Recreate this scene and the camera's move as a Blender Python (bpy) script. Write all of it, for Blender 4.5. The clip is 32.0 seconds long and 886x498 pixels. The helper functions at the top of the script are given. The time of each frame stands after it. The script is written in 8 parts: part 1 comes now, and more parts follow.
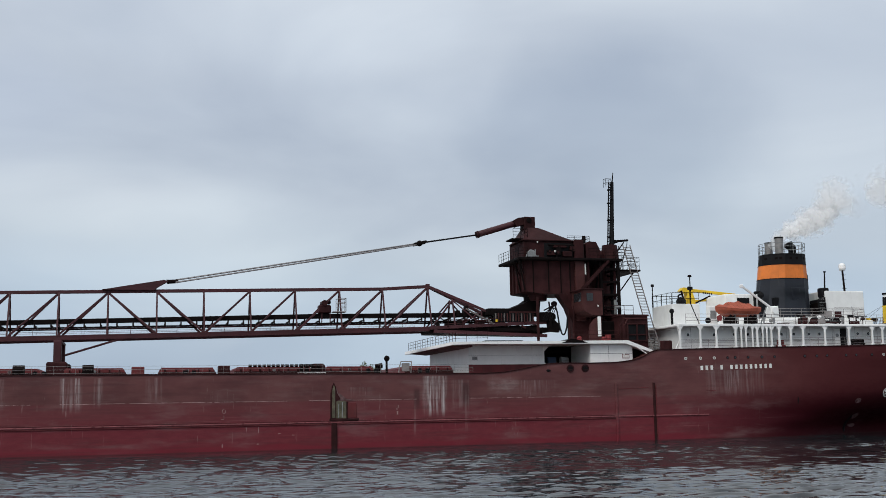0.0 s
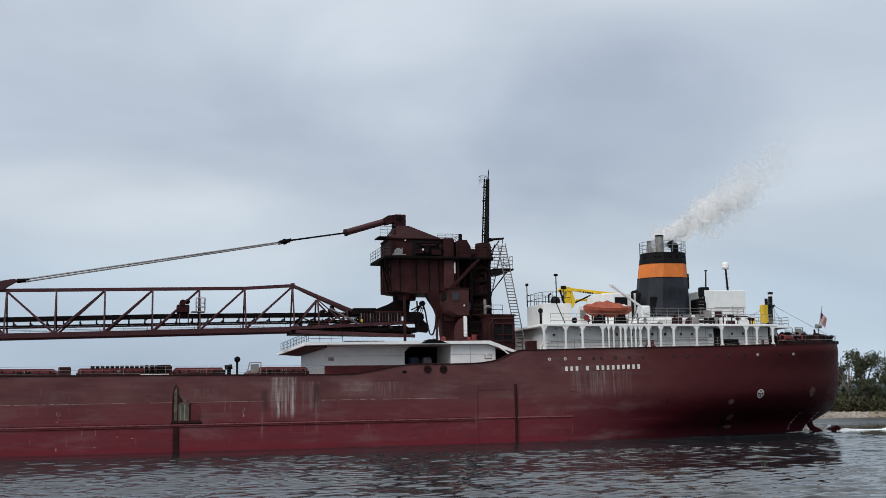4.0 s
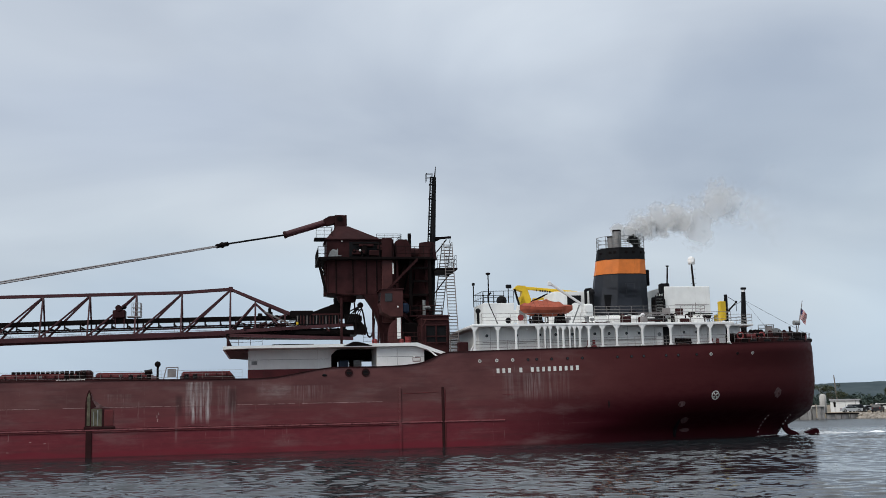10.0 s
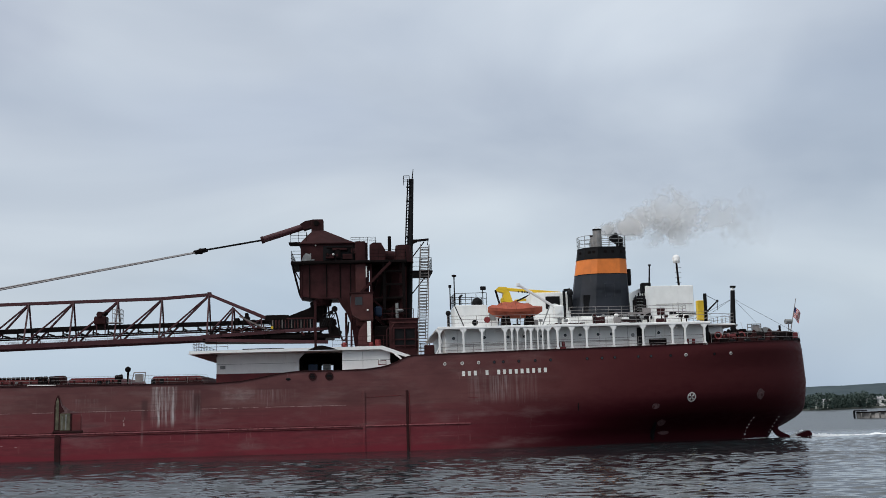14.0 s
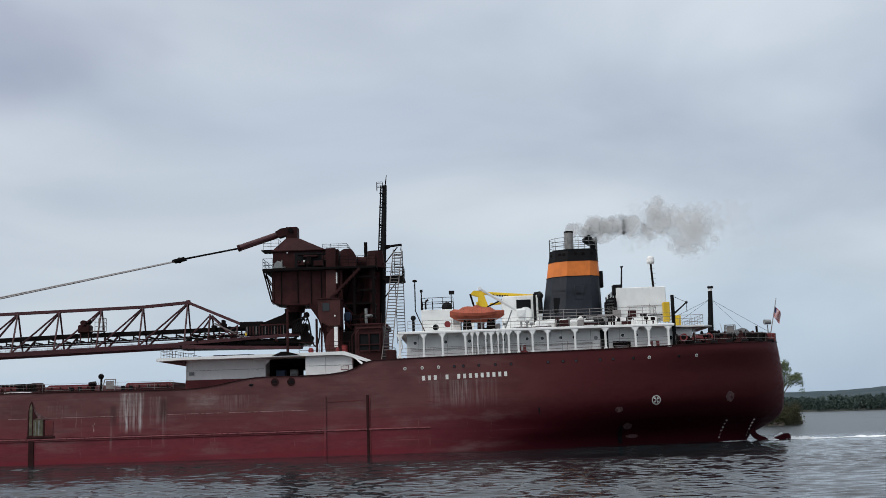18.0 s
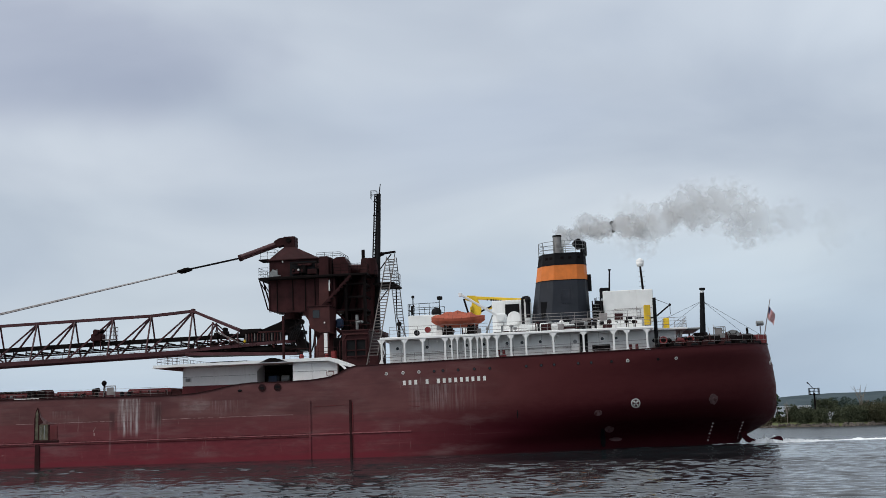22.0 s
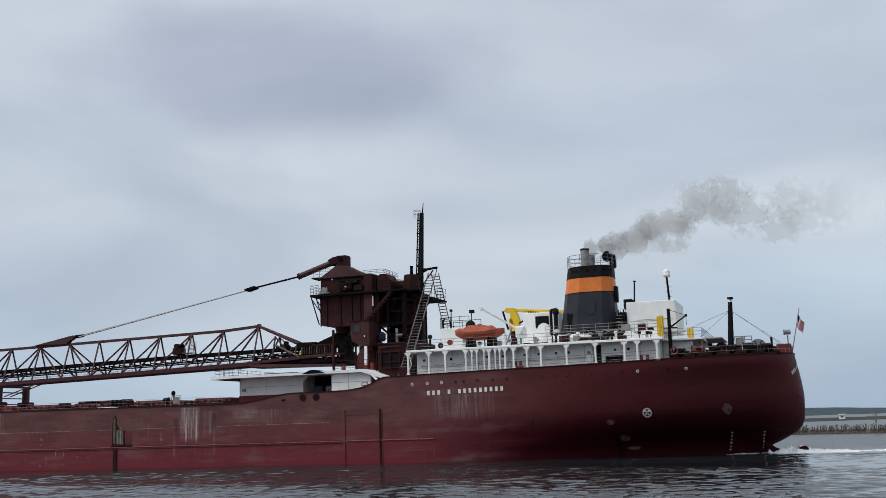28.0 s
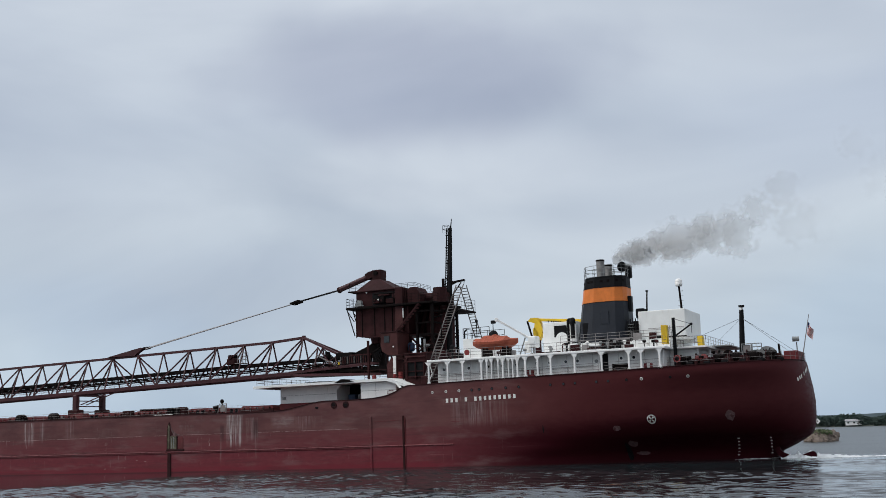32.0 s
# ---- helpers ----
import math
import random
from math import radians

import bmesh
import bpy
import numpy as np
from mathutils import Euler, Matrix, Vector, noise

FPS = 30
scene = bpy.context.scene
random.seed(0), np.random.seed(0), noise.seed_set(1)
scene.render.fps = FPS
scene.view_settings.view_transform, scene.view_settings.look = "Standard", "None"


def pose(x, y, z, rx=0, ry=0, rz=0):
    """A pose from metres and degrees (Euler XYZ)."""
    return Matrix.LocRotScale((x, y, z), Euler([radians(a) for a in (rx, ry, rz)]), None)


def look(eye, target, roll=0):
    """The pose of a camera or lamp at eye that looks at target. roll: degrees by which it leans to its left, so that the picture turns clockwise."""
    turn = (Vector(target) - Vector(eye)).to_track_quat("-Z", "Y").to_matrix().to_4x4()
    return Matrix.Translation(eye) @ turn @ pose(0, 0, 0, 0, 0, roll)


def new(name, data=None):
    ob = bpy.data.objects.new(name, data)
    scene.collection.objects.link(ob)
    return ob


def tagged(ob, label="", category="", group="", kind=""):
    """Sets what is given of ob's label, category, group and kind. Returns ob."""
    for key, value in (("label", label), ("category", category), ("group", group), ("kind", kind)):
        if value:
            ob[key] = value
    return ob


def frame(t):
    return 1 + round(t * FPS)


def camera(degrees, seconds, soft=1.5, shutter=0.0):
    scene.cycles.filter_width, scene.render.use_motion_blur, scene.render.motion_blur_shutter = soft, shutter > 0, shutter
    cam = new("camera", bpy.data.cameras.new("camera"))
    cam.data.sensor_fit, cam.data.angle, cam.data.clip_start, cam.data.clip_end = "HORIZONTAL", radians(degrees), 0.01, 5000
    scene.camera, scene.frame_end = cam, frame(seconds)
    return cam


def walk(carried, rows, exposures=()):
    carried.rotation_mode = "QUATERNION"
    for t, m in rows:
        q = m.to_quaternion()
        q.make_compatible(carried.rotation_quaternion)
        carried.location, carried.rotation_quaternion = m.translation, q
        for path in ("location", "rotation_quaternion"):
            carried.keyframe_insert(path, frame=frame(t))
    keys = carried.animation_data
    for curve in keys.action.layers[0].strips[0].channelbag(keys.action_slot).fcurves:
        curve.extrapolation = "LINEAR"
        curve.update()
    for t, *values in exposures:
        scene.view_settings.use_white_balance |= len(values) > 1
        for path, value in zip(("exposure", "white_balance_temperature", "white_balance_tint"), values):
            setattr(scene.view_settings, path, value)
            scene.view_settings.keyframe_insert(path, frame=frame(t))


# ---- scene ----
# ---- camera and its walk ----
EYE = (0.0, 0.0, 4.107)
cam = camera(43.89, 32.0, soft=0.8)
CAMERA_ROWS = [
    (0, 19.79, 8.03, -0.98), (0.5, 19.72, 8.01, -0.91), (1, 19.65, 8.02, -0.97), (1.5, 19.59, 8.01, -0.95),
    (2, 19.52, 8.00, -0.92), (2.5, 19.46, 8.00, -0.94), (3, 19.41, 8.00, -0.92), (3.5, 19.35, 8.00, -1.00),
    (5.5, 17.85, 8.01, -1.06), (6, 17.11, 8.03, -1.10), (6.5, 16.59, 8.02, -1.07), (7, 16.00, 8.03, -1.15),
    (7.5, 15.29, 8.03, -1.11), (8, 14.49, 8.04, -1.20), (8.5, 13.62, 8.06, -1.20), (9, 12.74, 8.08, -1.26),
    (9.5, 11.87, 8.10, -1.29), (10, 11.01, 8.11, -1.31), (10.5, 10.24, 8.12, -1.31), (11, 9.50, 8.14, -1.34),
    (11.5, 8.78, 8.16, -1.41), (12, 8.06, 8.17, -1.45), (12.5, 7.31, 8.19, -1.46), (13, 6.53, 8.21, -1.51),
    (13.5, 5.74, 8.22, -1.54), (14, 4.95, 8.23, -1.53), (14.5, 4.17, 8.25, -1.55), (16.5, 1.24, 8.35, -1.73),
    (17, 0.58, 8.36, -1.75), (17.5, -0.06, 8.38, -1.79), (18, -0.67, 8.39, -1.82), (18.5, -1.26, 8.41, -1.83),
    (19, -1.89, 8.42, -1.88), (19.5, -2.57, 8.44, -1.90), (20, -3.30, 8.47, -1.98), (20.5, -4.15, 8.48, -1.96),
    (21, -5.09, 8.51, -2.01), (21.5, -6.11, 8.54, -1.96), (22, -7.13, 8.56, -2.04), (22.5, -8.17, 8.60, -2.03),
    (23, -9.20, 8.65, -1.99), (23.5, -10.27, 8.69, -1.97), (24, -11.36, 8.73, -1.94), (24.5, -12.46, 8.77, -1.95),
    (25, -13.52, 8.82, -1.92), (25.5, -14.45, 8.86, -1.86), (27.5, -17.89, 8.99, -1.86), (28, -18.85, 9.03, -1.84),
    (28.5, -19.76, 9.07, -1.87), (29, -20.59, 9.11, -1.86), (29.5, -21.40, 9.15, -1.89), (30, -22.23, 9.19, -1.93),
    (30.5, -23.11, 9.23, -1.97), (31, -24.04, 9.27, -1.97), (31.5, -24.98, 9.31, -1.97), (32, -25.91, 9.37, -1.94),
]
SHIP_ROWS = [
    (0, 59.47, 101.22, -4.40), (2, 51.70, 102.83, -3.78), (4, 43.85, 104.25, -3.19), (6, 36.01, 105.51, -2.65),
    (8, 28.25, 106.61, -2.14), (10, 20.57, 107.57, -1.67), (12, 13.00, 108.40, -1.23), (14, 5.51, 109.12, -0.83),
    (16, -1.91, 109.75, -0.47), (18, -9.28, 110.29, -0.15), (20, -16.64, 110.77, 0.14), (22, -24.01, 111.19, 0.39),
    (24, -31.40, 111.58, 0.60), (26, -38.80, 111.93, 0.78), (28, -46.20, 112.28, 0.91), (30, -53.53, 112.62, 1.01),
    (32, -60.72, 112.99, 1.08),
]

def aim(yaw, pitch, roll):
    y, p = radians(yaw), radians(pitch)
    d = Vector((math.sin(y) * math.cos(p), math.cos(y) * math.cos(p), math.sin(p)))
    return look(EYE, Vector(EYE) + d * 100, roll)


walk(cam, [(t, aim(y, p, r)) for t, y, p, r in CAMERA_ROWS])

# ---- sky and sun ----
SUN_DIR = Vector((-0.58, -0.40, 0.71)).normalized()      # towards the sun, behind thin cloud


def build_sky():
    world = bpy.data.worlds.new("overcast_sky")
    scene.world = world
    world.use_nodes = True
    nt = world.node_tree
    nt.nodes.clear()
    N, L = nt.nodes.new, nt.links.new
    out, bg = N("ShaderNodeOutputWorld"), N("ShaderNodeBackground")
    sky = N("ShaderNodeTexSky")
    sky.sky_type, sky.sun_disc = "NISHITA", False
    sky.sun_elevation = math.asin(SUN_DIR.z)
    sky.sun_rotation = math.atan2(SUN_DIR.x, SUN_DIR.y)
    sky.air_density, sky.dust_density = 1.2, 2.0
    dim = N("ShaderNodeVectorMath")
    dim.operation = "SCALE"
    dim.inputs["Scale"].default_value = 0.10
    L(sky.outputs[0], dim.inputs[0])
    tc, sep = N("ShaderNodeTexCoord"), N("ShaderNodeSeparateXYZ")
    L(tc.outputs["Generated"], sep.inputs[0])
    # cloud deck: height ramp
    ramp = N("ShaderNodeValToRGB")
    stops = ((0.0, (0.45, 0.57, 0.70)), (0.06, (0.49, 0.60, 0.72)), (0.13, (0.54, 0.62, 0.70)), (0.19, (0.55, 0.62, 0.70)),
             (0.27, (0.53, 0.60, 0.69)), (0.37, (0.60, 0.665, 0.74)), (0.62, (0.88, 0.93, 0.99)), (1.0, (1.12, 1.15, 1.19)))
    while len(ramp.color_ramp.elements) < len(stops):
        ramp.color_ramp.elements.new(0.5)
    for el, (p, c) in zip(ramp.color_ramp.elements, stops):
        el.position, el.color = p, (*c, 1)
    wob = N("ShaderNodeTexNoise")
    mp0 = N("ShaderNodeMapping")
    mp0.inputs["Scale"].default_value = (1.2, 1.2, 2.4)
    L(tc.outputs["Generated"], mp0.inputs[0]), L(mp0.outputs[0], wob.inputs[0])
    wob.inputs["Scale"].default_value, wob.inputs["Detail"].default_value = 2.2, 5
    add = N("ShaderNodeMath")
    add.operation = "MULTIPLY_ADD"
    add.inputs[1].default_value = 0.22
    L(wob.outputs[0], add.inputs[0])
    off = N("ShaderNodeMath")
    off.operation = "SUBTRACT"
    L(sep.outputs[2], off.inputs[0])
    off.inputs[1].default_value = 0.11
    L(off.outputs[0], add.inputs[2])
    L(add.outputs[0], ramp.inputs[0])
    # long soft banks of darker and lighter cloud
    mp = N("ShaderNodeMapping")
    mp.inputs["Scale"].default_value = (1.0, 1.0, 3.0)
    mp.inputs["Rotation"].default_value = (0.06, 0.10, 0.4)
    mp.inputs["Location"].default_value = (0.35, 0.2, 0.1)
    no = N("ShaderNodeTexNoise")
    no.inputs["Scale"].default_value, no.inputs["Detail"].default_value, no.inputs["Roughness"].default_value = 2.4, 5, 0.46
    no.inputs["Distortion"].default_value = 0.5
    L(tc.outputs["Generated"], mp.inputs[0]), L(mp.outputs[0], no.inputs[0])
    cr = N("ShaderNodeValToRGB")
    cr.color_ramp.elements[0].position, cr.color_ramp.elements[0].color = 0.30, (0.76, 0.77, 0.82, 1)
    cr.color_ramp.elements[1].position, cr.color_ramp.elements[1].color = 0.72, (1.20, 1.17, 1.14, 1)
    L(no.outputs[0], cr.inputs[0])
    mul = N("ShaderNodeMix")
    mul.data_type, mul.blend_type = "RGBA", "MULTIPLY"
    mul.inputs["Factor"].default_value = 0.85
    L(ramp.outputs[0], mul.inputs["A"]), L(cr.outputs[0], mul.inputs["B"])
    # broad soft banks: bearing, height and half widths in degrees, and the tone they bring
    col = mul.outputs["Result"]
    warp = N("ShaderNodeTexNoise")
    warp.inputs["Scale"].default_value, warp.inputs["Detail"].default_value = 5.0, 4
    L(tc.outputs["Generated"], warp.inputs[0])
    az = N("ShaderNodeMath")
    az.operation = "ARCTAN2"
    L(sep.outputs[0], az.inputs[0]), L(sep.outputs[1], az.inputs[1])
    for b, e, wb, we, tone in ((-28, 18.5, 13, 3.4, (0.76, 0.76, 0.82)), (29, 13.8, 10, 5.0, (0.74, 0.77, 0.82)), (-23, 13.6, 11, 2.2, (1.10, 1.08, 1.06)), (2, 10.2, 9, 2.0, (1.13, 1.11, 1.08)),
                               (-40, 7.0, 14, 3.0, (0.90, 0.91, 0.95)), (9, 20, 14, 3.0, (1.10, 1.10, 1.09)), (-6, 14.5, 9, 3.5, (0.93, 0.94, 0.97)), (40, 24, 20, 5, (1.12, 1.11, 1.08)), (12, 6.0, 20, 2.5, (1.05, 1.05, 1.04))):
        terms = []
        for src, mid, wid in ((az.outputs[0], radians(b), radians(wb)), (sep.outputs[2], math.sin(radians(e)), radians(we))):
            d = N("ShaderNodeMath")
            d.operation = "SUBTRACT"
            L(src, d.inputs[0])
            d.inputs[1].default_value = mid
            q = N("ShaderNodeMath")
            q.operation = "DIVIDE"
            L(d.outputs[0], q.inputs[0])
            q.inputs[1].default_value = wid
            z = N("ShaderNodeMath")
            z.operation = "POWER"
            L(q.outputs[0], z.inputs[0])
            z.inputs[1].default_value = 2
            terms.append(z.outputs[0])
        r = N("ShaderNodeMath")
        L(terms[0], r.inputs[0]), L(terms[1], r.inputs[1])
        w = N("ShaderNodeMath")
        w.operation = "MULTIPLY_ADD"
        L(warp.outputs[0], w.inputs[0])
        w.inputs[1].default_value = 2.4
        L(r.outputs[0], w.inputs[2])
        fall = N("ShaderNodeMapRange")
        fall.interpolation_type = "SMOOTHERSTEP"
        fall.inputs["From Min"].default_value, fall.inputs["From Max"].default_value = 2.7, 0.9
        L(w.outputs[0], fall.inputs[0])
        mm = N("ShaderNodeMix")
        mm.data_type, mm.blend_type = "RGBA", "MULTIPLY"
        L(fall.outputs[0], mm.inputs["Factor"]), L(col, mm.inputs["A"])
        mm.inputs["B"].default_value = (*tone, 1)
        col = mm.outputs["Result"]
    mix = N("ShaderNodeMix")
    mix.data_type = "RGBA"
    mix.inputs["Factor"].default_value = 0.90
    L(dim.outputs[0], mix.inputs["A"]), L(col, mix.inputs["B"])
    L(mix.outputs["Result"], bg.inputs[0])
    bg.inputs[1].default_value = 1.0
    L(bg.outputs[0], out.inputs[0])


build_sky()
sun = new("sun", bpy.data.lights.new("sun", "SUN"))
sun.data.energy, sun.data.angle, sun.data.color = 1.7, radians(25), (1.0, 0.97, 0.93)
sun.matrix_world = look(SUN_DIR * 300, (0, 0, 0))
scene.view_settings.exposure = 0.06

# ---- materials ----


class Nodes:
    """A small builder for node materials."""

    def __init__(self, name):
        self.m = bpy.data.materials.new(name)
        self.m.use_nodes = True
        self.t = self.m.node_tree
        self.p = self.t.nodes["Principled BSDF"]
        self.tc = self.t.nodes.new("ShaderNodeTexCoord")

    def n(self, kind, **inputs):
        nd = self.t.nodes.new(kind)
        for k, v in inputs.items():
            nd.inputs[k.replace("_", " ")].default_value = v
        return nd

    def link(self, a, b):
        self.t.links.new(a, b)

    def noise(self, scale, detail=4.0, rough=0.55, stretch=(1, 1, 1), where=None):
        mp = self.n("ShaderNodeMapping", Scale=stretch)
        self.link(where or self.tc.outputs["Object"], mp.inputs[0])
        no = self.n("ShaderNodeTexNoise", Scale=scale, Detail=detail, Roughness=rough)
        self.link(mp.outputs[0], no.inputs[0])
        return no.outputs[0]

    def ramp(self, src, lo, hi, a=0.0, b=1.0):
        mr = self.n("ShaderNodeMapRange", From_Min=lo, From_Max=hi, To_Min=a, To_Max=b)
        mr.interpolation_type = "SMOOTHSTEP"
        self.link(src, mr.inputs[0])
        return mr.outputs[0]

    def math(self, op, a, b):
        nd = self.t.nodes.new("ShaderNodeMath")
        nd.operation = op
        for i, s in enumerate((a, b)):
            if isinstance(s, (int, float)):
                nd.inputs[i].default_value = s
            else:
                self.link(s, nd.inputs[i])
        return nd.outputs[0]

    def mix(self, fac, a, b):
        nd = self.t.nodes.new("ShaderNodeMix")
        nd.data_type = "RGBA"
        for key, s in (("Factor", fac), ("A", a), ("B", b)):
            sock = [i for i in nd.inputs if i.name == key and (key == "Factor" and i.type == "VALUE" or key != "Factor" and i.type == "RGBA")][0]
            if isinstance(s, (int, float)):
                sock.default_value = s
            elif isinstance(s, tuple):
                sock.default_value = (*s, 1)
            else:
                self.link(s, sock)
        return [o for o in nd.outputs if o.type == "RGBA"][0]

    def bump(self, src, strength, dist):
        b = self.n("ShaderNodeBump", Strength=strength, Distance=dist)
        self.link(src, b.inputs["Height"])
        self.link(b.outputs[0], self.p.inputs["Normal"])
        return b

    def xyz(self):
        s = self.t.nodes.new("ShaderNodeSeparateXYZ")
        self.link(self.tc.outputs["Object"], s.inputs[0])
        return s.outputs


def scaled(c, k):
    return tuple(min(1.0, x * k) for x in c)


def surface(name, base, var=0.22, scale=1.2, rough=0.6, metal=0.0, bump=0.25, grain=14.0, rust=None, streaks=0.0, dirt=(0.05, 0.04, 0.035), spec=0.3):
    """Weathered paint or the like: broad patches, fine grain, run-down dirt and rust."""
    g = Nodes(name)
    n1, n2 = g.noise(scale), g.noise(grain, 6, 0.65)
    f = g.math("ADD", g.math("MULTIPLY", n1, 0.65), g.math("MULTIPLY", n2, 0.35))
    f = g.ramp(f, 0.3, 0.7)
    info = g.t.nodes.new("ShaderNodeObjectInfo")
    col = g.mix(f, scaled(base, 1 - var), scaled(base, 1 + var))
    tone = g.math("MULTIPLY_ADD", info.outputs["Random"], 0.16)
    g.t.nodes[-1].inputs[2].default_value = 0.92
    hsv = g.n("ShaderNodeHueSaturation")
    g.link(tone, hsv.inputs["Value"]), g.link(col, hsv.inputs["Color"])
    col = hsv.outputs[0]
    if streaks:
        s = g.noise(3.2, 5, 0.6, (1, 1, 0.12))
        col = g.mix(g.ramp(s, 0.55, 0.75, 0, streaks), col, dirt)
    if rust:
        r = g.noise(2.4, 7, 0.68, (1, 1, 0.5))
        col = g.mix(g.ramp(r, 0.66 - rust[1], 0.74 - rust[1]), col, rust[0])
    g.link(col, g.p.inputs["Base Color"])
    g.p.inputs["Metallic"].default_value = metal
    g.p.inputs["Specular IOR Level"].default_value = spec
    g.link(g.ramp(n2, 0.3, 0.7, rough - 0.1, min(1, rough + 0.12)), g.p.inputs["Roughness"])
    if bump:
        g.bump(f, bump, 0.02)
    return g.m


RUST = (0.13, 0.055, 0.03)


def hull_material():
    """Oxide-red freighter plating: brown and chalky above, redder near the water, with scuffs, dents and lime runs."""
    g = Nodes("hull_paint")
    x, y, z = g.xyz()
    n1 = g.noise(0.22, 5, 0.55, (1, 1, 2.2))
    n2 = g.noise(1.6, 6, 0.62, (0.6, 0.6, 1.6))
    n3 = g.noise(9.0, 6, 0.7, (0.5, 0.5, 1.0))
    brown = g.mix(g.ramp(n1, 0.35, 0.65), (0.090, 0.031, 0.031), (0.124, 0.046, 0.045))
    red = g.mix(g.ramp(n2, 0.35, 0.65), (0.122, 0.0155, 0.0225), (0.143, 0.0225, 0.030))
    # maroon towards the stern; the low red is darkened for shade under the counter
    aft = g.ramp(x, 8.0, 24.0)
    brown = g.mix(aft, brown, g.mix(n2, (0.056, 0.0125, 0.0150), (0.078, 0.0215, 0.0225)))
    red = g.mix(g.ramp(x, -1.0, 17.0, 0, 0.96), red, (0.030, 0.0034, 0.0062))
    zz = g.math("ADD", z, g.math("MULTIPLY", n2, 1.0))
    belt = g.mix(g.ramp(zz, 3.3, 5.2, 0.30, 0.62), red, brown)
    fore = g.mix(g.ramp(z, 4.45, 4.75), g.mix(g.ramp(z, 2.42, 2.58), red, belt), brown)
    # aft, the shade-darkened red is carried higher up the side
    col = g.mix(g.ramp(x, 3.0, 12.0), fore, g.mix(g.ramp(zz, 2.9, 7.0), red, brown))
    # chalky greying of the plates
    ch = g.noise(0.5, 6, 0.6, (0.35, 1, 1.5))
    col = g.mix(g.math("MULTIPLY", g.ramp(ch, 0.48, 0.74, 0, 0.28), g.ramp(x, 18.0, 10.0)), col, (0.21, 0.155, 0.15))
    # horizontal scuffs by quays and locks
    sc = g.noise(1.0, 6, 0.7, (0.10, 1, 6.0))
    low = g.math("MULTIPLY", g.ramp(z, 0.2, 1.2), g.ramp(z, 5.6, 3.0))
    col = g.mix(g.math("MULTIPLY", g.math("MULTIPLY", g.ramp(sc, 0.58, 0.72), low), g.ramp(x, 4.0, 16.0, 0.34, 0.05)), col, (0.26, 0.13, 0.13))
    # fresher red and a dark wet edge at the waterline
    fresh = g.math("MULTIPLY", g.ramp(g.math("ADD", z, g.math("MULTIPLY", n1, 0.9)), 1.25, 0.85, 0, 0.7), g.ramp(x, 9.0, 2.0))
    col = g.mix(fresh, col, (0.150, 0.012, 0.022))
    col = g.mix(g.ramp(z, 0.16, 0.03, 0, 0.6), col, (0.03, 0.012, 0.012))
    # lime and water runs below the scuppers
    runs = g.noise(2.6, 5, 0.65, (1.6, 1, 0.07))
    broad = g.noise(0.9, 3, 0.5, (1.5, 1, 0.05))
    runs = g.math("MULTIPLY", g.ramp(runs, 0.40, 0.62), g.ramp(broad, 0.38, 0.60, 0.25, 1.0))
    for cx, hw, zt, zb, k in ((-23.6, 1.45, 6.9, 2.7, 1.0), (-21.0, 1.1, 6.5, 3.2, 0.16), (-25.6, 0.35, 4.8, 0.8, 0.12), (-20.3, 0.3, 5.0, 0.9, 0.10), (-31.0, 1.6, 5.9, 4.7, 0.14), (-57.6, 1.1, 7.0, 3.6, 0.50), (-55.2, 0.5, 7.0, 4.0, 0.32),
                              (-50.3, 0.9, 7.0, 4.4, 0.30), (-64.5, 1.4, 7.0, 3.8, 0.35), (9.6, 3.9, 7.2, 4.2, 0.22), (-13.0, 2.4, 6.4, 4.6, 0.16), (-70.5, 1.2, 7.0, 4.0, 0.3)):
        w = g.math("MULTIPLY", g.ramp(x, cx - hw, cx - hw * 0.5), g.ramp(x, cx + hw, cx + hw * 0.5))
        w = g.math("MULTIPLY", w, g.math("MULTIPLY", g.ramp(z, zb, zb + 1.4), g.ramp(z, zt + 0.05, zt - 0.1)))
        w = g.math("MULTIPLY", g.math("MULTIPLY", w, runs), k)
        col = g.mix(w, col, (0.52, 0.49, 0.48))
    for cx, hw, zt, zb in ((-25.4, 0.45, 5.9, 3.2), (-20.4, 0.55, 6.4, 3.4)):
        w = g.math("MULTIPLY", g.ramp(x, cx - hw, cx - hw * 0.3), g.ramp(x, cx + hw, cx + hw * 0.3))
        w = g.math("MULTIPLY", w, g.math("MULTIPLY", g.ramp(z, zb, zb + 1.2), g.ramp(z, zt, zt - 0.6)))
        col = g.mix(g.math("MULTIPLY", w, 0.6), col, (0.035, 0.014, 0.014))
    # faint runs and scratches all along the side
    fine = g.noise(3.1, 5, 0.7, (1.2, 1, 0.10))
    thin = g.ramp(fine, 0.60, 0.72)
    wide = g.noise(0.16, 3, 0.5, (1, 1, 0.3))
    k = g.math("MULTIPLY", g.math("MULTIPLY", thin, g.ramp(wide, 0.42, 0.62)), g.ramp(x, 16.0, 6.0, 0.0, 0.34))
    col = g.mix(g.math("MULTIPLY", k, g.ramp(z, 0.4, 1.0)), col, (0.36, 0.29, 0.28))
    smear = g.noise(0.7, 5, 0.6, (0.22, 1, 3.2))
    col = g.mix(g.math("MULTIPLY", g.ramp(smear, 0.50, 0.66), g.ramp(x, 14.0, 4.0, 0.0, 0.28)), col, (0.045, 0.018, 0.018))
    # rubbed bare patch forward of the stern
    bx = g.math("MULTIPLY", g.ramp(x, -18.4, -17.4), g.ramp(x, -14.3, -15.6))
    bz = g.math("MULTIPLY", g.ramp(z, 4.9, 5.6), g.ramp(z, 6.9, 6.2))
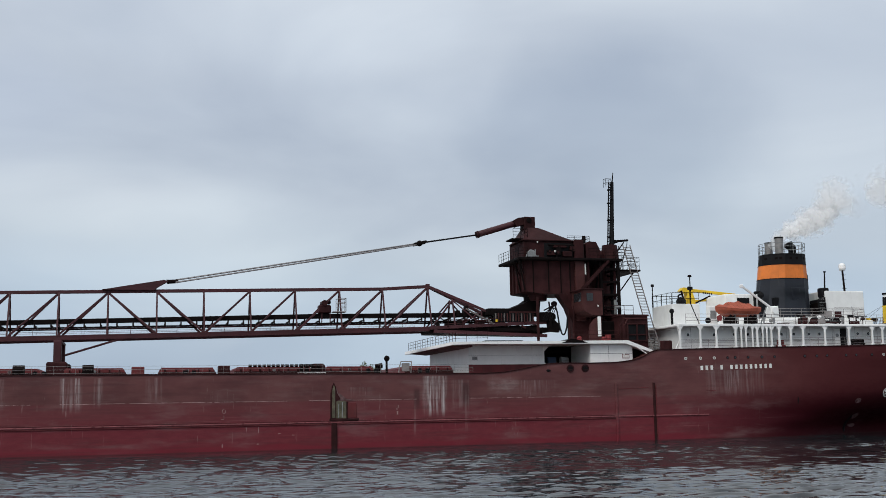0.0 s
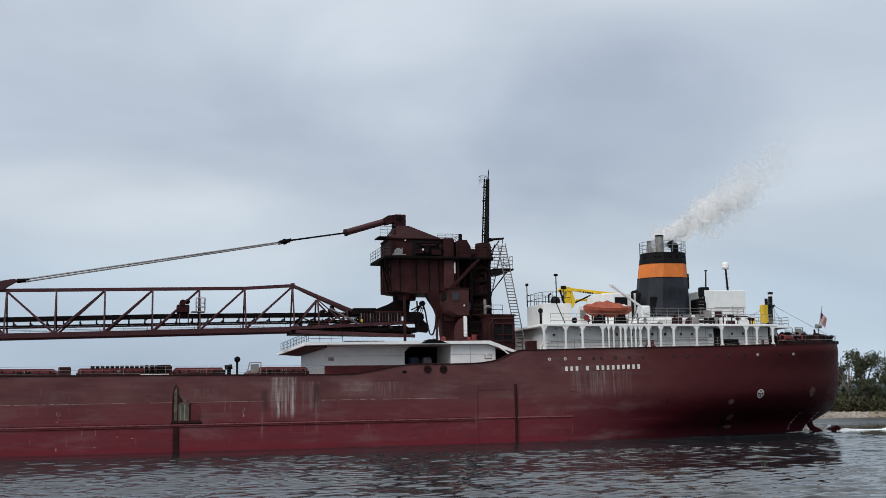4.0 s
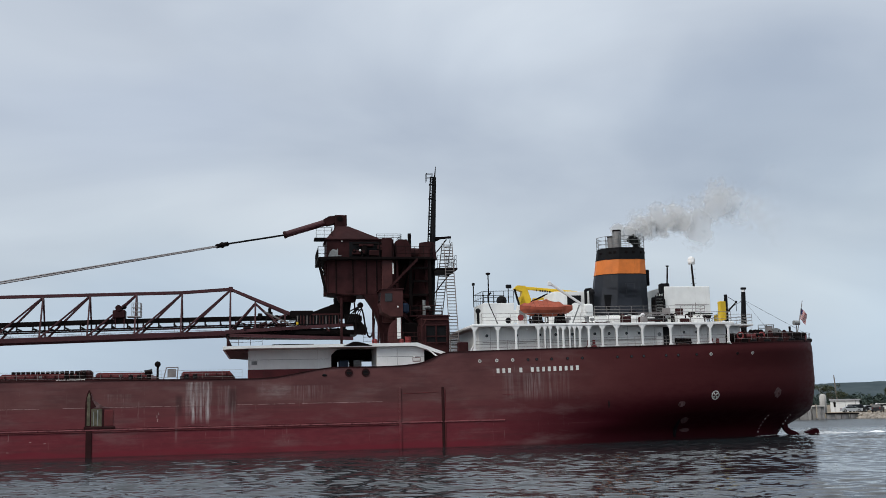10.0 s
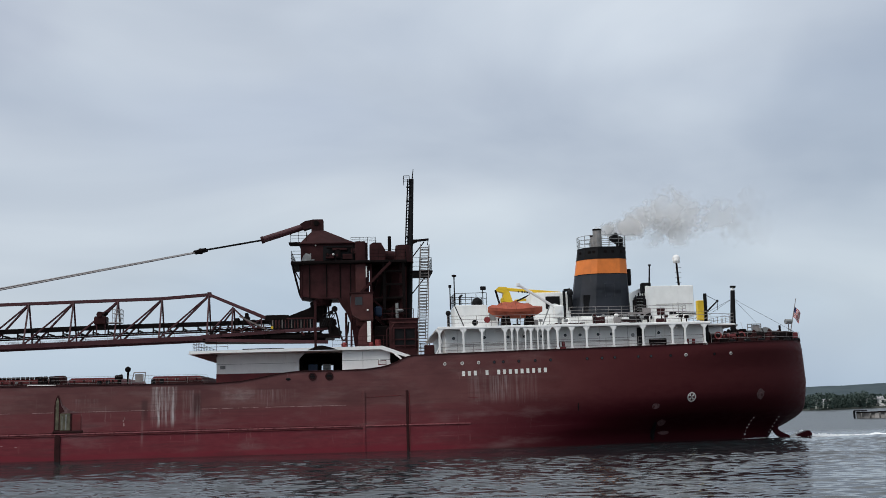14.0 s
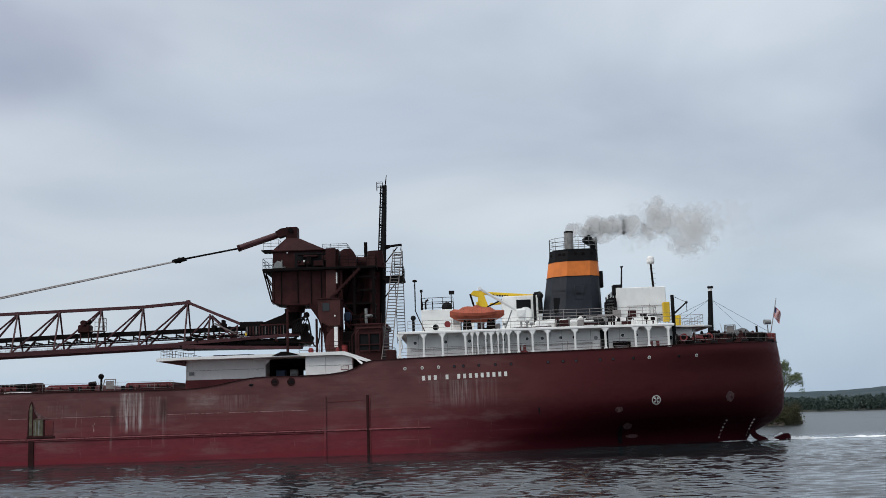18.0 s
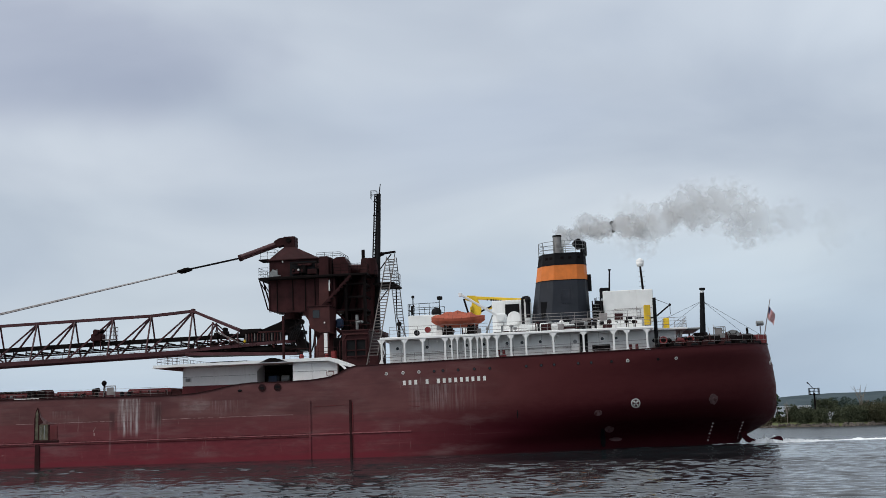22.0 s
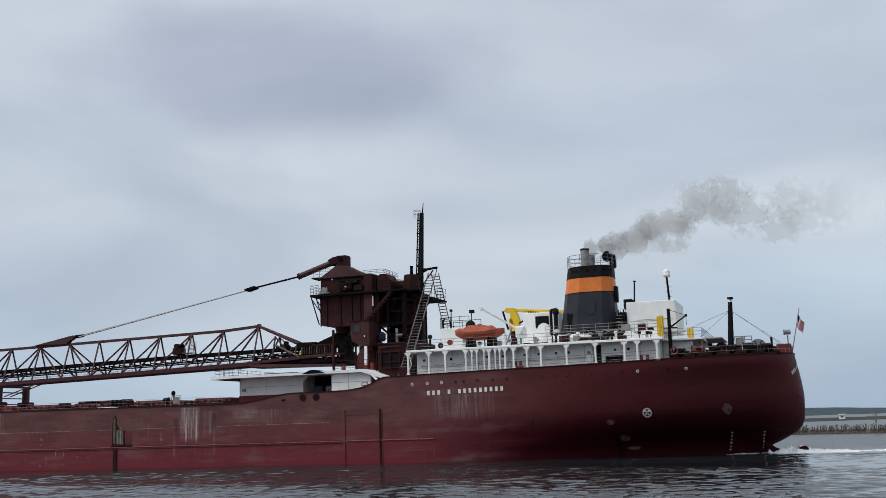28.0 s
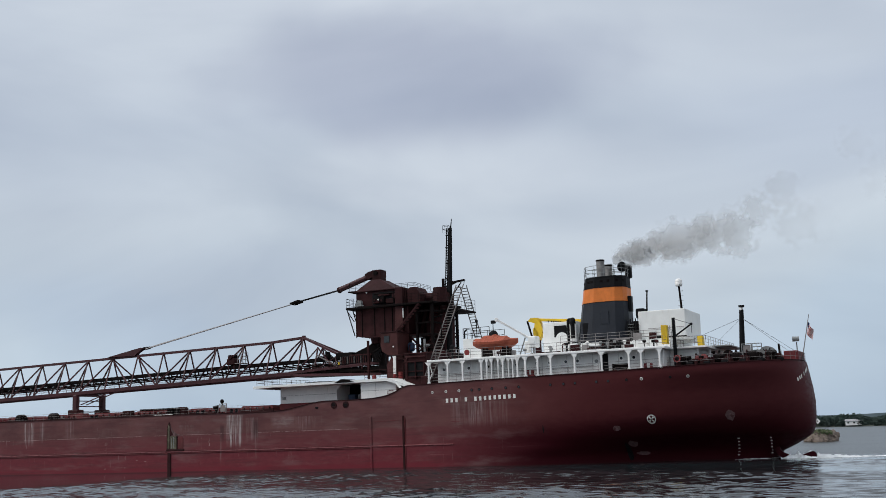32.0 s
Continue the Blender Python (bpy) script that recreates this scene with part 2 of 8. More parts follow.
    col = g.mix(g.math("MULTIPLY", g.math("MULTIPLY", bx, bz), g.ramp(n2, 0.35, 0.7, 0.1, 0.5)), col, (0.27, 0.22, 0.21))
    col = g.mix(g.ramp(n3, 0.62, 0.78, 0, 0.5), col, (0.045, 0.02, 0.018))
    g.link(col, g.p.inputs["Base Color"])
    g.link(g.ramp(n2, 0.3, 0.7, 0.40, 0.62), g.p.inputs["Roughness"])
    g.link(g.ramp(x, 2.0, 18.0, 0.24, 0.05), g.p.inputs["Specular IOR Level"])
    dents = g.noise(0.55, 2, 0.4, (1, 1, 0.8))
    h = g.math("ADD", g.math("MULTIPLY", dents, 1.0), g.math("MULTIPLY", n3, 0.06))
    g.bump(h, 0.35, 0.12)
    return g.m


def water_material():
    g = Nodes("river_water")
    g.p.inputs["Base Color"].default_value = (0.012, 0.016, 0.018, 1)
    g.p.inputs["IOR"].default_value = 1.36
    a = g.noise(0.8, 5, 0.6, (0.5, 1.3, 1))
    b = g.noise(0.045, 3, 0.5, (0.4, 1.8, 1))
    c = g.noise(4.5, 3, 0.6, (0.45, 1.3, 1))
    x, y, z = g.xyz()
    open_water = g.ramp(y, 122, 138)
    g.link(g.ramp(y, 120, 150, 0.03, 0.30), g.p.inputs["Roughness"])
    swell = g.math("ADD", g.math("MULTIPLY", open_water, 0.26), 0.035)
    h = g.math("ADD", g.math("MULTIPLY", a, swell), g.math("MULTIPLY", c, 0.008))
    h = g.math("MULTIPLY", h, g.ramp(b, 0.35, 0.65, 0.5, 1.15))
    g.bump(h, 1.0, 0.45)
    return g.m


def smoke_material(name, tone, opacity, reach, source):
    """Thin smoke: each flake fades to its rim, and the drift thins with its way from the funnel."""
    g = Nodes(name)
    tr = g.n("ShaderNodeBsdfTranslucent", Color=(tone, tone, tone, 1))
    df = g.n("ShaderNodeBsdfDiffuse", Color=(tone, tone, tone * 0.985, 1))
    body, mx = g.n("ShaderNodeMixShader"), g.n("ShaderNodeMixShader")
    body.inputs[0].default_value = 0.5
    g.link(df.outputs[0], body.inputs[1]), g.link(tr.outputs[0], body.inputs[2])
    soft = g.t.nodes.new("ShaderNodeAttribute")
    soft.attribute_name = "thickness"
    clear = g.n("ShaderNodeBsdfTransparent")
    own = g.t.nodes.new("ShaderNodeObjectInfo")
    shift = g.t.nodes.new("ShaderNodeVectorMath")
    shift.operation = "SCALE"
    shift.inputs[0].default_value = (37.0, 11.0, 23.0)
    g.link(own.outputs["Random"], shift.inputs["Scale"])
    where = g.t.nodes.new("ShaderNodeVectorMath")
    g.link(g.tc.outputs["Object"], where.inputs[0]), g.link(shift.outputs[0], where.inputs[1])
    curl = g.math("SUBTRACT", g.noise(1.0, 2, 0.45, where=where.outputs[0]), 0.5)
    curl = g.math("ADD", curl, g.math("MULTIPLY", g.math("SUBTRACT", g.noise(0.5, 2, where=where.outputs[0]), 0.5), 0.9))
    cover = g.math("ADD", soft.outputs["Fac"], g.math("MULTIPLY", curl, g.math("MULTIPLY", g.ramp(soft.outputs["Fac"], 0.0, 0.4), 1.25)))
    place = g.t.nodes.new("ShaderNodeTexCoord")
    place.object = source
    apart = g.t.nodes.new("ShaderNodeSeparateXYZ")
    g.link(place.outputs["Object"], apart.inputs[0])
    begin, full, thin, gone = reach
    along = g.math("MULTIPLY", g.ramp(apart.outputs[0], begin, full), g.ramp(apart.outputs[0], gone, thin))
    g.link(g.math("MULTIPLY", g.ramp(cover, 0.04, 0.80, 0.0, opacity), along), mx.inputs[0])
    g.link(clear.outputs[0], mx.inputs[1]), g.link(body.outputs[0], mx.inputs[2])
    g.link(mx.outputs[0], g.t.nodes["Material Output"].inputs[0])
    return g.m


def foam_material():
    return surface("foam", (0.80, 0.83, 0.84), 0.08, 3, 0.8, bump=0.2)


def leaf_material(name, a, b):
    g = Nodes(name)
    geo = g.t.nodes.new("ShaderNodeNewGeometry")
    f = g.math("ADD", g.math("MULTIPLY", geo.outputs["Random Per Island"], 0.6), g.math("MULTIPLY", g.noise(0.6), 0.4))
    g.link(g.mix(g.ramp(f, 0.2, 0.8), a, b), g.p.inputs["Base Color"])
    g.p.inputs["Roughness"].default_value = 0.85
    g.p.inputs["Specular IOR Level"].default_value = 0.05
    return g.m


def far_wood_material(name, a, b, scale):
    """Massed crowns far off: mottled by clumps and by whole stands."""
    g = Nodes(name)
    geo = g.t.nodes.new("ShaderNodeNewGeometry")
    f = g.math("ADD", g.math("MULTIPLY", g.noise(scale, 6, 0.65), 0.7), g.math("MULTIPLY", geo.outputs["Random Per Island"], 0.3))
    f = g.math("ADD", f, g.math("MULTIPLY", g.noise(scale * 0.12, 3), 0.3))
    g.link(g.mix(g.ramp(f, 0.42, 0.88), a, b), g.p.inputs["Base Color"])
    g.p.inputs["Roughness"].default_value = 0.95
    g.p.inputs["Specular IOR Level"].default_value = 0.0
    return g.m


def stone_material(name, a, b):
    g = Nodes(name)
    geo = g.t.nodes.new("ShaderNodeNewGeometry")
    n = g.noise(3.0, 6, 0.7)
    f = g.math("ADD", g.math("MULTIPLY", geo.outputs["Random Per Island"], 0.7), g.math("MULTIPLY", n, 0.3))
    g.link(g.mix(f, a, b), g.p.inputs["Base Color"])
    g.p.inputs["Roughness"].default_value = 0.9
    g.bump(n, 0.5, 0.08)
    return g.m


def glass_material():
    g = Nodes("dark_glass")
    g.p.inputs["Base Color"].default_value = (0.012, 0.014, 0.016, 1)
    g.p.inputs["Roughness"].default_value = 0.08
    return g.m


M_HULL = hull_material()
M_WATER = water_material()
M_FOAM = foam_material()
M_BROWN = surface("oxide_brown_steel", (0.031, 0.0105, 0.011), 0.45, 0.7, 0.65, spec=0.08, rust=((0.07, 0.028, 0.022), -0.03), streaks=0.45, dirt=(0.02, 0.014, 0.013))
M_BOOM = surface("boom_red_steel", (0.048, 0.0125, 0.016), 0.25, 0.6, 0.55, rust=(RUST, -0.02), streaks=0.3, dirt=(0.03, 0.016, 0.015))
# a lighter brown: sunlight on cab and column is put into the colour
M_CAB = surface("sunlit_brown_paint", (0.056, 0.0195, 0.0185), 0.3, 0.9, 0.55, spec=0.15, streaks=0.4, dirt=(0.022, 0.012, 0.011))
# dark steel; its near-black also puts shade into bays and passages
M_DARK = surface("dark_steel_and_shade", (0.006, 0.004, 0.004), 0.3, 1.0, 0.7, rust=((0.03, 0.014, 0.011), -0.04), spec=0.06)
M_HATCH = surface("hatch_red_paint", (0.115, 0.019, 0.021), 0.25, 0.8, 0.6, streaks=0.3)
M_RED = surface("bright_red_paint", (0.21, 0.03, 0.03), 0.2, 1.5, 0.5, streaks=0.2)
M_DECK = surface("red_deck_paint", (0.11, 0.035, 0.03), 0.25, 0.5, 0.75)
M_WHITE = surface("white_ship_paint", (0.71, 0.72, 0.705), 0.06, 0.9, 0.45, bump=0.12, rust=((0.30, 0.18, 0.11), -0.05), streaks=0.22, dirt=(0.38, 0.33, 0.28))
M_POST = surface("white_post_paint", (0.76, 0.76, 0.745), 0.05, 1.2, 0.45, bump=0.1)
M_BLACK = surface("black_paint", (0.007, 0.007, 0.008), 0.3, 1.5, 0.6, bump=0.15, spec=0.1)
M_NAVY = surface("funnel_dark_blue_paint", (0.014, 0.017, 0.024), 0.25, 0.7, 0.5, streaks=0.2, dirt=(0.05, 0.05, 0.052))
M_ORANGE = surface("funnel_orange_paint", (0.56, 0.155, 0.028), 0.14, 0.9, 0.5, streaks=0.25, dirt=(0.25, 0.07, 0.02))
M_STEELPIPE = surface("exhaust_steel", (0.24, 0.23, 0.22), 0.25, 2.0, 0.45, metal=0.4, streaks=0.5, dirt=(0.04, 0.035, 0.03))
M_YELLOW = surface("crane_yellow_paint", (0.62, 0.41, 0.022), 0.12, 1.2, 0.45, streaks=0.2, dirt=(0.2, 0.12, 0.03))
M_COVER = surface("orange_red_boat_cover", (0.31, 0.075, 0.042), 0.25, 1.6, 0.8, bump=0.9, grain=4.0)
M_RAIL = surface("grey_rail_paint", (0.22, 0.205, 0.20), 0.2, 2.0, 0.5, bump=0.0)
M_LADDER = surface("pale_ladder_steel", (0.125, 0.11, 0.105), 0.2, 2.0, 0.5, bump=0.0, rust=(RUST, 0.02))
M_GREY = surface("grey_machinery_paint", (0.20, 0.21, 0.21), 0.25, 1.6, 0.5, streaks=0.3)
M_CABLE = surface("greased_wire_rope", (0.06, 0.058, 0.062), 0.25, 3.0, 0.5, metal=0.5, bump=0.0)
M_GLASS = glass_material()
M_MARK = surface("white_marking_paint", (0.66, 0.66, 0.63), 0.1, 3.0, 0.6, bump=0.0)
M_WORN = surface("worn_pink_strake", (0.20, 0.06, 0.065), 0.35, 1.2, 0.6, rust=((0.09, 0.016, 0.02), 0.12))
M_BLUE = surface("blue_equipment_paint", (0.012, 0.03, 0.065), 0.2, 1.5, 0.5)
M_STONE = stone_material("pale_riprap_stone", (0.13, 0.115, 0.095), (0.40, 0.36, 0.31))
M_ROCK = stone_material("brown_shore_rock", (0.055, 0.043, 0.035), (0.21, 0.165, 0.135))
M_MUDROCK = stone_material("dark_muddy_stone", (0.035, 0.029, 0.025), (0.12, 0.10, 0.085))
M_MUD = surface("wet_brown_mud", (0.055, 0.045, 0.034), 0.3, 0.4, 0.85, bump=0.4)
M_LAND = surface("gravel_and_grass", (0.17, 0.14, 0.10), 0.3, 0.08, 0.95, bump=0.4, grain=1.5)
M_LAWN = surface("shore_grass", (0.075, 0.085, 0.035), 0.3, 0.1, 0.95, bump=0.3, grain=1.5)
M_BARK = surface("tree_bark", (0.10, 0.08, 0.065), 0.25, 2, 0.9)
M_BARE = surface("grey_dead_wood", (0.19, 0.165, 0.14), 0.2, 2, 0.9)
M_LEAF = leaf_material("summer_leaves", (0.040, 0.048, 0.030), (0.080, 0.090, 0.054))
M_PALELEAF = leaf_material("grey_green_leaves", (0.065, 0.090, 0.048), (0.14, 0.17, 0.09))
M_BUSH = leaf_material("olive_bush_leaves", (0.034, 0.038, 0.018), (0.090, 0.085, 0.055))
M_PINE = leaf_material("dark_conifer_needles", (0.026, 0.042, 0.026), (0.058, 0.080, 0.045))
M_FARWOOD = far_wood_material("far_wood_leaves", (0.034, 0.052, 0.048), (0.080, 0.104, 0.090), 0.25)
# the haze of distance is mixed into the hills' base colour
M_HILL = far_wood_material("haze_tinted_hill_wood", (0.046, 0.063, 0.072), (0.074, 0.095, 0.104), 0.035)
M_REED = leaf_material("dry_reeds", (0.045, 0.038, 0.026), (0.105, 0.088, 0.064))
M_PILE = surface("weathered_sheet_pile", (0.27, 0.26, 0.25), 0.3, 0.6, 0.7, metal=0.2, rust=(RUST, 0.03), streaks=0.6, dirt=(0.10, 0.08, 0.07))
M_CONC = surface("pale_concrete", (0.50, 0.48, 0.45), 0.15, 0.7, 0.85, streaks=0.4, dirt=(0.22, 0.2, 0.18))
M_TYRE = surface("black_rubber", (0.02, 0.02, 0.02), 0.2, 3, 0.85, bump=0.0)

# ---- geometry helpers ----


class Geo:
    """Vertices and faces gathered into one mesh."""

    def __init__(self):
        self.v, self.f = [], []

    def add(self, verts, faces):
        k = len(self.v)
        self.v += [tuple(a) for a in verts]
        self.f += [tuple(i + k for i in face) for face in faces]
        return self

    def box(self, x0, y0, z0, x1, y1, z1, c=0.03):
        """A box with chamfered edges."""
        c = min(c, (x1 - x0) * 0.3, (y1 - y0) * 0.3, (z1 - z0) * 0.3)
        mid = Vector(((x0 + x1) / 2, (y0 + y1) / 2, (z0 + z1) / 2))
        h = ((x1 - x0) / 2, (y1 - y0) / 2, (z1 - z0) / 2)
        return self.oriented(mid, (Vector((h[0], 0, 0)), Vector((0, h[1], 0)), Vector((0, 0, h[2]))), c)

    def oriented(self, mid, axes, c=0.03):
        """A chamfered box from its centre and three half axes."""
        a, ids, verts = [ax.normalized() for ax in axes], {}, []
        for s in ((i, j, k) for i in (-1, 1) for j in (-1, 1) for k in (-1, 1)):
            corner = mid + axes[0] * s[0] + axes[1] * s[1] + axes[2] * s[2]
            for n in range(3):
                p = corner.copy()
                for m in range(3):
                    if m != n:
                        p -= a[m] * s[m] * c
                ids[(s, n)] = len(verts)
                verts.append(p)
        faces = []
        quad = ((-1, -1), (1, -1), (1, 1), (-1, 1))

        def key(n, sn, p, q):
            o = [(n + 1) % 3, (n + 2) % 3]
            s = [0, 0, 0]
            s[n], s[o[0]], s[o[1]] = sn, p, q
            return tuple(s)
        for n in range(3):
            for sn in (-1, 1):
                fc = [ids[(key(n, sn, p, q), n)] for p, q in quad]
                faces.append(fc if sn > 0 else fc[::-1])
        for n in range(3):
            o1, o2 = (n + 1) % 3, (n + 2) % 3
            for p, q in quad:
                lo, hi = key(n, -1, p, q), key(n, 1, p, q)
                fc = [ids[(lo, o1)], ids[(hi, o1)], ids[(hi, o2)], ids[(lo, o2)]]
                faces.append(fc if p * q < 0 else fc[::-1])
        for s in ((i, j, k) for i in (-1, 1) for j in (-1, 1) for k in (-1, 1)):
            fc = [ids[(s, 0)], ids[(s, 1)], ids[(s, 2)]]
            faces.append(fc if s[0] * s[1] * s[2] > 0 else fc[::-1])
        return self.add(verts, faces)

    def beam(self, p, q, w, h, c=0.015, up=(0, 0, 1)):
        """A bar of w by h from p to q."""
        p, q = Vector(p), Vector(q)
        d = (q - p) / 2
        side = d.cross(Vector(up))
        if side.length < 1e-5:
            side = d.cross(Vector((0, 1, 0)))
        side.normalize()
        top = side.cross(d).normalized()
        return self.oriented((p + q) / 2, (d, side * w / 2, top * h / 2), min(c, w * 0.25, h * 0.25))

    def tube(self, p, q, r0, r1=None, n=8, caps=True):
        r1 = r0 if r1 is None else r1
        p, q = Vector(p), Vector(q)
        d = (q - p).normalized()
        a = d.cross(Vector((0, 0, 1)) if abs(d.z) < 0.9 else Vector((1, 0, 0))).normalized()
        b = d.cross(a)
        ring = [a * math.cos(2 * math.pi * i / n) + b * math.sin(2 * math.pi * i / n) for i in range(n)]
        verts = [p + e * r0 for e in ring] + [q + e * r1 for e in ring]
        faces = [(i, n + i, n + (i + 1) % n, (i + 1) % n) for i in range(n)]
        if caps:
            faces += [tuple(range(n)), tuple(range(2 * n - 1, n - 1, -1))]
        return self.add(verts, faces)

    def prism(self, poly, y0, y1):
        """A polygon of (x, z) pushed from y0 to y1."""
        n = len(poly)
        verts = [(x, y0, z) for x, z in poly] + [(x, y1, z) for x, z in poly]
        faces = [tuple(range(n)), tuple(range(2 * n - 1, n - 1, -1))]
        faces += [(i, n + i, n + (i + 1) % n, (i + 1) % n) for i in range(n)]
        return self.add(verts, faces)

    def loft(self, rings, close=True, caps=True):
        n = len(rings[0])
        verts = [p for r in rings for p in r]
        faces = []
        for k in range(len(rings) - 1):
            for i in range(n if close else n - 1):
                j = (i + 1) % n
                faces.append((k * n + i, k * n + j, (k + 1) * n + j, (k + 1) * n + i))
        if caps:
            faces += [tuple(range(n - 1, -1, -1)), tuple(range((len(rings) - 1) * n, len(rings) * n))]
        return self.add(verts, faces)

    def ball(self, c, r, n=8, m=6, squash=(1, 1, 1)):
        rings = []
        for k in range(m + 1):
            a = math.pi * k / m
            rr = max(0.001, math.sin(a))
            rings.append([(c[0] + r * squash[0] * rr * math.cos(2 * math.pi * i / n), c[1] + r * squash[1] * rr * math.sin(2 * math.pi * i / n),
                           c[2] - r * squash[2] * math.cos(a)) for i in range(n)])
        return self.loft(rings)

    def rail(self, path, height=1.05, step=1.5, r=0.022, bars=3):
        """A pipe railing along a path of floor points."""
        for a, b in zip(path, path[1:]):
            a, b = Vector(a), Vector(b)
            n = max(1, round((b - a).length / step))
            for i in range(n + 1):
                p = a.lerp(b, i / n)
                self.tube(p, p + Vector((0, 0, height)), r, n=5)
            for k in range(bars):
                z = Vector((0, 0, height * (1 - k / bars)))
                self.tube(a + z, b + z, r, n=5)
        return self

    def ladder(self, p, q, w, side, rung=0.3, r=0.03):
        p, q, s = Vector(p), Vector(q), Vector(side).normalized() * w / 2
        for e in (s, -s):
            self.beam(p + e, q + e, r * 1.6, r * 3)
        n = int((q - p).length / rung)
        for i in range(1, n):
            m = p.lerp(q, i / n)
            self.beam(m - s, m + s, r * 2.4, r * 1.6)
        return self


def mesh_of(name, geo, mat, smooth=False):
    me = bpy.data.meshes.new(name)
    me.from_pydata([tuple(p) for p in geo.v], [], geo.f)
    me.materials.append(mat)
    if smooth:
        me.shade_smooth()
    me.validate()
    return me


def part(name, geo, mat, parent, label="", smooth=False):
    """One mesh under a thing or under a part."""
    ob = new(name, mesh_of(name, geo, mat, smooth))
    ob.parent = parent
    if label:
        ob["label"] = label
    return ob


def share(name, me, parent, m):
    """One more piece on a mesh that alike pieces share."""
    ob = new(name, me)
    ob.parent = parent
    ob.matrix_basis = m
    return ob


def thing(name, label, category, m=None, group="", kind=""):
    ob = tagged(new(name), label, category, group, kind)
    ob.empty_display_size = 0.3
    if m is not None:
        ob.matrix_basis = m
    return ob


def solid(name, geo, mat, label, category, kind="", group="", smooth=False):
    return tagged(new(name, mesh_of(name, geo, mat, smooth)), label, category, group, kind)


# ---- water ----
def river():
    """One sheet to the horizon, with short wind waves where it lies near."""
    xs = np.concatenate([[-4000, -2000, -900, -400, -200, -110], np.arange(-80, 90.1, 0.17), [120, 200, 400, 900, 2000, 4000]])
    ys = np.concatenate([[-400, -150, -40, 10, 24], np.arange(34, 110, 0.16), np.arange(110, 131, 0.24), [150, 190, 260, 400, 800, 1600, 4000]])
    X, Y = np.meshgrid(xs, ys)
    rs = np.random.RandomState(3)
    Z = np.zeros_like(X)
    for k in range(64):
        lam = 0.42 * (5.0 ** rs.rand())
        th = rs.normal(0, 0.33) + math.pi / 2
        kx, ky = 2 * math.pi / lam * math.cos(th), 2 * math.pi / lam * math.sin(th)
        slope = 0.026
        Z += slope * lam / (2 * math.pi) * np.sin(kx * X + ky * Y + rs.rand() * 6.28 + 0.6 * np.sin(0.11 * X + k) + 0.5 * np.sin(0.09 * Y + 2 * k))
    gust = 0.95 + 0.55 * np.sin(0.055 * X + 1.3 * np.sin(0.07 * Y)) * np.sin(0.16 * Y + 0.8 * np.sin(0.05 * X)) + 0.15 * np.sin(0.4 * Y + 0.13 * X)
    Z *= np.clip(gust, 0.35, 1.7) * np.interp(Y, (50, 66, 84, 98), (1.1, 1.05, 1.0, 1.0))
    fade = np.clip((Y - 34) / 3, 0, 1) * np.clip((130 - Y) / 5, 0, 1) * np.clip((X + 76) / 6, 0, 1) * np.clip((86 - X) / 6, 0, 1)
    Z *= fade
    n, m = len(xs), len(ys)
    V = np.stack([X, Y, Z], -1).reshape(-1, 3)
    idx = np.arange(n * m).reshape(m, n)
    F = np.stack([idx[:-1, :-1], idx[:-1, 1:], idx[1:, 1:], idx[1:, :-1]], -1).reshape(-1, 4)
    me = bpy.data.meshes.new("water")
    me.vertices.add(len(V))
    me.vertices.foreach_set("co", V.ravel())
    me.loops.add(F.size)
    me.loops.foreach_set("vertex_index", F.ravel())
    me.polygons.add(len(F))
    me.polygons.foreach_set("loop_start", np.arange(0, F.size, 4))
    me.update(calc_edges=True)
    me.materials.append(M_WATER)
    me.shade_smooth()
    return tagged(new("water", me), "dark rippled grey river water under cloud", "water", "", "structure")


water = river()

# ---- the freighter; x runs aft, y away to its far side, z up from the water ----
BEAM, MID = 22.86, 11.43
ship = thing("ship", "long rust-red lake freighter with lattice boom and orange-banded funnel", "ship")
LEVELS = (-1.6, 0.0, 0.85, 1.1, 1.6, 2.2, 2.75, 3.4, 4.6, 6.0, 7.5, 9.3, 12.0)
FLAT_END = (10.0, 10.0, 10.3, 10.6, 11.0, 11.5, 12.0, 12.5, 13.5, 15.5, 19.0, 26.0, 26.0)
STERN = (39.0, 39.9, 40.5, 41.2, 42.2, 43.2, 43.7, 43.95, 44.08, 44.1, 43.93, 43.6, 43.1)
RUN = (0.24, 0.24, 0.24, 0.24, 0.33, 0.5, 0.9, 1.4, 2.4, 2.6, 2.6, 2.6, 2.6)
FULL = (3.1, 3.1, 3.1, 3.1, 3.05, 3.0, 3.0, 2.8, 2.5, 2.6, 2.6, 2.6, 2.6)


def lines(z):
    return [float(np.interp(z, LEVELS, a)) for a in (FLAT_END, STERN, RUN, FULL)]


SHEER = ((-208, 9.5), (-190, 7.8), (-150, 7.35), (-60, 7.25), (-37, 7.2), (-23, 7.1), (-18.5, 7.06), (-16.3, 7.17), (-14.6, 7.43), (-12.4, 7.84), (-11.2, 7.98),
         (-10.2, 8.03), (-6.8, 8.0), (-3.9, 8.07), (-2.2, 8.28), (-1.0, 8.66), (-0.15, 9.16), (0.76, 9.34), (13.4, 9.57), (23.6, 9.70), (30, 9.84), (37, 10.05), (44, 10.25))


def sheer(x):
    return float(np.interp(x, [a for a, b in SHEER], [b for a, b in SHEER]))


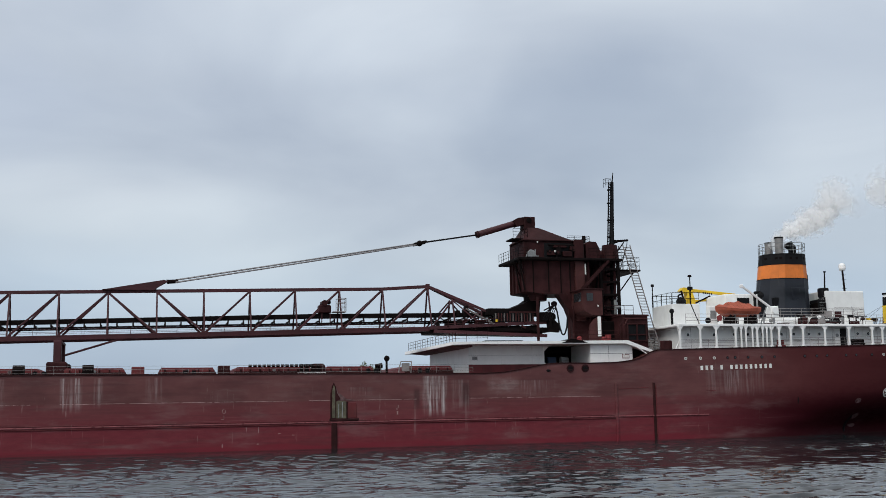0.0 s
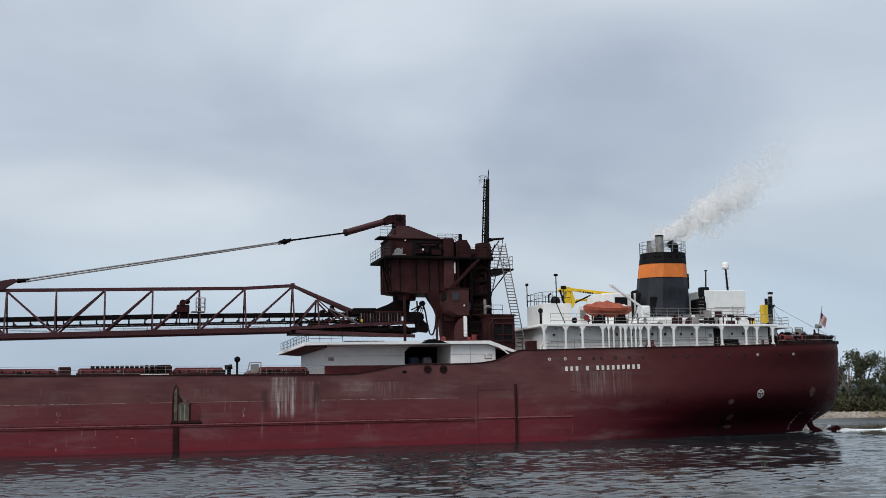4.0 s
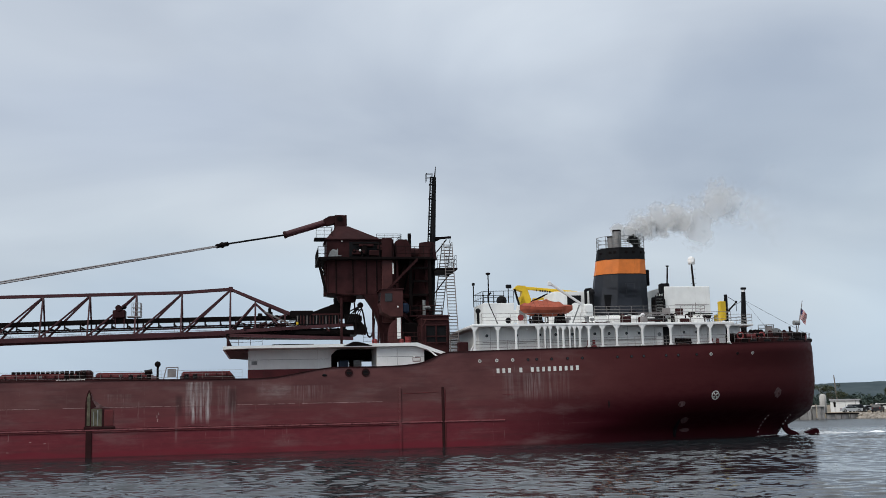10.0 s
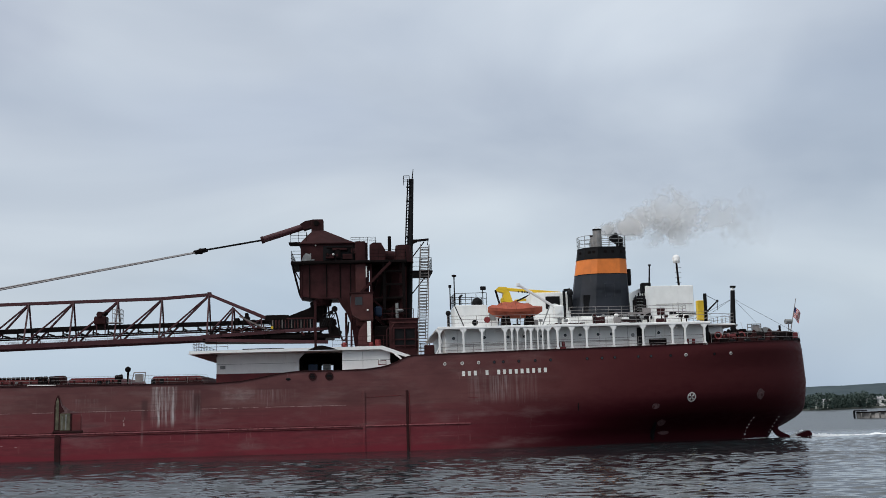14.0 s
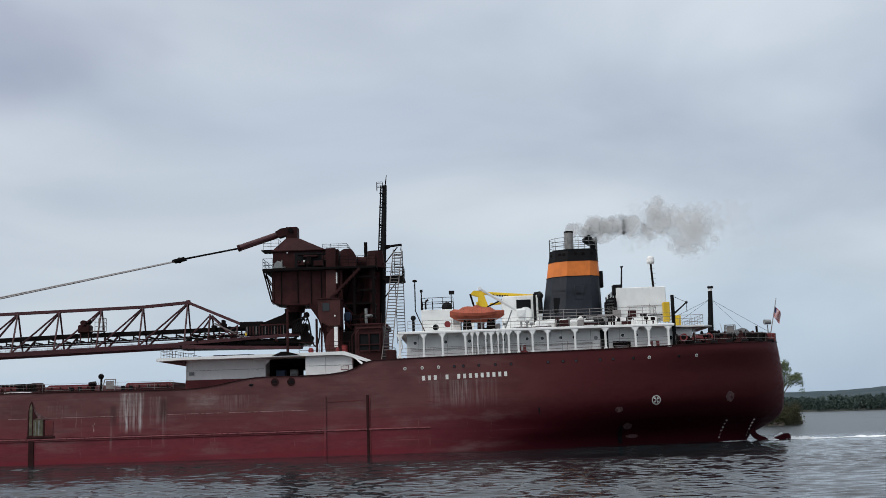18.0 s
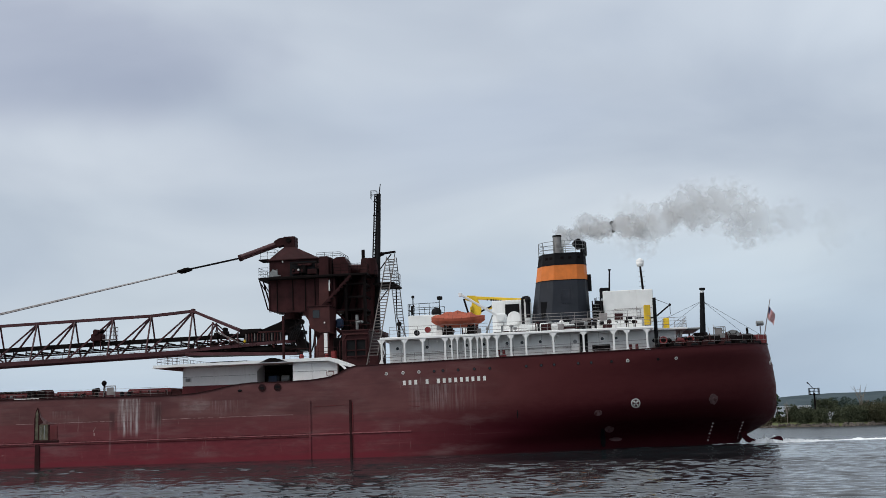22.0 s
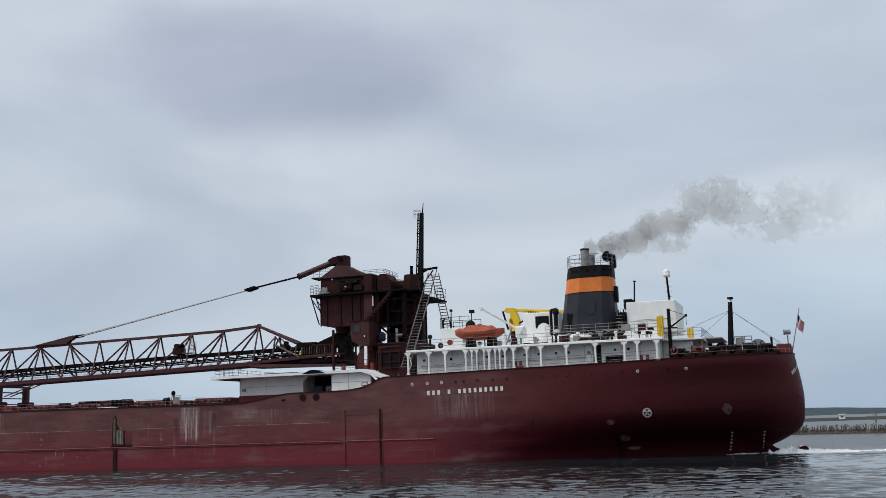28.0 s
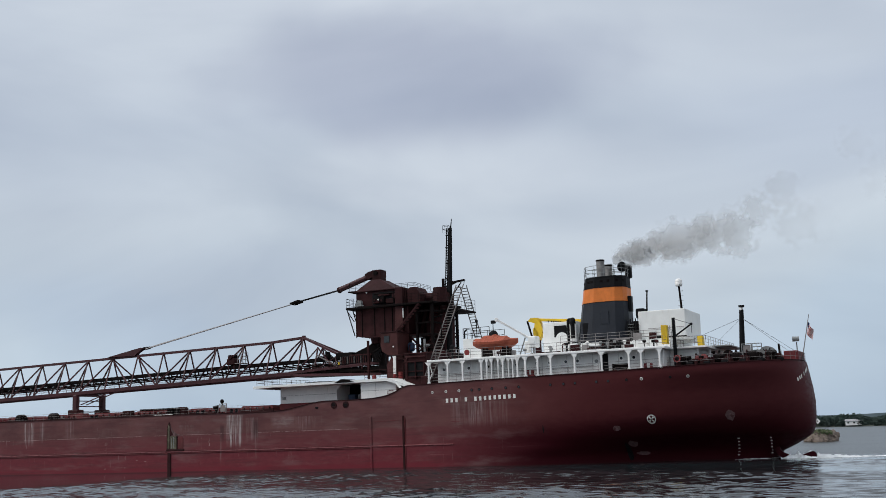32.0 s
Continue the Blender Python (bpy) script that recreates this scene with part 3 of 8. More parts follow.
def hull_y(x, z):
    """How far the near side lies in from the flat of the hull."""
    if x < -188:
        return MID * (1 - math.sqrt(max(0.0, 1 - ((-188 - x) / 20) ** 2)))
    a, b, p, q = lines(z)
    if x <= a:
        return 0.0
    t = min(1.0, (x - a) / (b - a))
    ease = min(1.0, max(0.0, x - a - 1.0) / 19)
    ease = ease * ease * (3 - 2 * ease)
    ease += (1 - ease) * min(1.0, max(0.0, (z - 2.0) / 2.8))
    return MID * (1 - (1 - t ** p) ** (1 / q)) * ease


def hull_at(x, z, out=0.0):
    """A point on the near side with its outward normal and the way aft along the plating."""
    e = 0.05
    p = Vector((x, hull_y(x, z), z))
    du = (Vector((x + e, hull_y(x + e, z), z)) - p).normalized()
    dv = (Vector((x, hull_y(x, z + e), z + e)) - p).normalized()
    n = du.cross(dv).normalized()
    return p + n * out, n, du


def build_hull():
    flat = [-207.9, -207, -205, -202, -198, -194, -190] + list(np.arange(-186, -24, 6.0)) + [-22, -20] + list(np.arange(-18.5, 1.9, 0.55))
    columns = [("flat", x) for x in flat] + [("to", i / 5) for i in range(6)] + [("curve", i / 34) for i in range(1, 35)]
    rows = 30

    def x_at(col, z):
        a, b = lines(z)[:2]
        kind, s = col
        if kind == "flat":
            return s
        if kind == "to":
            return 2.0 + (a - 2.0) * s
        return a + (b - a) * math.sin(s * math.pi / 2) ** 1.0

    geo = Geo()
    near, tops = [], []
    for col in columns:
        top = sheer(x_at(col, 9.9))
        ring = []
        for r in range(rows + 1):
            z = -1.6 + (top + 1.6) * r / rows
            x = x_at(col, z)
            y = MID if col == ("curve", 1.0) else hull_y(x, z)
            ring.append((x, y, z))
        near.append(ring)
    full = near + [[(x, BEAM - y, z) for x, y, z in ring] for ring in reversed(near[:-1])]
    n = rows + 1
    geo.v = [p for ring in full for p in ring]
    for k in range(len(full) - 1):
        for r in range(rows):
            geo.f.append((k * n + r, (k + 1) * n + r, (k + 1) * n + r + 1, k * n + r + 1))
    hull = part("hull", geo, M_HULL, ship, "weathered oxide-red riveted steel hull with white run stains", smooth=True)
    deck = Geo()
    for k in range(len(near) - 1):
        a, b = near[k][-1], near[k + 1][-1]
        i0, i1 = 0.05, 0.05
        deck.add([(a[0], a[1] + i0, a[2] - 0.07), (b[0], b[1] + i1, b[2] - 0.07), (b[0], BEAM - b[1] - i1, b[2] - 0.07), (a[0], BEAM - a[1] - i0, a[2] - 0.07)], [(0, 1, 2, 3)])
    part("deck_plating", deck, M_DECK, ship, "dull red painted steel deck")
    # gunwale edge along the near side
    edge = Geo()
    pts = [ring[-1] for ring in near]
    for a, b in zip(pts, pts[1:]):
        if a[0] > -110 and (Vector(b) - Vector(a)).length > 0.02:
            edge.beam((a[0], a[1] - 0.01, a[2] + 0.03), (b[0], b[1] - 0.01, b[2] + 0.03), 0.14, 0.10)
    part("gunwale", edge, M_BROWN, ship)
    return hull


hull = build_hull()

M_SCUFF = surface("scuffed_bare_patch", (0.115, 0.066, 0.066), 0.5, 2.5, 0.7, rust=((0.07, 0.02, 0.02), 0.1))
M_SEAM = surface("pale_weld_seam", (0.30, 0.20, 0.195), 0.5, 1.4, 0.7, rust=((0.09, 0.03, 0.03), 0.14))
# strakes, fender bars and marks on the near side
for z, h, mat, lab, x1 in ((2.50, 0.13, M_WORN, "", 6.2), (2.36, 0.05, M_HATCH, "", -4.4), (4.62, 0.035, M_MARK, "pale worn weld seam", -12.0)):
    if mat is M_MARK:
        for a, b in ((-112, -81), (-79, -61), (-58.5, -38), (-36, -23.5), (-20.0, -14.5), (-13.8, -6.0)):
            part("weld_seam", Geo().box(a, -0.012, z, b, 0.02, z + h * 1.1, 0.004), M_SEAM, hull)
    else:
        part("rubbing_strake", Geo().box(-190, -0.09, z, x1, 0.05, z + h, 0.03), mat, hull)
part("rubbing_strake", Geo().box(-190, -0.06, 2.70, -4.6, 0.02, 2.75, 0.01), M_HULL, hull, "worn strake edge")
for x, zt in ((-4.25, 6.0), (0.0, 5.95)):
    b = Geo().box(x - 0.13, -0.10, -0.3, x + 0.13, 0.05, zt, 0.04)
    part("fender_bar", b, M_HULL if x < -1 else M_BROWN, hull, "upright rusty fender bar")
part("fender_bar", Geo().box(-0.02 + 0.2, -0.06, 0.2, 0.27, 0.03, 5.7, 0.02), M_HATCH, hull)
# scraped fender pocket with green weed stains
M_WEED = surface("weedy_stained_plate", (0.092, 0.084, 0.056), 0.5, 1.5, 0.8, rust=((0.06, 0.05, 0.03), 0.12), streaks=0.9, dirt=(0.20, 0.19, 0.14))
pk = Geo().prism([(-33.95, 2.9), (-33.35, 2.9), (-33.3, 4.6), (-32.95, 4.75), (-33.3, 5.3), (-33.45, 6.0), (-33.62, 6.35), (-33.8, 6.0), (-33.95, 5.2)], -0.10, 0.04)
pocket = part("fender_pocket", pk, M_BROWN, hull, "dark pointed fender casting")
part("weed_plate", Geo().box(-33.4, -0.115, 2.92, -32.42, 0.03, 4.55, 0.03), M_WEED, pocket, "green-stained fender plate")
part("weed_plate", Geo().prism([(-33.78, 3.0), (-33.5, 3.0), (-33.5, 5.7), (-33.62, 6.1), (-33.78, 5.6)], -0.125, 0.0), M_WEED, pocket)
part("red_plate", Geo().box(-32.25, -0.06, 2.95, -31.4, 0.03, 4.4, 0.03), M_HATCH, pocket, "dark red fender plate")
part("plate_edge", Geo().box(-32.40, -0.09, 2.9, -32.24, 0.03, 4.5, 0.02), M_BROWN, pocket)
part("shelf", Geo().box(-34.05, -0.14, 2.66, -31.2, 0.03, 2.9, 0.05), M_BROWN, pocket, "dark worn shelf under the casting")
part("fender_bar", Geo().box(-33.86, -0.10, -0.3, -33.3, 0.05, 2.5, 0.05), M_BROWN, pocket, "dark red fender bar")
for x0, x1, z in ((-10.0, -0.6, 5.35), (1.2, 6.0, 5.0)):
    part("scrape_ridge", Geo().beam((x0 + 6, -0.015, z), (x1, -0.015, z + 0.12), 0.03, 0.05), M_HATCH, hull)

for x, z, w, h in ((-43.98, 3.95, 0.16, 0.05), (-44.12, 3.76, 0.05, 0.3), (-43.84, 3.76, 0.05, 0.3), (-43.98, 3.6, 0.16, 0.05), (-43.98, 3.2, 0.06, 0.35), (-44.1, 3.05, 0.2, 0.05),
                   (-27.30, 3.95, 0.12, 0.22), (-27.42, 3.7, 0.08, 0.2), (-27.36, 3.35, 0.12, 0.3), (-41.9, 2.05, 0.04, 0.5), (-40.75, 2.0, 0.04, 0.55), (-38.8, 1.6, 0.2, 0.06), (-37.5, 1.45, 0.25, 0.05), (-44.1, 0.6, 0.08, 0.3), (-40.8, 0.7, 0.2, 0.06)):
    part("chalk_mark", Geo().box(x - w / 2, -0.008, z - h / 2, x + w / 2, 0.01, z + h / 2, 0.002), M_SEAM, hull)
part("fender_fin", Geo().prism([(-33.45, 4.6), (-33.5, 6.1), (-33.2, 5.4), (-32.4, 4.8), (-31.7, 4.62)], -0.07, 0.03), M_SCUFF, pocket, "rubbed fin beside the casting")
for x, w, zt in ((-33.2, 0.06, 4.3), (-32.85, 0.09, 4.45)):
    part("drip_streak", Geo().box(x, -0.122, 3.0, x + w, -0.03, zt, 0.004), M_GREY, pocket)

# portholes in the stern plating
for i, x in enumerate((3.81, 5.54, 7.17, 8.74, 9.65, 11.19, 12.85, 14.40, 18.1, 19.6, 20.9, 23.3, 24.6, 26.6, 28.2, 31.2, 33.0)):
    z = 8.42 + 0.014 * (x - 3)
    p, n, du = hull_at(x, z, 0.0)
    pale = i in (0, 1, 2, 14, 16)
    ring = Geo().tube(p - n * 0.03, p + n * 0.035, 0.17, 0.16, 12)
    ph = part("porthole", ring, M_MARK if pale else M_BROWN, hull, "pale covered porthole" if pale else "round dark porthole")
    part("pane", Geo().tube(p + n * 0.03, p + n * 0.042, 0.11, 0.11, 12), M_STEELPIPE if pale else M_GLASS, ph)
# mooring fairleads below the side opening
for x in (-9.22, -7.59):
    fl = part("fairlead", Geo().tube((x, -0.07, 7.5), (x, 0.03, 7.5), 0.40, 0.42, 16), M_BROWN, hull, "round cast mooring fairlead")
    part("fairlead_mouth", Geo().tube((x, -0.078, 7.5), (x, -0.07, 7.5), 0.27, 0.27, 14), M_BLACK, fl)
    for a in (-0.13, 0.13):
        part("roller", Geo().beam((x - 0.2, -0.10, 7.5 + a), (x + 0.2, -0.10, 7.5 + a), 0.05, 0.05), M_BROWN, fl)
part("scupper", Geo().ball((-11.6, -0.02, 7.3), 0.16, squash=(1.6, 0.4, 0.8)), M_BLACK, hull)

# the ship's name, as plain bars on the quarter and round the stern
name_cells = [0, 1, 2, 4, 6, 7, 8, 9, 10, 11, 12, 13, 14]
sign = part("name_bars", Geo().box(5.45, -0.013, 7.24, 5.47, 0.01, 7.26, 0.002), M_MARK, hull, "row of plain white painted bars")
for c in name_cells:
    x = 5.50 + c * 0.585
    part("bar", Geo().box(x, -0.016, 7.20 + 0.012 * c, x + 0.29, 0.01, 7.66 + 0.012 * c, 0.005), M_MARK, sign)
def round_stern(y, z, out):
    """A point on the stern plating by its distance in from the side."""
    a, b, n = lines(z)[:3]
    u = max(0.001, 1 - y / MID)
    x = a + (b - a) * (1 - u ** n) ** (1 / n)
    e = 0.02
    u2 = max(0.0005, 1 - (y + e) / MID)
    du = Vector((a + (b - a) * (1 - u2 ** n) ** (1 / n) - x, e, 0)).normalized()
    nrm = Vector((du.y, -du.x, 0))
    return Vector((x, y, z)) + nrm * out, nrm, du


for i in range(10):
    if i in (3, 5):
        continue
    y = 7.05 + 0.43 * i
    p, n, du = round_stern(y, 8.2 + 0.17 * i - 0.004 * i * i, 0.02)
    tilt = (du + Vector((0, 0, 0.30))).normalized()
    up = n.cross(tilt)
    part("bar", Geo().oriented(p, (tilt * 0.11, up * 0.19, n * 0.012), 0.004), M_MARK, sign)
for i in range(9):
    p, n, du = round_stern(8.7 + 0.24 * i, 7.95 + 0.06 * i, 0.02)
    part("bar", Geo().oriented(p, (du * 0.08, Vector((0, 0, 0.12)), n * 0.01), 0.003), M_SCUFF, sign)

# wheel-shaped thruster mark on the quarter
def on_mark(a, r, out):
    return hull_at(28.78 + 0.97 * r * math.cos(a), 4.57 + r * math.sin(a), out)[0]


mark, R = Geo(), 24
for i in range(R):
    a0, a1 = 2 * math.pi * i / R, 2 * math.pi * (i + 1) / R
    mark.add([on_mark(a, r, 0.04) for a, r in ((a0, 0.37), (a1, 0.37), (a1, 0.47), (a0, 0.47))], [(0, 1, 2, 3)])
disc = part("thruster_mark", mark, M_MARK, hull, "white painted ring with four blades")
for k in range(4):
    a = math.pi / 4 + k * math.pi / 2
    part("blade", Geo().add([on_mark(a + s, r, 0.045) for s, r in ((0.5, 0.06), (0.34, 0.33), (-0.34, 0.33), (-0.5, 0.06))], [(0, 1, 2, 3)]), M_MARK, disc)
# draught marks
for x0, x1, z0, z1, k in ((36.3, 36.75, 0.5, 2.3, 6), (39.55, 39.9, 0.6, 2.28, 6)):
    for i in range(k):
        s = i / (k - 1)
        p, n, du = hull_at(x0 + (x1 - x0) * s, z0 + (z1 - z0) * s, 0.02)
        part("draught_mark", Geo().oriented(p, (du * 0.10, Vector((0, 0, 0.055)), n * 0.012), 0.004), M_MARK, hull)
# scuffed patches where tugs push, and the dark discharge stain


def plate_patch(x, z, w, h, mat, label, wob=0.16):
    rnd = random.Random(int(x * 10))
    c, n, du = hull_at(x, z, 0.035)
    ring = []
    for i in range(14):
        a = 2 * math.pi * i / 14
        k = 1 + rnd.uniform(-wob, wob * 0.4)
        xx, z2 = x + w / 2 * math.cos(a) * k, z + h / 2 * math.sin(a) * k
        ring.append(hull_at(xx, z2, 0.035)[0])
    part("hull_patch", Geo().add([c + n * 0.006, *ring], [(0, i + 1, (i + 1) % 14 + 1) for i in range(14)]), mat, hull, label)


plate_patch(25.0, 3.75, 0.85, 0.62, M_SCUFF, "square grey scuffed patch")
plate_patch(26.1, 2.05, 1.0, 0.75, M_SCUFF, "pale scuffed patch")
plate_patch(26.7, 1.0, 1.5, 0.45, M_SCUFF, "pale scuffed patch")
plate_patch(36.6, 4.7, 1.0, 1.15, M_SCUFF, "round grey scuffed patch")
plate_patch(25.4, 1.15, 0.55, 2.2, M_BLACK, "black discharge stain")
plate_patch(17.0, 3.9, 0.14, 0.9, M_BLACK, "short dark rust run")

# rudder and skeg in the wash
rud = Geo()
blade = ((42.15, -0.3), (42.2, 0.16), (42.9, 0.40), (43.6, 0.66), (43.9, 0.66), (44.1, 0.42), (44.14, 0.1), (44.1, -0.3))
rud.loft([[(x, 9.0 + w, z) for x, z in blade] for w in (-0.34, -0.30, 0.30, 0.34)])
part("rudder", rud, M_HULL, ship, "dark red rudder head just above the water")
hook = ((39.7, 1.5), (40.4, 1.4), (40.5, 0.86), (40.85, 0.56), (41.5, 0.30), (41.75, 0.12), (41.6, -0.2), (40.9, -0.1), (40.35, 0.22), (40.02, 0.62), (39.85, 1.0))
part("rudder_post", Geo().prism(hook, 8.8, 9.25), M_HULL, ship, "curved dark red rudder post")

# ---- white house under the unloading tower ----
house = part("fore_house", Geo().box(-19.0, 3.4, 7.0, -10.9, 19.4, 10.06, 0.05), M_WHITE, ship, "white painted steel deckhouse below the boom")
part("house_base", Geo().box(-19.02, 3.36, 7.0, -10.2, 3.5, 8.08, 0.02), M_HATCH, house, "dark red lower wall")
for i in range(3):
    part("wall_rib", Geo().box(-18.9 + i * 3.4, 3.35, 8.08, -18.85 + i * 3.4, 3.4, 10.0, 0.01), M_WHITE, house)
# near-black inside walls put the passage's shade into the colour
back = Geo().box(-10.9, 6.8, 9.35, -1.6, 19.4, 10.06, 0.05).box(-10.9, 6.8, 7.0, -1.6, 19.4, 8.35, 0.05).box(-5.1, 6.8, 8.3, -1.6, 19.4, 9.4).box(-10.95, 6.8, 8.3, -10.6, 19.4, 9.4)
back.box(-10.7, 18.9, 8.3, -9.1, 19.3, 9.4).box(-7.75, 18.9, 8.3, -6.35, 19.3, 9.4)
part("house_back", back, M_DARK, house, "passage coloured dark for shade, open to daylight on the far side")
part("winch_block", Geo().box(-9.9, 4.6, 8.0, -8.9, 5.6, 8.9, 0.08), M_BLUE, house, "blue machinery in the side opening")
part("winch_block", Geo().tube((-8.4, 4.8, 8.5), (-7.6, 4.8, 8.5), 0.42, n=12), M_GREY, house)
part("opening_jamb", Geo().prism([(-10.92, 8.0), (-10.2, 8.0), (-10.75, 8.2), (-10.75, 9.4), (-10.1, 10.05), (-10.92, 10.05)], 3.36, 3.6), M_WHITE, house)
block = part("house_side", Geo().box(-6.35, 1.45, 8.0, -1.55, 6.9, 10.06, 0.05), M_WHITE, house, "white side casing beside the opening")
part("panel_seam", Geo().box(-6.36, 1.43, 9.05, -1.54, 1.46, 9.09, 0.005), M_GREY, block)
part("panel_seam", Geo().box(-4.3, 1.43, 8.05, -4.27, 1.46, 9.9, 0.005), M_GREY, block)
part("notice_plate", Geo().box(-1.9 - 0.85, 1.42, 8.55, -1.95, 1.45, 9.0, 0.01), M_HATCH, block, "small red-edged notice plate")
part("notice_plate", Geo().box(-2.7, 1.405, 8.62, -2.0, 1.42, 8.93, 0.01), M_MARK, block)
part("panel_seam", Geo().box(-19.0, 3.37, 9.02, -10.95, 3.40, 9.05, 0.005), M_GREY, house)
w = part("house_window", Geo().box(-18.75, 3.34, 8.45, -18.0, 3.42, 9.0, 0.02), M_POST, house, "small square window")
part("pane", Geo().box(-18.65, 3.325, 8.55, -18.1, 3.34, 8.9, 0.005), M_GREY, w)
for x in (-16.9, -11.6, -2.6):
    part("house_lamp", Geo().ball((x, 3.28 if x < -10 else 1.36, 9.0), 0.09, 8, 5), M_POST, house)
roof = Geo().prism([(-21.35, 10.30), (-21.4, 9.98), (-18.9, 10.06), (-2.5, 10.08), (0.45, 9.12), (0.55, 9.38), (-2.3, 10.42)], 0.9, 21.9)
hroof = part("roof", roof, M_WHITE, house, "flat white roof with a sloping aft end")
part("soffit", Geo().prism([(-21.2, 9.97), (-19.05, 9.80), (-18.95, 9.82), (-18.95, 10.03)], 2.2, 20.6), M_SCUFF, hroof, "brown raked underside of the overhang")
part("gable", Geo().prism([(-9.7, 10.16), (-6.8, 10.16), (-7.3, 10.34), (-8.2, 10.58), (-8.7, 10.58)], 0.86, 3.3), M_DARK, hroof, "dark peaked hood over the opening")
part("brace", Geo().beam((-1.45, 1.2, 9.95), (0.1, 0.25, 8.55), 0.35, 0.10), M_WHITE, house, "white diagonal stay plate")
part("brace", Geo().prism([(-1.5, 8.1), (0.6, 9.2), (-1.5, 9.9)], 2.2, 2.4), M_DARK, house)
part("roof_rail", Geo().rail([(-17.6, 1.2, 10.38), (-21.0, 1.2, 10.32), (-21.0, 21.5, 10.32)], 1.0, 1.1), M_BROWN, hroof)

# ---- hatches and gear along the main deck ----
HATCH = [(-25.5, -20.6), (-33.7, -28.9), (-42.6, -35.1), (-49.8, -44.6), (-58.5, -53.0)] + [(-66.0 - 7.3 * k, -60.6 - 7.3 * k) for k in range(9)]
for a, b in HATCH:
    hc = part("hatch_cover", Geo().prism([(a, 7.05), (b, 7.05), (b, 7.75), (b - 0.2, 8.02), (a + 0.2, 8.04), (a, 7.85)], 4.2, 18.6), M_HATCH, ship, "low dark red steel hatch cover")
    part("coaming", Geo().box(a - 0.12, 4.05, 7.0, b + 0.12, 4.2, 7.62, 0.03), M_BROWN, hc)
    n = int((b - a) / 0.9)
    for i in range(n):
        x = a + 0.5 + i * (b - a - 1) / max(1, n - 1)
        part("clamp", Geo().box(x - 0.07, 4.0, 7.55, x + 0.07, 4.3, 7.85, 0.02), M_BROWN, hc)
    part("lifting_lug", Geo().box((a + b) / 2 - 0.15, 4.1, 7.62, (a + b) / 2 + 0.15, 4.16, 7.82, 0.03), M_GREY, hc)
hose = Geo()
for i in range(14):
    hose.tube((-41.4 + i * 0.45, 3.6, 8.12), (-41.05 + i * 0.45, 3.6, 8.12), 0.13, 0.13, 8)
part("deck_conduit", hose, M_DARK, ship, "dark ribbed conduit above a hatch")
part("deck_box", Geo().box(-44.3, 3.4, 7.05, -43.2, 4.6, 8.15, 0.06), M_BROWN, ship, "brown deck locker")
part("deck_box", Geo().box(-52.4, 3.4, 7.05, -51.2, 4.6, 8.1, 0.06), M_HATCH, ship)
part("deck_box", Geo().box(-35.2, 3.2, 7.1, -33.9, 4.4, 8.3, 0.2), M_BROWN, ship, "brown winch casing")
part("deck_box", Geo().box(-43.0, 2.8, 7.05, -40.2, 3.3, 7.3, 0.05), M_MARK, ship, "pale deck plank stack")
vent = part("ventilator", Geo().tube((-27.7, 3.2, 7.05), (-27.7, 3.2, 8.6), 0.11, n=10).ball((-27.7, 3.1, 8.75), 0.3, squash=(1, 0.6, 1)), M_DARK, ship, "mushroom deck ventilator")
part("ventilator", Geo().tube((-28.5, 3.0, 7.05), (-28.5, 3.0, 7.8), 0.2, n=10).tube((-28.9, 3.0, 7.95), (-28.2, 3.0, 8.05), 0.25, n=10), M_DARK, ship)
part("gangway_frame", Geo().tube((-27.0, 1.2, 7.05), (-26.7, 1.2, 8.35), 0.05).tube((-25.7, 1.2, 7.05), (-25.6, 1.2, 8.35), 0.05).tube((-26.7, 1.2, 8.35), (-25.6, 1.2, 8.35), 0.05).box(-26.6, 1.25, 7.4, -25.8, 1.29, 8.2), M_RAIL, ship, "grey gangway frame")
rail = Geo().rail([(-112, 0.35, 7.22), (-19.5, 0.35, 7.05)], 0.95, 1.9, 0.012, 3)
part("deck_fence", rail, M_RAIL, ship, "thin wire deck fence")
for x in (-30, -47.5, -60.8, -68, -24.8):
    for d in (0, 0.8):
        part("bollard", Geo().tube((x + d, 1.1, 7.05), (x + d, 1.1, 7.65), 0.2, 0.22, 10), M_BLACK, ship, "black mooring bollard")
for x in (-36.4, -35.9, -35.3, -34.8):
    part("deck_winch", Geo().tube((x, 3.2, 8.0), (x + 0.3, 3.2, 8.0), 0.26, n=12).box(x - 0.05, 3.0, 7.1, x + 0.35, 3.5, 7.9, 0.05), M_DARK, ship, "dark small deck winch")
part("white_plank", Geo().box(-36.9, 1.0, 7.1, -34.2, 1.4, 7.34, 0.04), M_MARK, ship, "white painted plank lying on deck")
for x in (-62.4, -56.3):
    part("deck_winch", Geo().tube((x - 0.5, 3.2, 7.7), (x + 0.5, 3.2, 7.7), 0.62, n=14).box(x - 0.8, 2.8, 7.0, x + 0.8, 3.6, 7.3), M_DARK, ship, "dark mooring winch drum")

# ---- conveyor boom ----
def boom_y(x):
    return 12.2 - (x + 21) * 0.034


def top_z(x):
    return 16.75 + (x + 26) * 0.0165 if x < -25 else 16.75 + (x + 26) * 0.066


def low_z(x):
    return 12.22 + (x + 22) * 0.0225


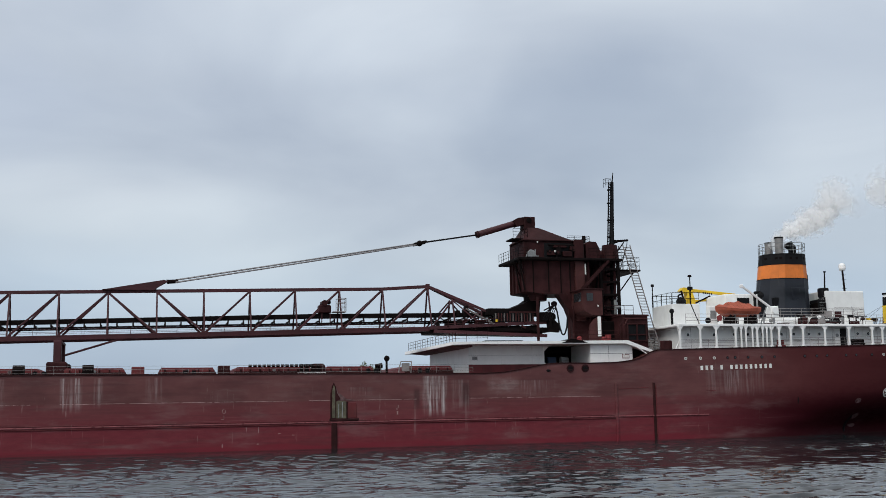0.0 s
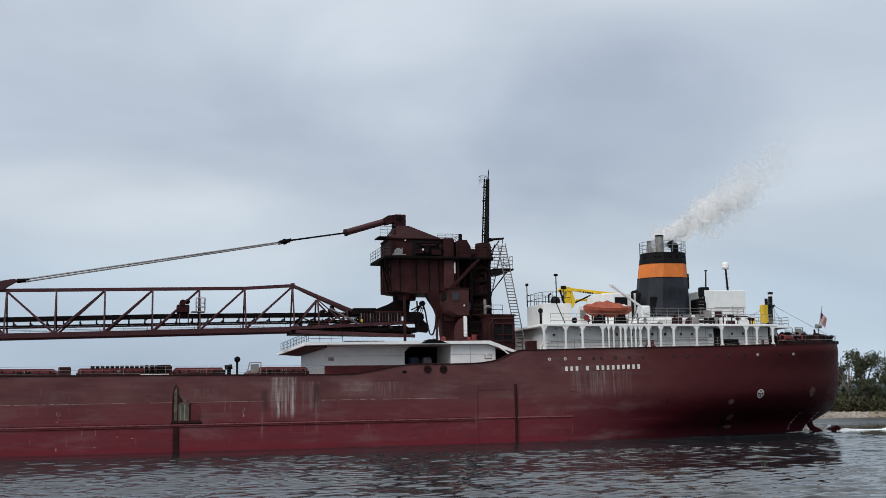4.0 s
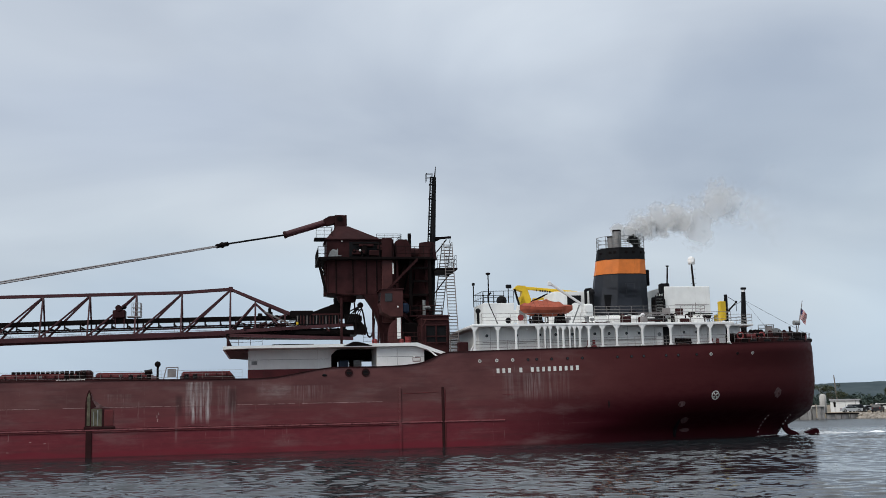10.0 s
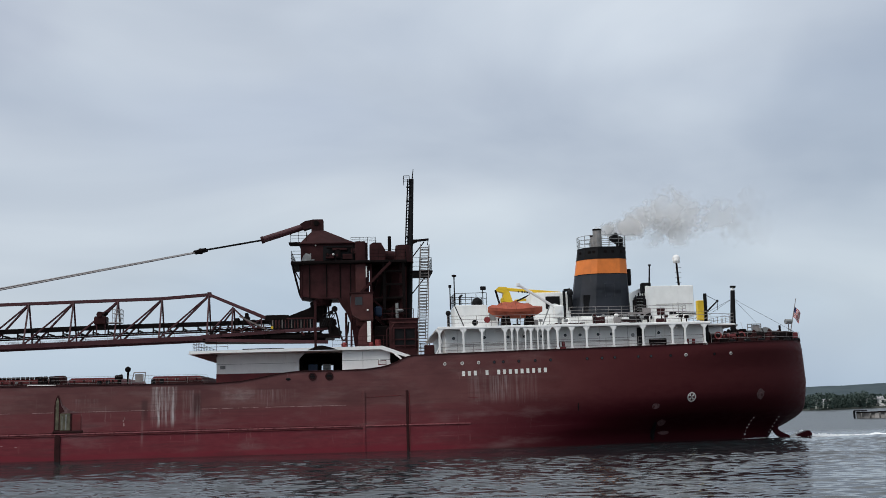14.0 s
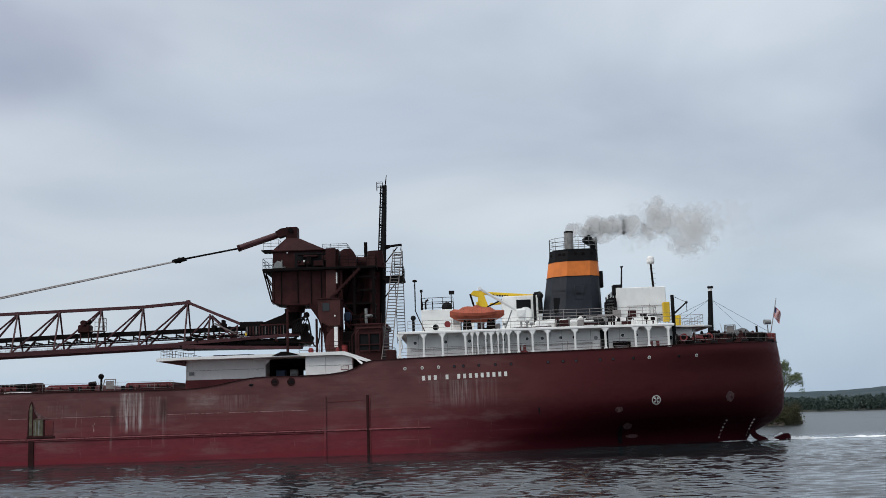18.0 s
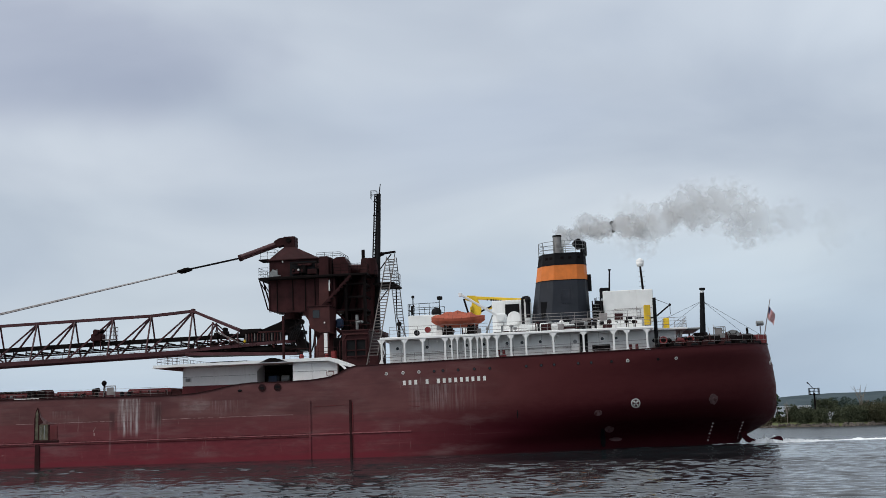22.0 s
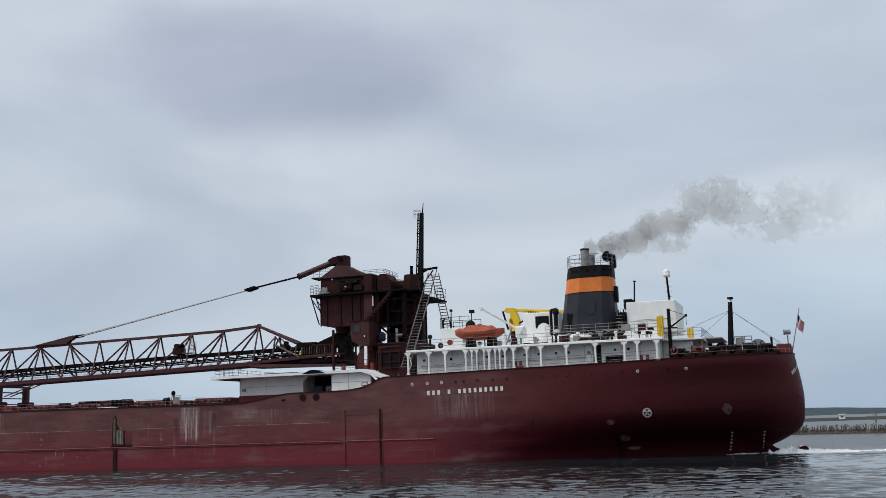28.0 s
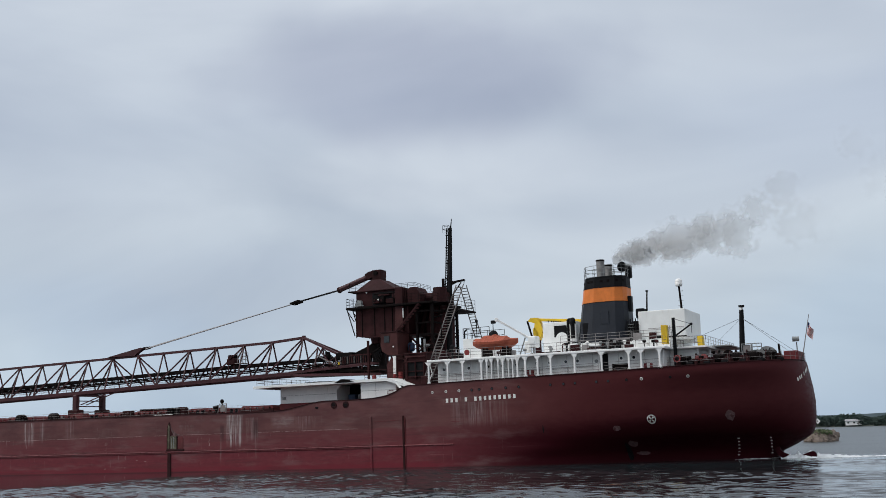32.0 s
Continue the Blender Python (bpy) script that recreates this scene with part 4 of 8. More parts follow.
NODES = [-21.0, -26.1, -30.85, -35.65, -40.45, -45.25, -50.05, -54.95, -59.8, -64.55, -69.3, -74.05, -78.8, -83.5, -88.2]
HALF = 1.75
belt = Geo().beam((-7.5, boom_y(-7.5), 14.0), (-34, boom_y(-34), 13.72), 1.6, 0.40).beam((-34, boom_y(-34), 13.72), (-89, boom_y(-89), 12.45), 1.6, 0.40)
boom = part("boom", belt, M_DARK, ship, "long red lattice conveyor boom with a dark belt")
for k, w in ((0, 1),):
    part("top_chord", Geo().beam((NODES[0] + 0.15, boom_y(NODES[0]), top_z(-21)), (-26.1, boom_y(-26.1), top_z(-26.1)), 0.34, 0.34), M_BOOM, boom)
    part("top_chord", Geo().beam((-26.1, boom_y(-26.1), top_z(-26.1)), (-88.2, boom_y(-88.2), top_z(-88.2)), 0.34, 0.34), M_BOOM, boom)
part("apex_plate", Geo().box(-21.2, 12.05, 16.75, -20.75, 12.45, 17.35, 0.05), M_BOOM, boom)
for s in (-1, 1):
    part("bottom_chord", Geo().beam((-20.0, boom_y(-20) + s * HALF, low_z(-20)), (-88.2, boom_y(-88.2) + s * HALF, low_z(-88.2)), 0.36, 0.5), M_BOOM, boom)
    part("sloping_chord", Geo().beam((-21.0, 12.2 + s * 0.1, top_z(-21)), (-11.6, 12.0 + s * 1.5, 12.95), 0.3, 0.3), M_BOOM, boom)
    for i, x in enumerate(NODES):
        part("post", Geo().beam((x, boom_y(x) + s * 0.06, top_z(x)), (x, boom_y(x) + s * HALF, low_z(x)), 0.16, 0.17), M_BOOM, boom)
    for i, (a, b) in enumerate(zip(NODES, NODES[1:])):
        hi, lo = (b, a) if i in (5, 6) else (a, b)
        part("diagonal", Geo().beam((hi, boom_y(hi) + s * 0.08, top_z(hi) - 0.1), (lo, boom_y(lo) + s * HALF, low_z(lo) + 0.15), 0.17, 0.19), M_BOOM, boom)
    part("belt_girder", Geo().beam((-12, boom_y(-12) + s * 1.2, 13.25), (-88.5, boom_y(-88.5) + s * 1.2, 11.9), 0.13, 0.16), M_DARK, boom, "dark belt side girder")
    part("walkway_rail", Geo().rail([(-22, boom_y(-22) + s * 2.1, 12.0), (-88, boom_y(-88) + s * 2.1, 10.9)], 0.85, 2.4, 0.016, 2), M_BOOM, boom)
    part("post", Geo().beam((-18.35, 12.1 + s * 0.6, 15.6), (-18.35, 12.1 + s * 1.7, 12.2), 0.17, 0.17), M_BOOM, boom)
    part("post", Geo().beam((-15.2, 12.1 + s * 1.1, 14.3), (-15.2, 12.1 + s * 1.7, 12.2), 0.15, 0.15), M_BOOM, boom)
    part("diagonal", Geo().beam((-18.35, 12.1 + s * 0.6, 15.5), (-20.9, 12.1 + s * 1.7, 12.5), 0.16, 0.16), M_BOOM, boom)
    part("diagonal", Geo().beam((-18.35, 12.1 + s * 0.6, 15.5), (-15.3, 12.1 + s * 1.7, 12.6), 0.14, 0.14), M_BOOM, boom)
    part("diagonal", Geo().beam((-15.2, 12.1 + s * 1.1, 14.2), (-18.2, 12.1 + s * 1.7, 12.4), 0.12, 0.12), M_BOOM, boom)
for x, z, w, h in ((-18.1, 13.6, 0.5, 0.75), (-17.2, 13.6, 0.7, 0.9), (-16.3, 13.55, 0.4, 0.6), (-17.0, 14.4, 0.35, 0.5)):
    part("tail_drive", Geo().box(x, 11.0, z, x + w, 11.9, z + h, 0.08), M_DARK, boom, "dark belt drive case")
for i in range(46):
    x = -14 - i * 1.6
    me_y = boom_y(x)
    part("belt_roller", Geo().beam((x, me_y - 1.2, 13.2 + (x + 14) * 0.0178), (x, me_y - 1.1, 13.85 + (x + 14) * 0.0185), 0.14, 0.12).tube((x, me_y - 1.2, 13.5 + (x + 14) * 0.018), (x, me_y + 1.2, 13.5 + (x + 14) * 0.018), 0.09, n=6), M_DARK, boom)
    if i % 3 == 0:
        part("cross_tie", Geo().beam((x, me_y - HALF, low_z(x)), (x, me_y + HALF, low_z(x)), 0.14, 0.16), M_BOOM, boom)
# camera cage and lookout basket on the boom
cage = part("boom_winch", Geo().box(-33.2, 11.6, 14.0, -31.9, 12.9, 14.9, 0.1).tube((-32.6, 11.5, 15.1), (-32.6, 13, 15.1), 0.32, n=10), M_BROWN, boom, "small brown winch on the boom")
part("winch_motor", Geo().ball((-32.1, 12.2, 15.25), 0.28), M_DARK, cage)
for x in (-32.9, -32.0):
    part("winch_leg", Geo().beam((x, 11.7, 12.9), (x, 11.7, 14.0), 0.1, 0.1), M_BOOM, cage)
part("lookout_basket", Geo().rail([(-31.2, 11.4, 14.2), (-30.3, 11.4, 14.2), (-30.3, 12.6, 14.2), (-31.2, 12.6, 14.2)], 1.4, 0.6, 0.03, 3).box(-31.7, 11.4, 14.1, -30.3, 12.6, 14.2), M_RAIL, boom, "pale tubular lookout basket")
part("belt_cover", Geo().ball((-36.3, 12.7, 13.6), 0.3, squash=(0.8, 1, 1.1)), M_BROWN, boom)
# hoist gusset, pendant ropes and hydraulic arm
gy = boom_y(-50)
gusset = part("hoist_gusset", Geo().prism([(-55.6, 16.45), (-49.4, 17.52), (-48.9, 17.4), (-50.0, 16.75), (-50.4, 16.4)], gy - 0.35, gy + 0.35), M_BOOM, boom, "flat tapered red hoist plate")
part("rope_socket", Geo().tube((-49.1, gy, 17.35), (-47.9, gy - 0.02, 17.42), 0.24, 0.2, 10), M_DARK, gusset)
yoke = part("rope_yoke", Geo().beam((-22.6, 11.95, 21.70), (-21.2, 11.95, 22.02), 1.35, 0.30, 0.08).ball((-21.9, 11.95, 21.86), 0.34), M_DARK, ship, "dark cable yoke")
M_ROPE = surface("grey_wire_rope", (0.17, 0.165, 0.17), 0.2, 3.0, 0.5, metal=0.2, bump=0.0)
for dy, dz in ((-0.62, -0.17), (-0.46, -0.12), (0.46, 0.12), (0.62, 0.17)):
    part("pendant_rope", Geo().tube((-48.2, gy + dy, 17.42 + dz * 1.3), (-22.4, 11.95 + dy, 21.74 + dz * 0.9), 0.07, n=6), M_ROPE, yoke, "taut steel pendant rope")
for dy in (-0.2, 0.2):
    part("arm_rod", Geo().tube((-21.3, 11.95 + dy, 22.0), (-14.8, 11.95 + dy, 23.05), 0.07, n=8), M_BLACK, yoke)
arm = part("hoist_arm", Geo().tube((-15.2, 11.95, 23.0), (-10.2, 11.95, 24.55), 0.36, 0.36, 14), M_BOOM, ship, "stout red hydraulic arm")
part("arm_head", Geo().prism([(-10.6, 24.0), (-9.7, 24.25), (-9.6, 25.1), (-10.4, 25.0), (-11.0, 24.65)], 11.4, 12.5), M_BROWN, arm)
part("arm_collar", Geo().tube((-15.3, 11.95, 22.97), (-15.0, 11.95, 23.06), 0.40, 0.40, 14), M_BROWN, arm)
# boom saddle on deck
sad = part("boom_saddle", Geo().box(-60.0, 10.6, 10.85, -59.2, 16.9, 11.1, 0.05), M_BOOM, ship, "red two-legged boom rest on deck")
for y in (10.9, 16.4):
    part("leg", Geo().beam((-59.6, y, 7.0), (-59.6, y, 11.0), 0.75, 0.75, 0.06), M_BOOM, sad)
    part("foot", Geo().box(-60.6, y - 0.7, 7.0, -58.6, y + 0.7, 8.9, 0.15), M_BROWN, sad)
for z in (8.6, 9.4, 10.2):
    part("rung", Geo().beam((-59.6, 10.9, z), (-59.6, 16.4, z), 0.12, 0.14), M_BOOM, sad)
for y in (11.2, 12.4):
    part("stay", Geo().beam((-59.0, y, 9.6), (-52.6, y + 0.4, 11.6), 0.1, 0.14), M_BOOM, sad)

# ---- unloading tower ----
YN, YF = 8.4, 15.4
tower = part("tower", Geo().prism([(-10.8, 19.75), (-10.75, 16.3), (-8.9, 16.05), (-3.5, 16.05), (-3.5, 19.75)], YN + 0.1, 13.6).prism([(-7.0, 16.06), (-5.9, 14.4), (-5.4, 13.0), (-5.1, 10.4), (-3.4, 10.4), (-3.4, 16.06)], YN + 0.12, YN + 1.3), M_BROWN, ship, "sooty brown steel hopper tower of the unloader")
deckp = part("tower_deck", Geo().box(-11.8, 7.7, 19.72, -3.0, 14.8, 20.0, 0.04).box(-3.0, 7.7, 19.72, 0.6, 16.2, 20.0, 0.04), M_DARK, tower, "dark overhanging machinery deck")
for x in (-10.7, -9.85, -8.05, -6.6, -5.5):
    part("rib", Geo().box(x - 0.05, YN + 0.02, 16.1, x + 0.05, YN + 0.12, 19.7, 0.015), M_DARK if x > -10 else M_BROWN, tower)
part("rim", Geo().box(-8.9, YN - 0.02, 16.0, -6.9, YN + 0.12, 16.2, 0.03), M_BROWN, tower)
# open bay abaft the column: raked plates, frames, pipes, with deep shade painted in
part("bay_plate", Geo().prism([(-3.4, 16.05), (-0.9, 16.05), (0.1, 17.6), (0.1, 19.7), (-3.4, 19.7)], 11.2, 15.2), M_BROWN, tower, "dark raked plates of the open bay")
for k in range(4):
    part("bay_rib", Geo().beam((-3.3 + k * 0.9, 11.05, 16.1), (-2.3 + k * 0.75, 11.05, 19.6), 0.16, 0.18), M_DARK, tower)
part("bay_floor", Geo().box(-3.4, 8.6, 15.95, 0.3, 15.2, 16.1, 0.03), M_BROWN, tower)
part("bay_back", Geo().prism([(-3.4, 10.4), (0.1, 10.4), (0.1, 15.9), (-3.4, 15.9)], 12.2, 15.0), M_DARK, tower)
for x in (-3.3, -0.1):
    part("bay_post", Geo().beam((x, 8.55, 10.4), (x, 8.55, 19.7), 0.26, 0.26), M_BROWN, tower)
part("bay_brace", Geo().beam((-3.2, 8.6, 15.9), (-0.2, 8.6, 13.0), 0.2, 0.22), M_BROWN, tower)
part("bay_brace", Geo().beam((-3.2, 9.4, 13.1), (-0.4, 9.4, 15.7), 0.16, 0.18), M_BROWN, tower)
rnd = random.Random(41)
for i in range(16):
    x, z, y = rnd.uniform(-3.1, -0.3), rnd.uniform(10.8, 15.4), rnd.uniform(9.0, 11.8)
    if i % 2:
        part("bay_pipe", Geo().tube((x, y, z), (x + rnd.uniform(-0.2, 0.2), y, min(15.8, z + rnd.uniform(0.8, 2.2))), rnd.uniform(0.05, 0.13), n=7), rnd.choice((M_DARK, M_BROWN, M_CAB)), tower)
    else:
        part("bay_case", Geo().box(x, y, z, x + rnd.uniform(0.3, 0.9), y + 0.5, z + rnd.uniform(0.3, 0.8), 0.06), rnd.choice((M_DARK, M_BROWN, M_DARK)), tower)
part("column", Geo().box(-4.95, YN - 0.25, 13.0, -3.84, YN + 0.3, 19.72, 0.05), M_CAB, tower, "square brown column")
part("post", Geo().box(-3.85, YN - 0.33, 18.2, -3.7, YN - 0.25, 19.4, 0.01), M_MARK, tower, "pale tube light on a column")
upper = part("machinery_house", Geo().box(-10.8, YN + 0.3, 20.0, -3.6, 13.6, 22.05, 0.05), M_BROWN, tower, "brown machinery house with pipes and drives")
roofg = Geo().loft([[(-10.9, YN + 0.2, 22.05), (-5.0, YN + 0.2, 22.05), (-5.0, 13.0, 22.05), (-10.9, 13.0, 22.05)],
                    [(-9.6, 10.6, 23.75), (-8.3, 10.6, 23.75), (-8.3, 13.2, 23.75), (-9.6, 13.2, 23.75)]])
part("hip_roof", roofg, M_BROWN, upper, "brown sloping hipped roof")
part("roof_lip", Geo().box(-11.0, YN + 0.1, 21.95, -4.9, 13.1, 22.1, 0.03), M_BROWN, upper)
part("head_block", Geo().box(-9.75, 11.2, 23.7, -8.44, 12.7, 25.12, 0.06), M_BROWN, upper, "square brown sheave block")
part("sheave", Geo().tube((-9.2, 11.1, 24.7), (-9.2, 12.8, 24.7), 0.3, n=12), M_DARK, upper)
part("roof_walk", Geo().rail([(-11.9, 9.0, 22.25), (-10.2, 9.0, 22.25), (-10.2, 11.0, 22.25)], 1.1, 0.8).box(-12.1, 8.9, 22.1, -10.2, 11.0, 22.25), M_DARK, upper)
part("roof_walk", Geo().rail([(-5.4, 9.2, 22.1), (-2.7, 9.2, 22.1), (-2.7, 14.0, 22.1)], 0.6, 0.9), M_DARK, upper)
part("duct", Geo().box(-4.95, YN - 0.2, 20.0, -3.84, YN + 2.0, 22.12, 0.06), M_BROWN, upper)
part("duct", Geo().box(-3.1, YN + 0.5, 20.0, -2.5, YN + 3.0, 21.2, 0.1), M_DARK, upper)
part("vent_box", Geo().prism([(-3.4, 20.0), (-1.7, 20.0), (-1.7, 21.2), (-2.15, 22.02), (-3.0, 22.04), (-3.4, 21.8)], 8.7, 11.4), M_BROWN, upper, "rounded brown blower casing")
for x, z, r in ((-7.9, 20.75, 0.22), (-6.9, 20.65, 0.30), (-5.0, 20.9, 0.2)):
    part("drive", Geo().tube((x, YN - 0.15, z), (x, YN + 0.4, z), r, n=12), M_DARK, upper)
    part("drive_face", Geo().tube((x, YN - 0.2, z), (x, YN - 0.15, z), r * 0.5, n=12), M_BROWN, upper)
part("pipe", Geo().tube((-8.0, YN, 21.5), (-4.6, YN, 21.5), 0.1).tube((-7.0, YN, 21.5), (-7.0, YN, 20.1), 0.09).tube((-5.2, YN, 21.7), (-5.2, YN, 20.1), 0.12), M_DARK, upper)
# flat black panel painted in for the shade of an open bay
part("recess", Geo().box(-8.4, YN + 0.26, 20.15, -4.5, YN + 0.34, 21.75, 0.02), M_BLACK, upper, "black panel standing for the shade of an open machinery bay")
for x, z, w, h in ((-8.1, 20.3, 0.9, 0.5), (-7.0, 20.3, 0.5, 1.1), (-6.3, 20.2, 1.1, 0.6), (-5.4, 20.9, 0.7, 0.5), (-7.4, 21.2, 1.6, 0.25), (-4.9, 20.2, 0.35, 1.3)):
    part("gearbox", Geo().box(x, YN - 0.1, z, x + w, YN + 0.3, z + h, 0.06), M_BROWN if w > 0.6 else M_DARK, upper)
part("lamp", Geo().ball((-7.3, YN - 0.2, 20.75), 0.13, 8, 5), M_MARK, upper)
part("tank", Geo().tube((-2.3, 11.0, 20.75), (1.2, 11.0, 20.55), 0.72, 0.72, 16), M_BROWN, upper, "brown horizontal tank")
for y in (8.9, 10.0, 11.1, 12.2, 13.3):
    part("rib", Geo().box(-10.95, y - 0.08, 16.3, -10.77, y + 0.08, 19.7, 0.02), M_BROWN, tower)
part("lamp", Geo().ball((-9.2, YN + 0.2, 21.8), 0.09, 8, 5), M_POST, upper)
frame_g = Geo().prism([(-10.7, 20.1), (-9.7, 20.1), (-9.75, 20.75), (-10.2, 20.9), (-10.5, 20.6)], YN - 0.35, YN + 0.1).beam((-10.7, YN - 0.4, 20.1), (-9.3, YN - 0.4, 20.15), 0.1, 0.1).beam((-9.7, YN - 0.4, 20.1), (-9.7, YN - 0.4, 20.9), 0.08, 0.08)
part("pale_winch", frame_g, M_GREY, upper, "small pale winch at the deck edge")
part("deck_rail", Geo().rail([(-11.75, 14.7, 20.0), (-11.75, 7.8, 20.0), (-10.7, 7.8, 20.0)], 1.1, 0.9), M_DARK, deckp)
part("deck_rail", Geo().rail([(-3.4, 7.8, 20.0), (0.5, 7.8, 20.0), (0.5, 11, 20.0)], 1.1, 0.9), M_DARK, deckp)
for y in (7.9, 9.4):
    part("bracket", Geo().beam((-11.7, y, 19.7), (-10.9, y + 0.5, 16.4), 0.13, 0.13).beam((-11.7, y, 19.6), (-10.95, y + 0.5, 18.2), 0.1, 0.1), M_DARK, deckp)
part("stair", Geo().beam((-4.6, 7.35, 16.3), (-1.2, 7.35, 19.7), 0.06, 0.26).beam((-4.6, 8.05, 16.3), (-1.2, 8.05, 19.7), 0.06, 0.26), M_BROWN, tower, "brown inclined stair up the tower")
part("stair", Geo().beam((-2.9, 7.6, 13.9), (-0.6, 7.6, 11.6), 0.6, 0.3), M_BROWN, tower)
# dark gallery of beams aft of the hopper
for i in range(6):
    z = 11.6 + i * 1.45
    part("girder", Geo().beam((-1.9, 8.2, z), (0.2, 8.2, z), 0.2, 0.22).beam((0.2, 8.2, z), (0.2, 15.6, z), 0.2, 0.22), M_DARK, tower)
for y in (8.2, 15.6):
    for x in (-1.9, 0.2):
        part("upright", Geo().beam((x, y, 10.4), (x, y, 19.8), 0.32, 0.32), M_DARK, tower)
for z in (12.3, 15.2, 17.9):
    part("strut", Geo().beam((0.2, 8.3, z), (0.2, 15.5, z + 1.3), 0.18, 0.18), M_DARK, tower)
part("silo", Geo().tube((-0.6, 12.6, 10.4), (-0.6, 12.6, 21.2), 1.7, 1.7, 20), M_BROWN, tower, "tall round brown casing")
part("silo_top", Geo().tube((0.3, 10.5, 20.0), (0.3, 10.5, 21.9), 1.1, 0.85, 16), M_BROWN, tower)
part("stub_pipe", Geo().tube((-1.1, 14.6, 20.0), (-1.1, 14.6, 23.6), 0.22, 0.2, 10), M_DARK, tower)
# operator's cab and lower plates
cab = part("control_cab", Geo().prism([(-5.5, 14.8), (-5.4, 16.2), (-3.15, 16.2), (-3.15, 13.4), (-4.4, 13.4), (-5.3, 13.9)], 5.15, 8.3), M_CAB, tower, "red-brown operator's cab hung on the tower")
part("cab_roof", Geo().box(-5.6, 5.05, 16.15, -3.05, 8.3, 16.3, 0.03), M_BROWN, cab)
part("cab_window", Geo().box(-5.0, 5.1, 14.95, -4.25, 5.18, 15.8, 0.02), M_GLASS, cab)
part("cab_window", Geo().box(-5.52, 5.5, 14.95, -5.4, 7.6, 15.9, 0.02), M_GLASS, cab)
part("lamp", Geo().ball((-3.7, 5.08, 14.4), 0.1, 8, 5), M_POST, cab)
part("lamp", Geo().ball((-1.2, 6.4, 13.1), 0.1, 8, 5), M_POST, cab)
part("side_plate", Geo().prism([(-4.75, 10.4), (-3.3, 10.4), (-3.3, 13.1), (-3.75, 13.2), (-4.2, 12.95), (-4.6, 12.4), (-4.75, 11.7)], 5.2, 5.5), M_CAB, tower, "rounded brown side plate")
part("locker_panel", Geo().box(-3.80, 5.1, 11.1, -3.42, 5.2, 13.25, 0.02), M_WHITE, tower, "tall pale switch panel")
part("drum", Geo().tube((-2.7, 5.0, 10.4), (-2.7, 5.0, 11.3), 0.32, n=12), M_RED, tower, "bright red drum")
part("deck_rail", Geo().rail([(-7.4, 4.4, 10.4), (1.0, 4.4, 10.4)], 1.25, 1.0), M_BROWN, tower)
part("machine", Geo().box(-3.0, 6.0, 10.4, -1.3, 8.2, 12.8, 0.1), M_DARK, tower)
part("mast_foot", Geo().box(-0.2, 8.6, 13.2, 1.6, 15, 13.7, 0.05), M_BROWN, tower)
base = part("base_house", Geo().box(-1.5, 3.6, 9.3, 1.4, 14.0, 13.25, 0.06).box(-1.6, 3.5, 13.2, 1.5, 14.0, 13.36, 0.03), M_BROWN, tower, "brown base house with a deep window frame")
fr = Geo()
for z in (10.45, 11.1, 12.25):
    fr.box(-1.15, 3.42, z, 1.2, 3.6, z + 0.14, 0.03)
for x in (-1.15, -0.05, 1.06):
    fr.box(x, 3.4, 10.3, x + 0.15, 3.6, 12.4, 0.03)
part("frame", fr, M_BROWN, base)
part("pane", Geo().box(-1.05, 3.57, 10.5, 1.1, 3.62, 12.3, 0.01), M_BLACK, base)
part("frame", Geo().beam((-1.3, 3.5, 12.9), (1.3, 3.5, 12.9), 0.12, 0.12).beam((-1.4, 3.5, 12.2), (-1.0, 3.5, 12.9), 0.1, 0.1), M_CAB, base)
part("handrail", Geo().tube((-1.8, 3.9, 9.4), (-1.8, 3.9, 12.2), 0.06).tube((-1.8, 3.9, 12.2), (-1.2, 3.6, 12.9), 0.06), M_BROWN, base)
# slewing gear between the hopper and the boom heel
slew = part("slewing_gear", Geo().tube((-9.0, 11.4, 14.2), (-9.0, 11.4, 15.9), 0.8, 1.0, 18), M_DARK, tower, "dark round slewing gear under the hopper")
part("gear_skirt", Geo().loft([[(x, 12 + w * k, z) for x, z in ((-12.6, 13.95), (-12.5, 14.3), (-10.1, 15.3 - 0.1 * abs(k)), (-9.2, 15.8), (-8.4, 15.6), (-8.5, 13.9))] for k, w in ((-1, 1.5), (-0.8, 1.7), (0.8, 1.7), (1, 1.5))]), M_DARK, slew, "flared dark chute skirt")
part("neck", Geo().tube((-8.6, 10.6, 15.4), (-8.6, 10.6, 16.1), 0.95, 1.1, 16), M_BROWN, slew)
part("heel_frame", Geo().box(-14.2, 9.9, 11.9, -7.4, 14.1, 12.4, 0.08), M_DARK, slew)
part("belt_hood", Geo().box(-14.7, 9.9, 13.75, -12.2, 13.9, 14.5, 0.05), M_DARK, slew, "black hood over the belt end")
part("rib_back", Geo().box(-14.1, 9.9, 12.95, -9.4, 10.1, 14.1, 0.03), M_BLACK, slew)
for i in range(14):
    part("heel_rib", Geo().box(-13.95 + i * 0.335, 9.72, 13.05, -13.83 + i * 0.335, 9.92, 13.95, 0.03), M_CAB if i % 3 else M_LADDER, slew)
part("heel_beam", Geo().beam((-21.5, 9.9, 12.3), (-7.2, 9.9, 13.0), 0.3, 0.36), M_BOOM, slew)
part("heel_beam", Geo().beam((-21.0, 9.7, 11.95), (-8.0, 9.7, 11.45), 0.3, 0.34), M_BOOM, slew)
part("heel_beam", Geo().beam((-12.4, 9.6, 14.05), (-9.2, 9.6, 14.05), 0.16, 0.16), M_BROWN, slew)
part("heel_post", Geo().beam((-9.3, 8.9, 10.4), (-9.3, 8.9, 15.7), 0.26, 0.26), M_BROWN, slew)
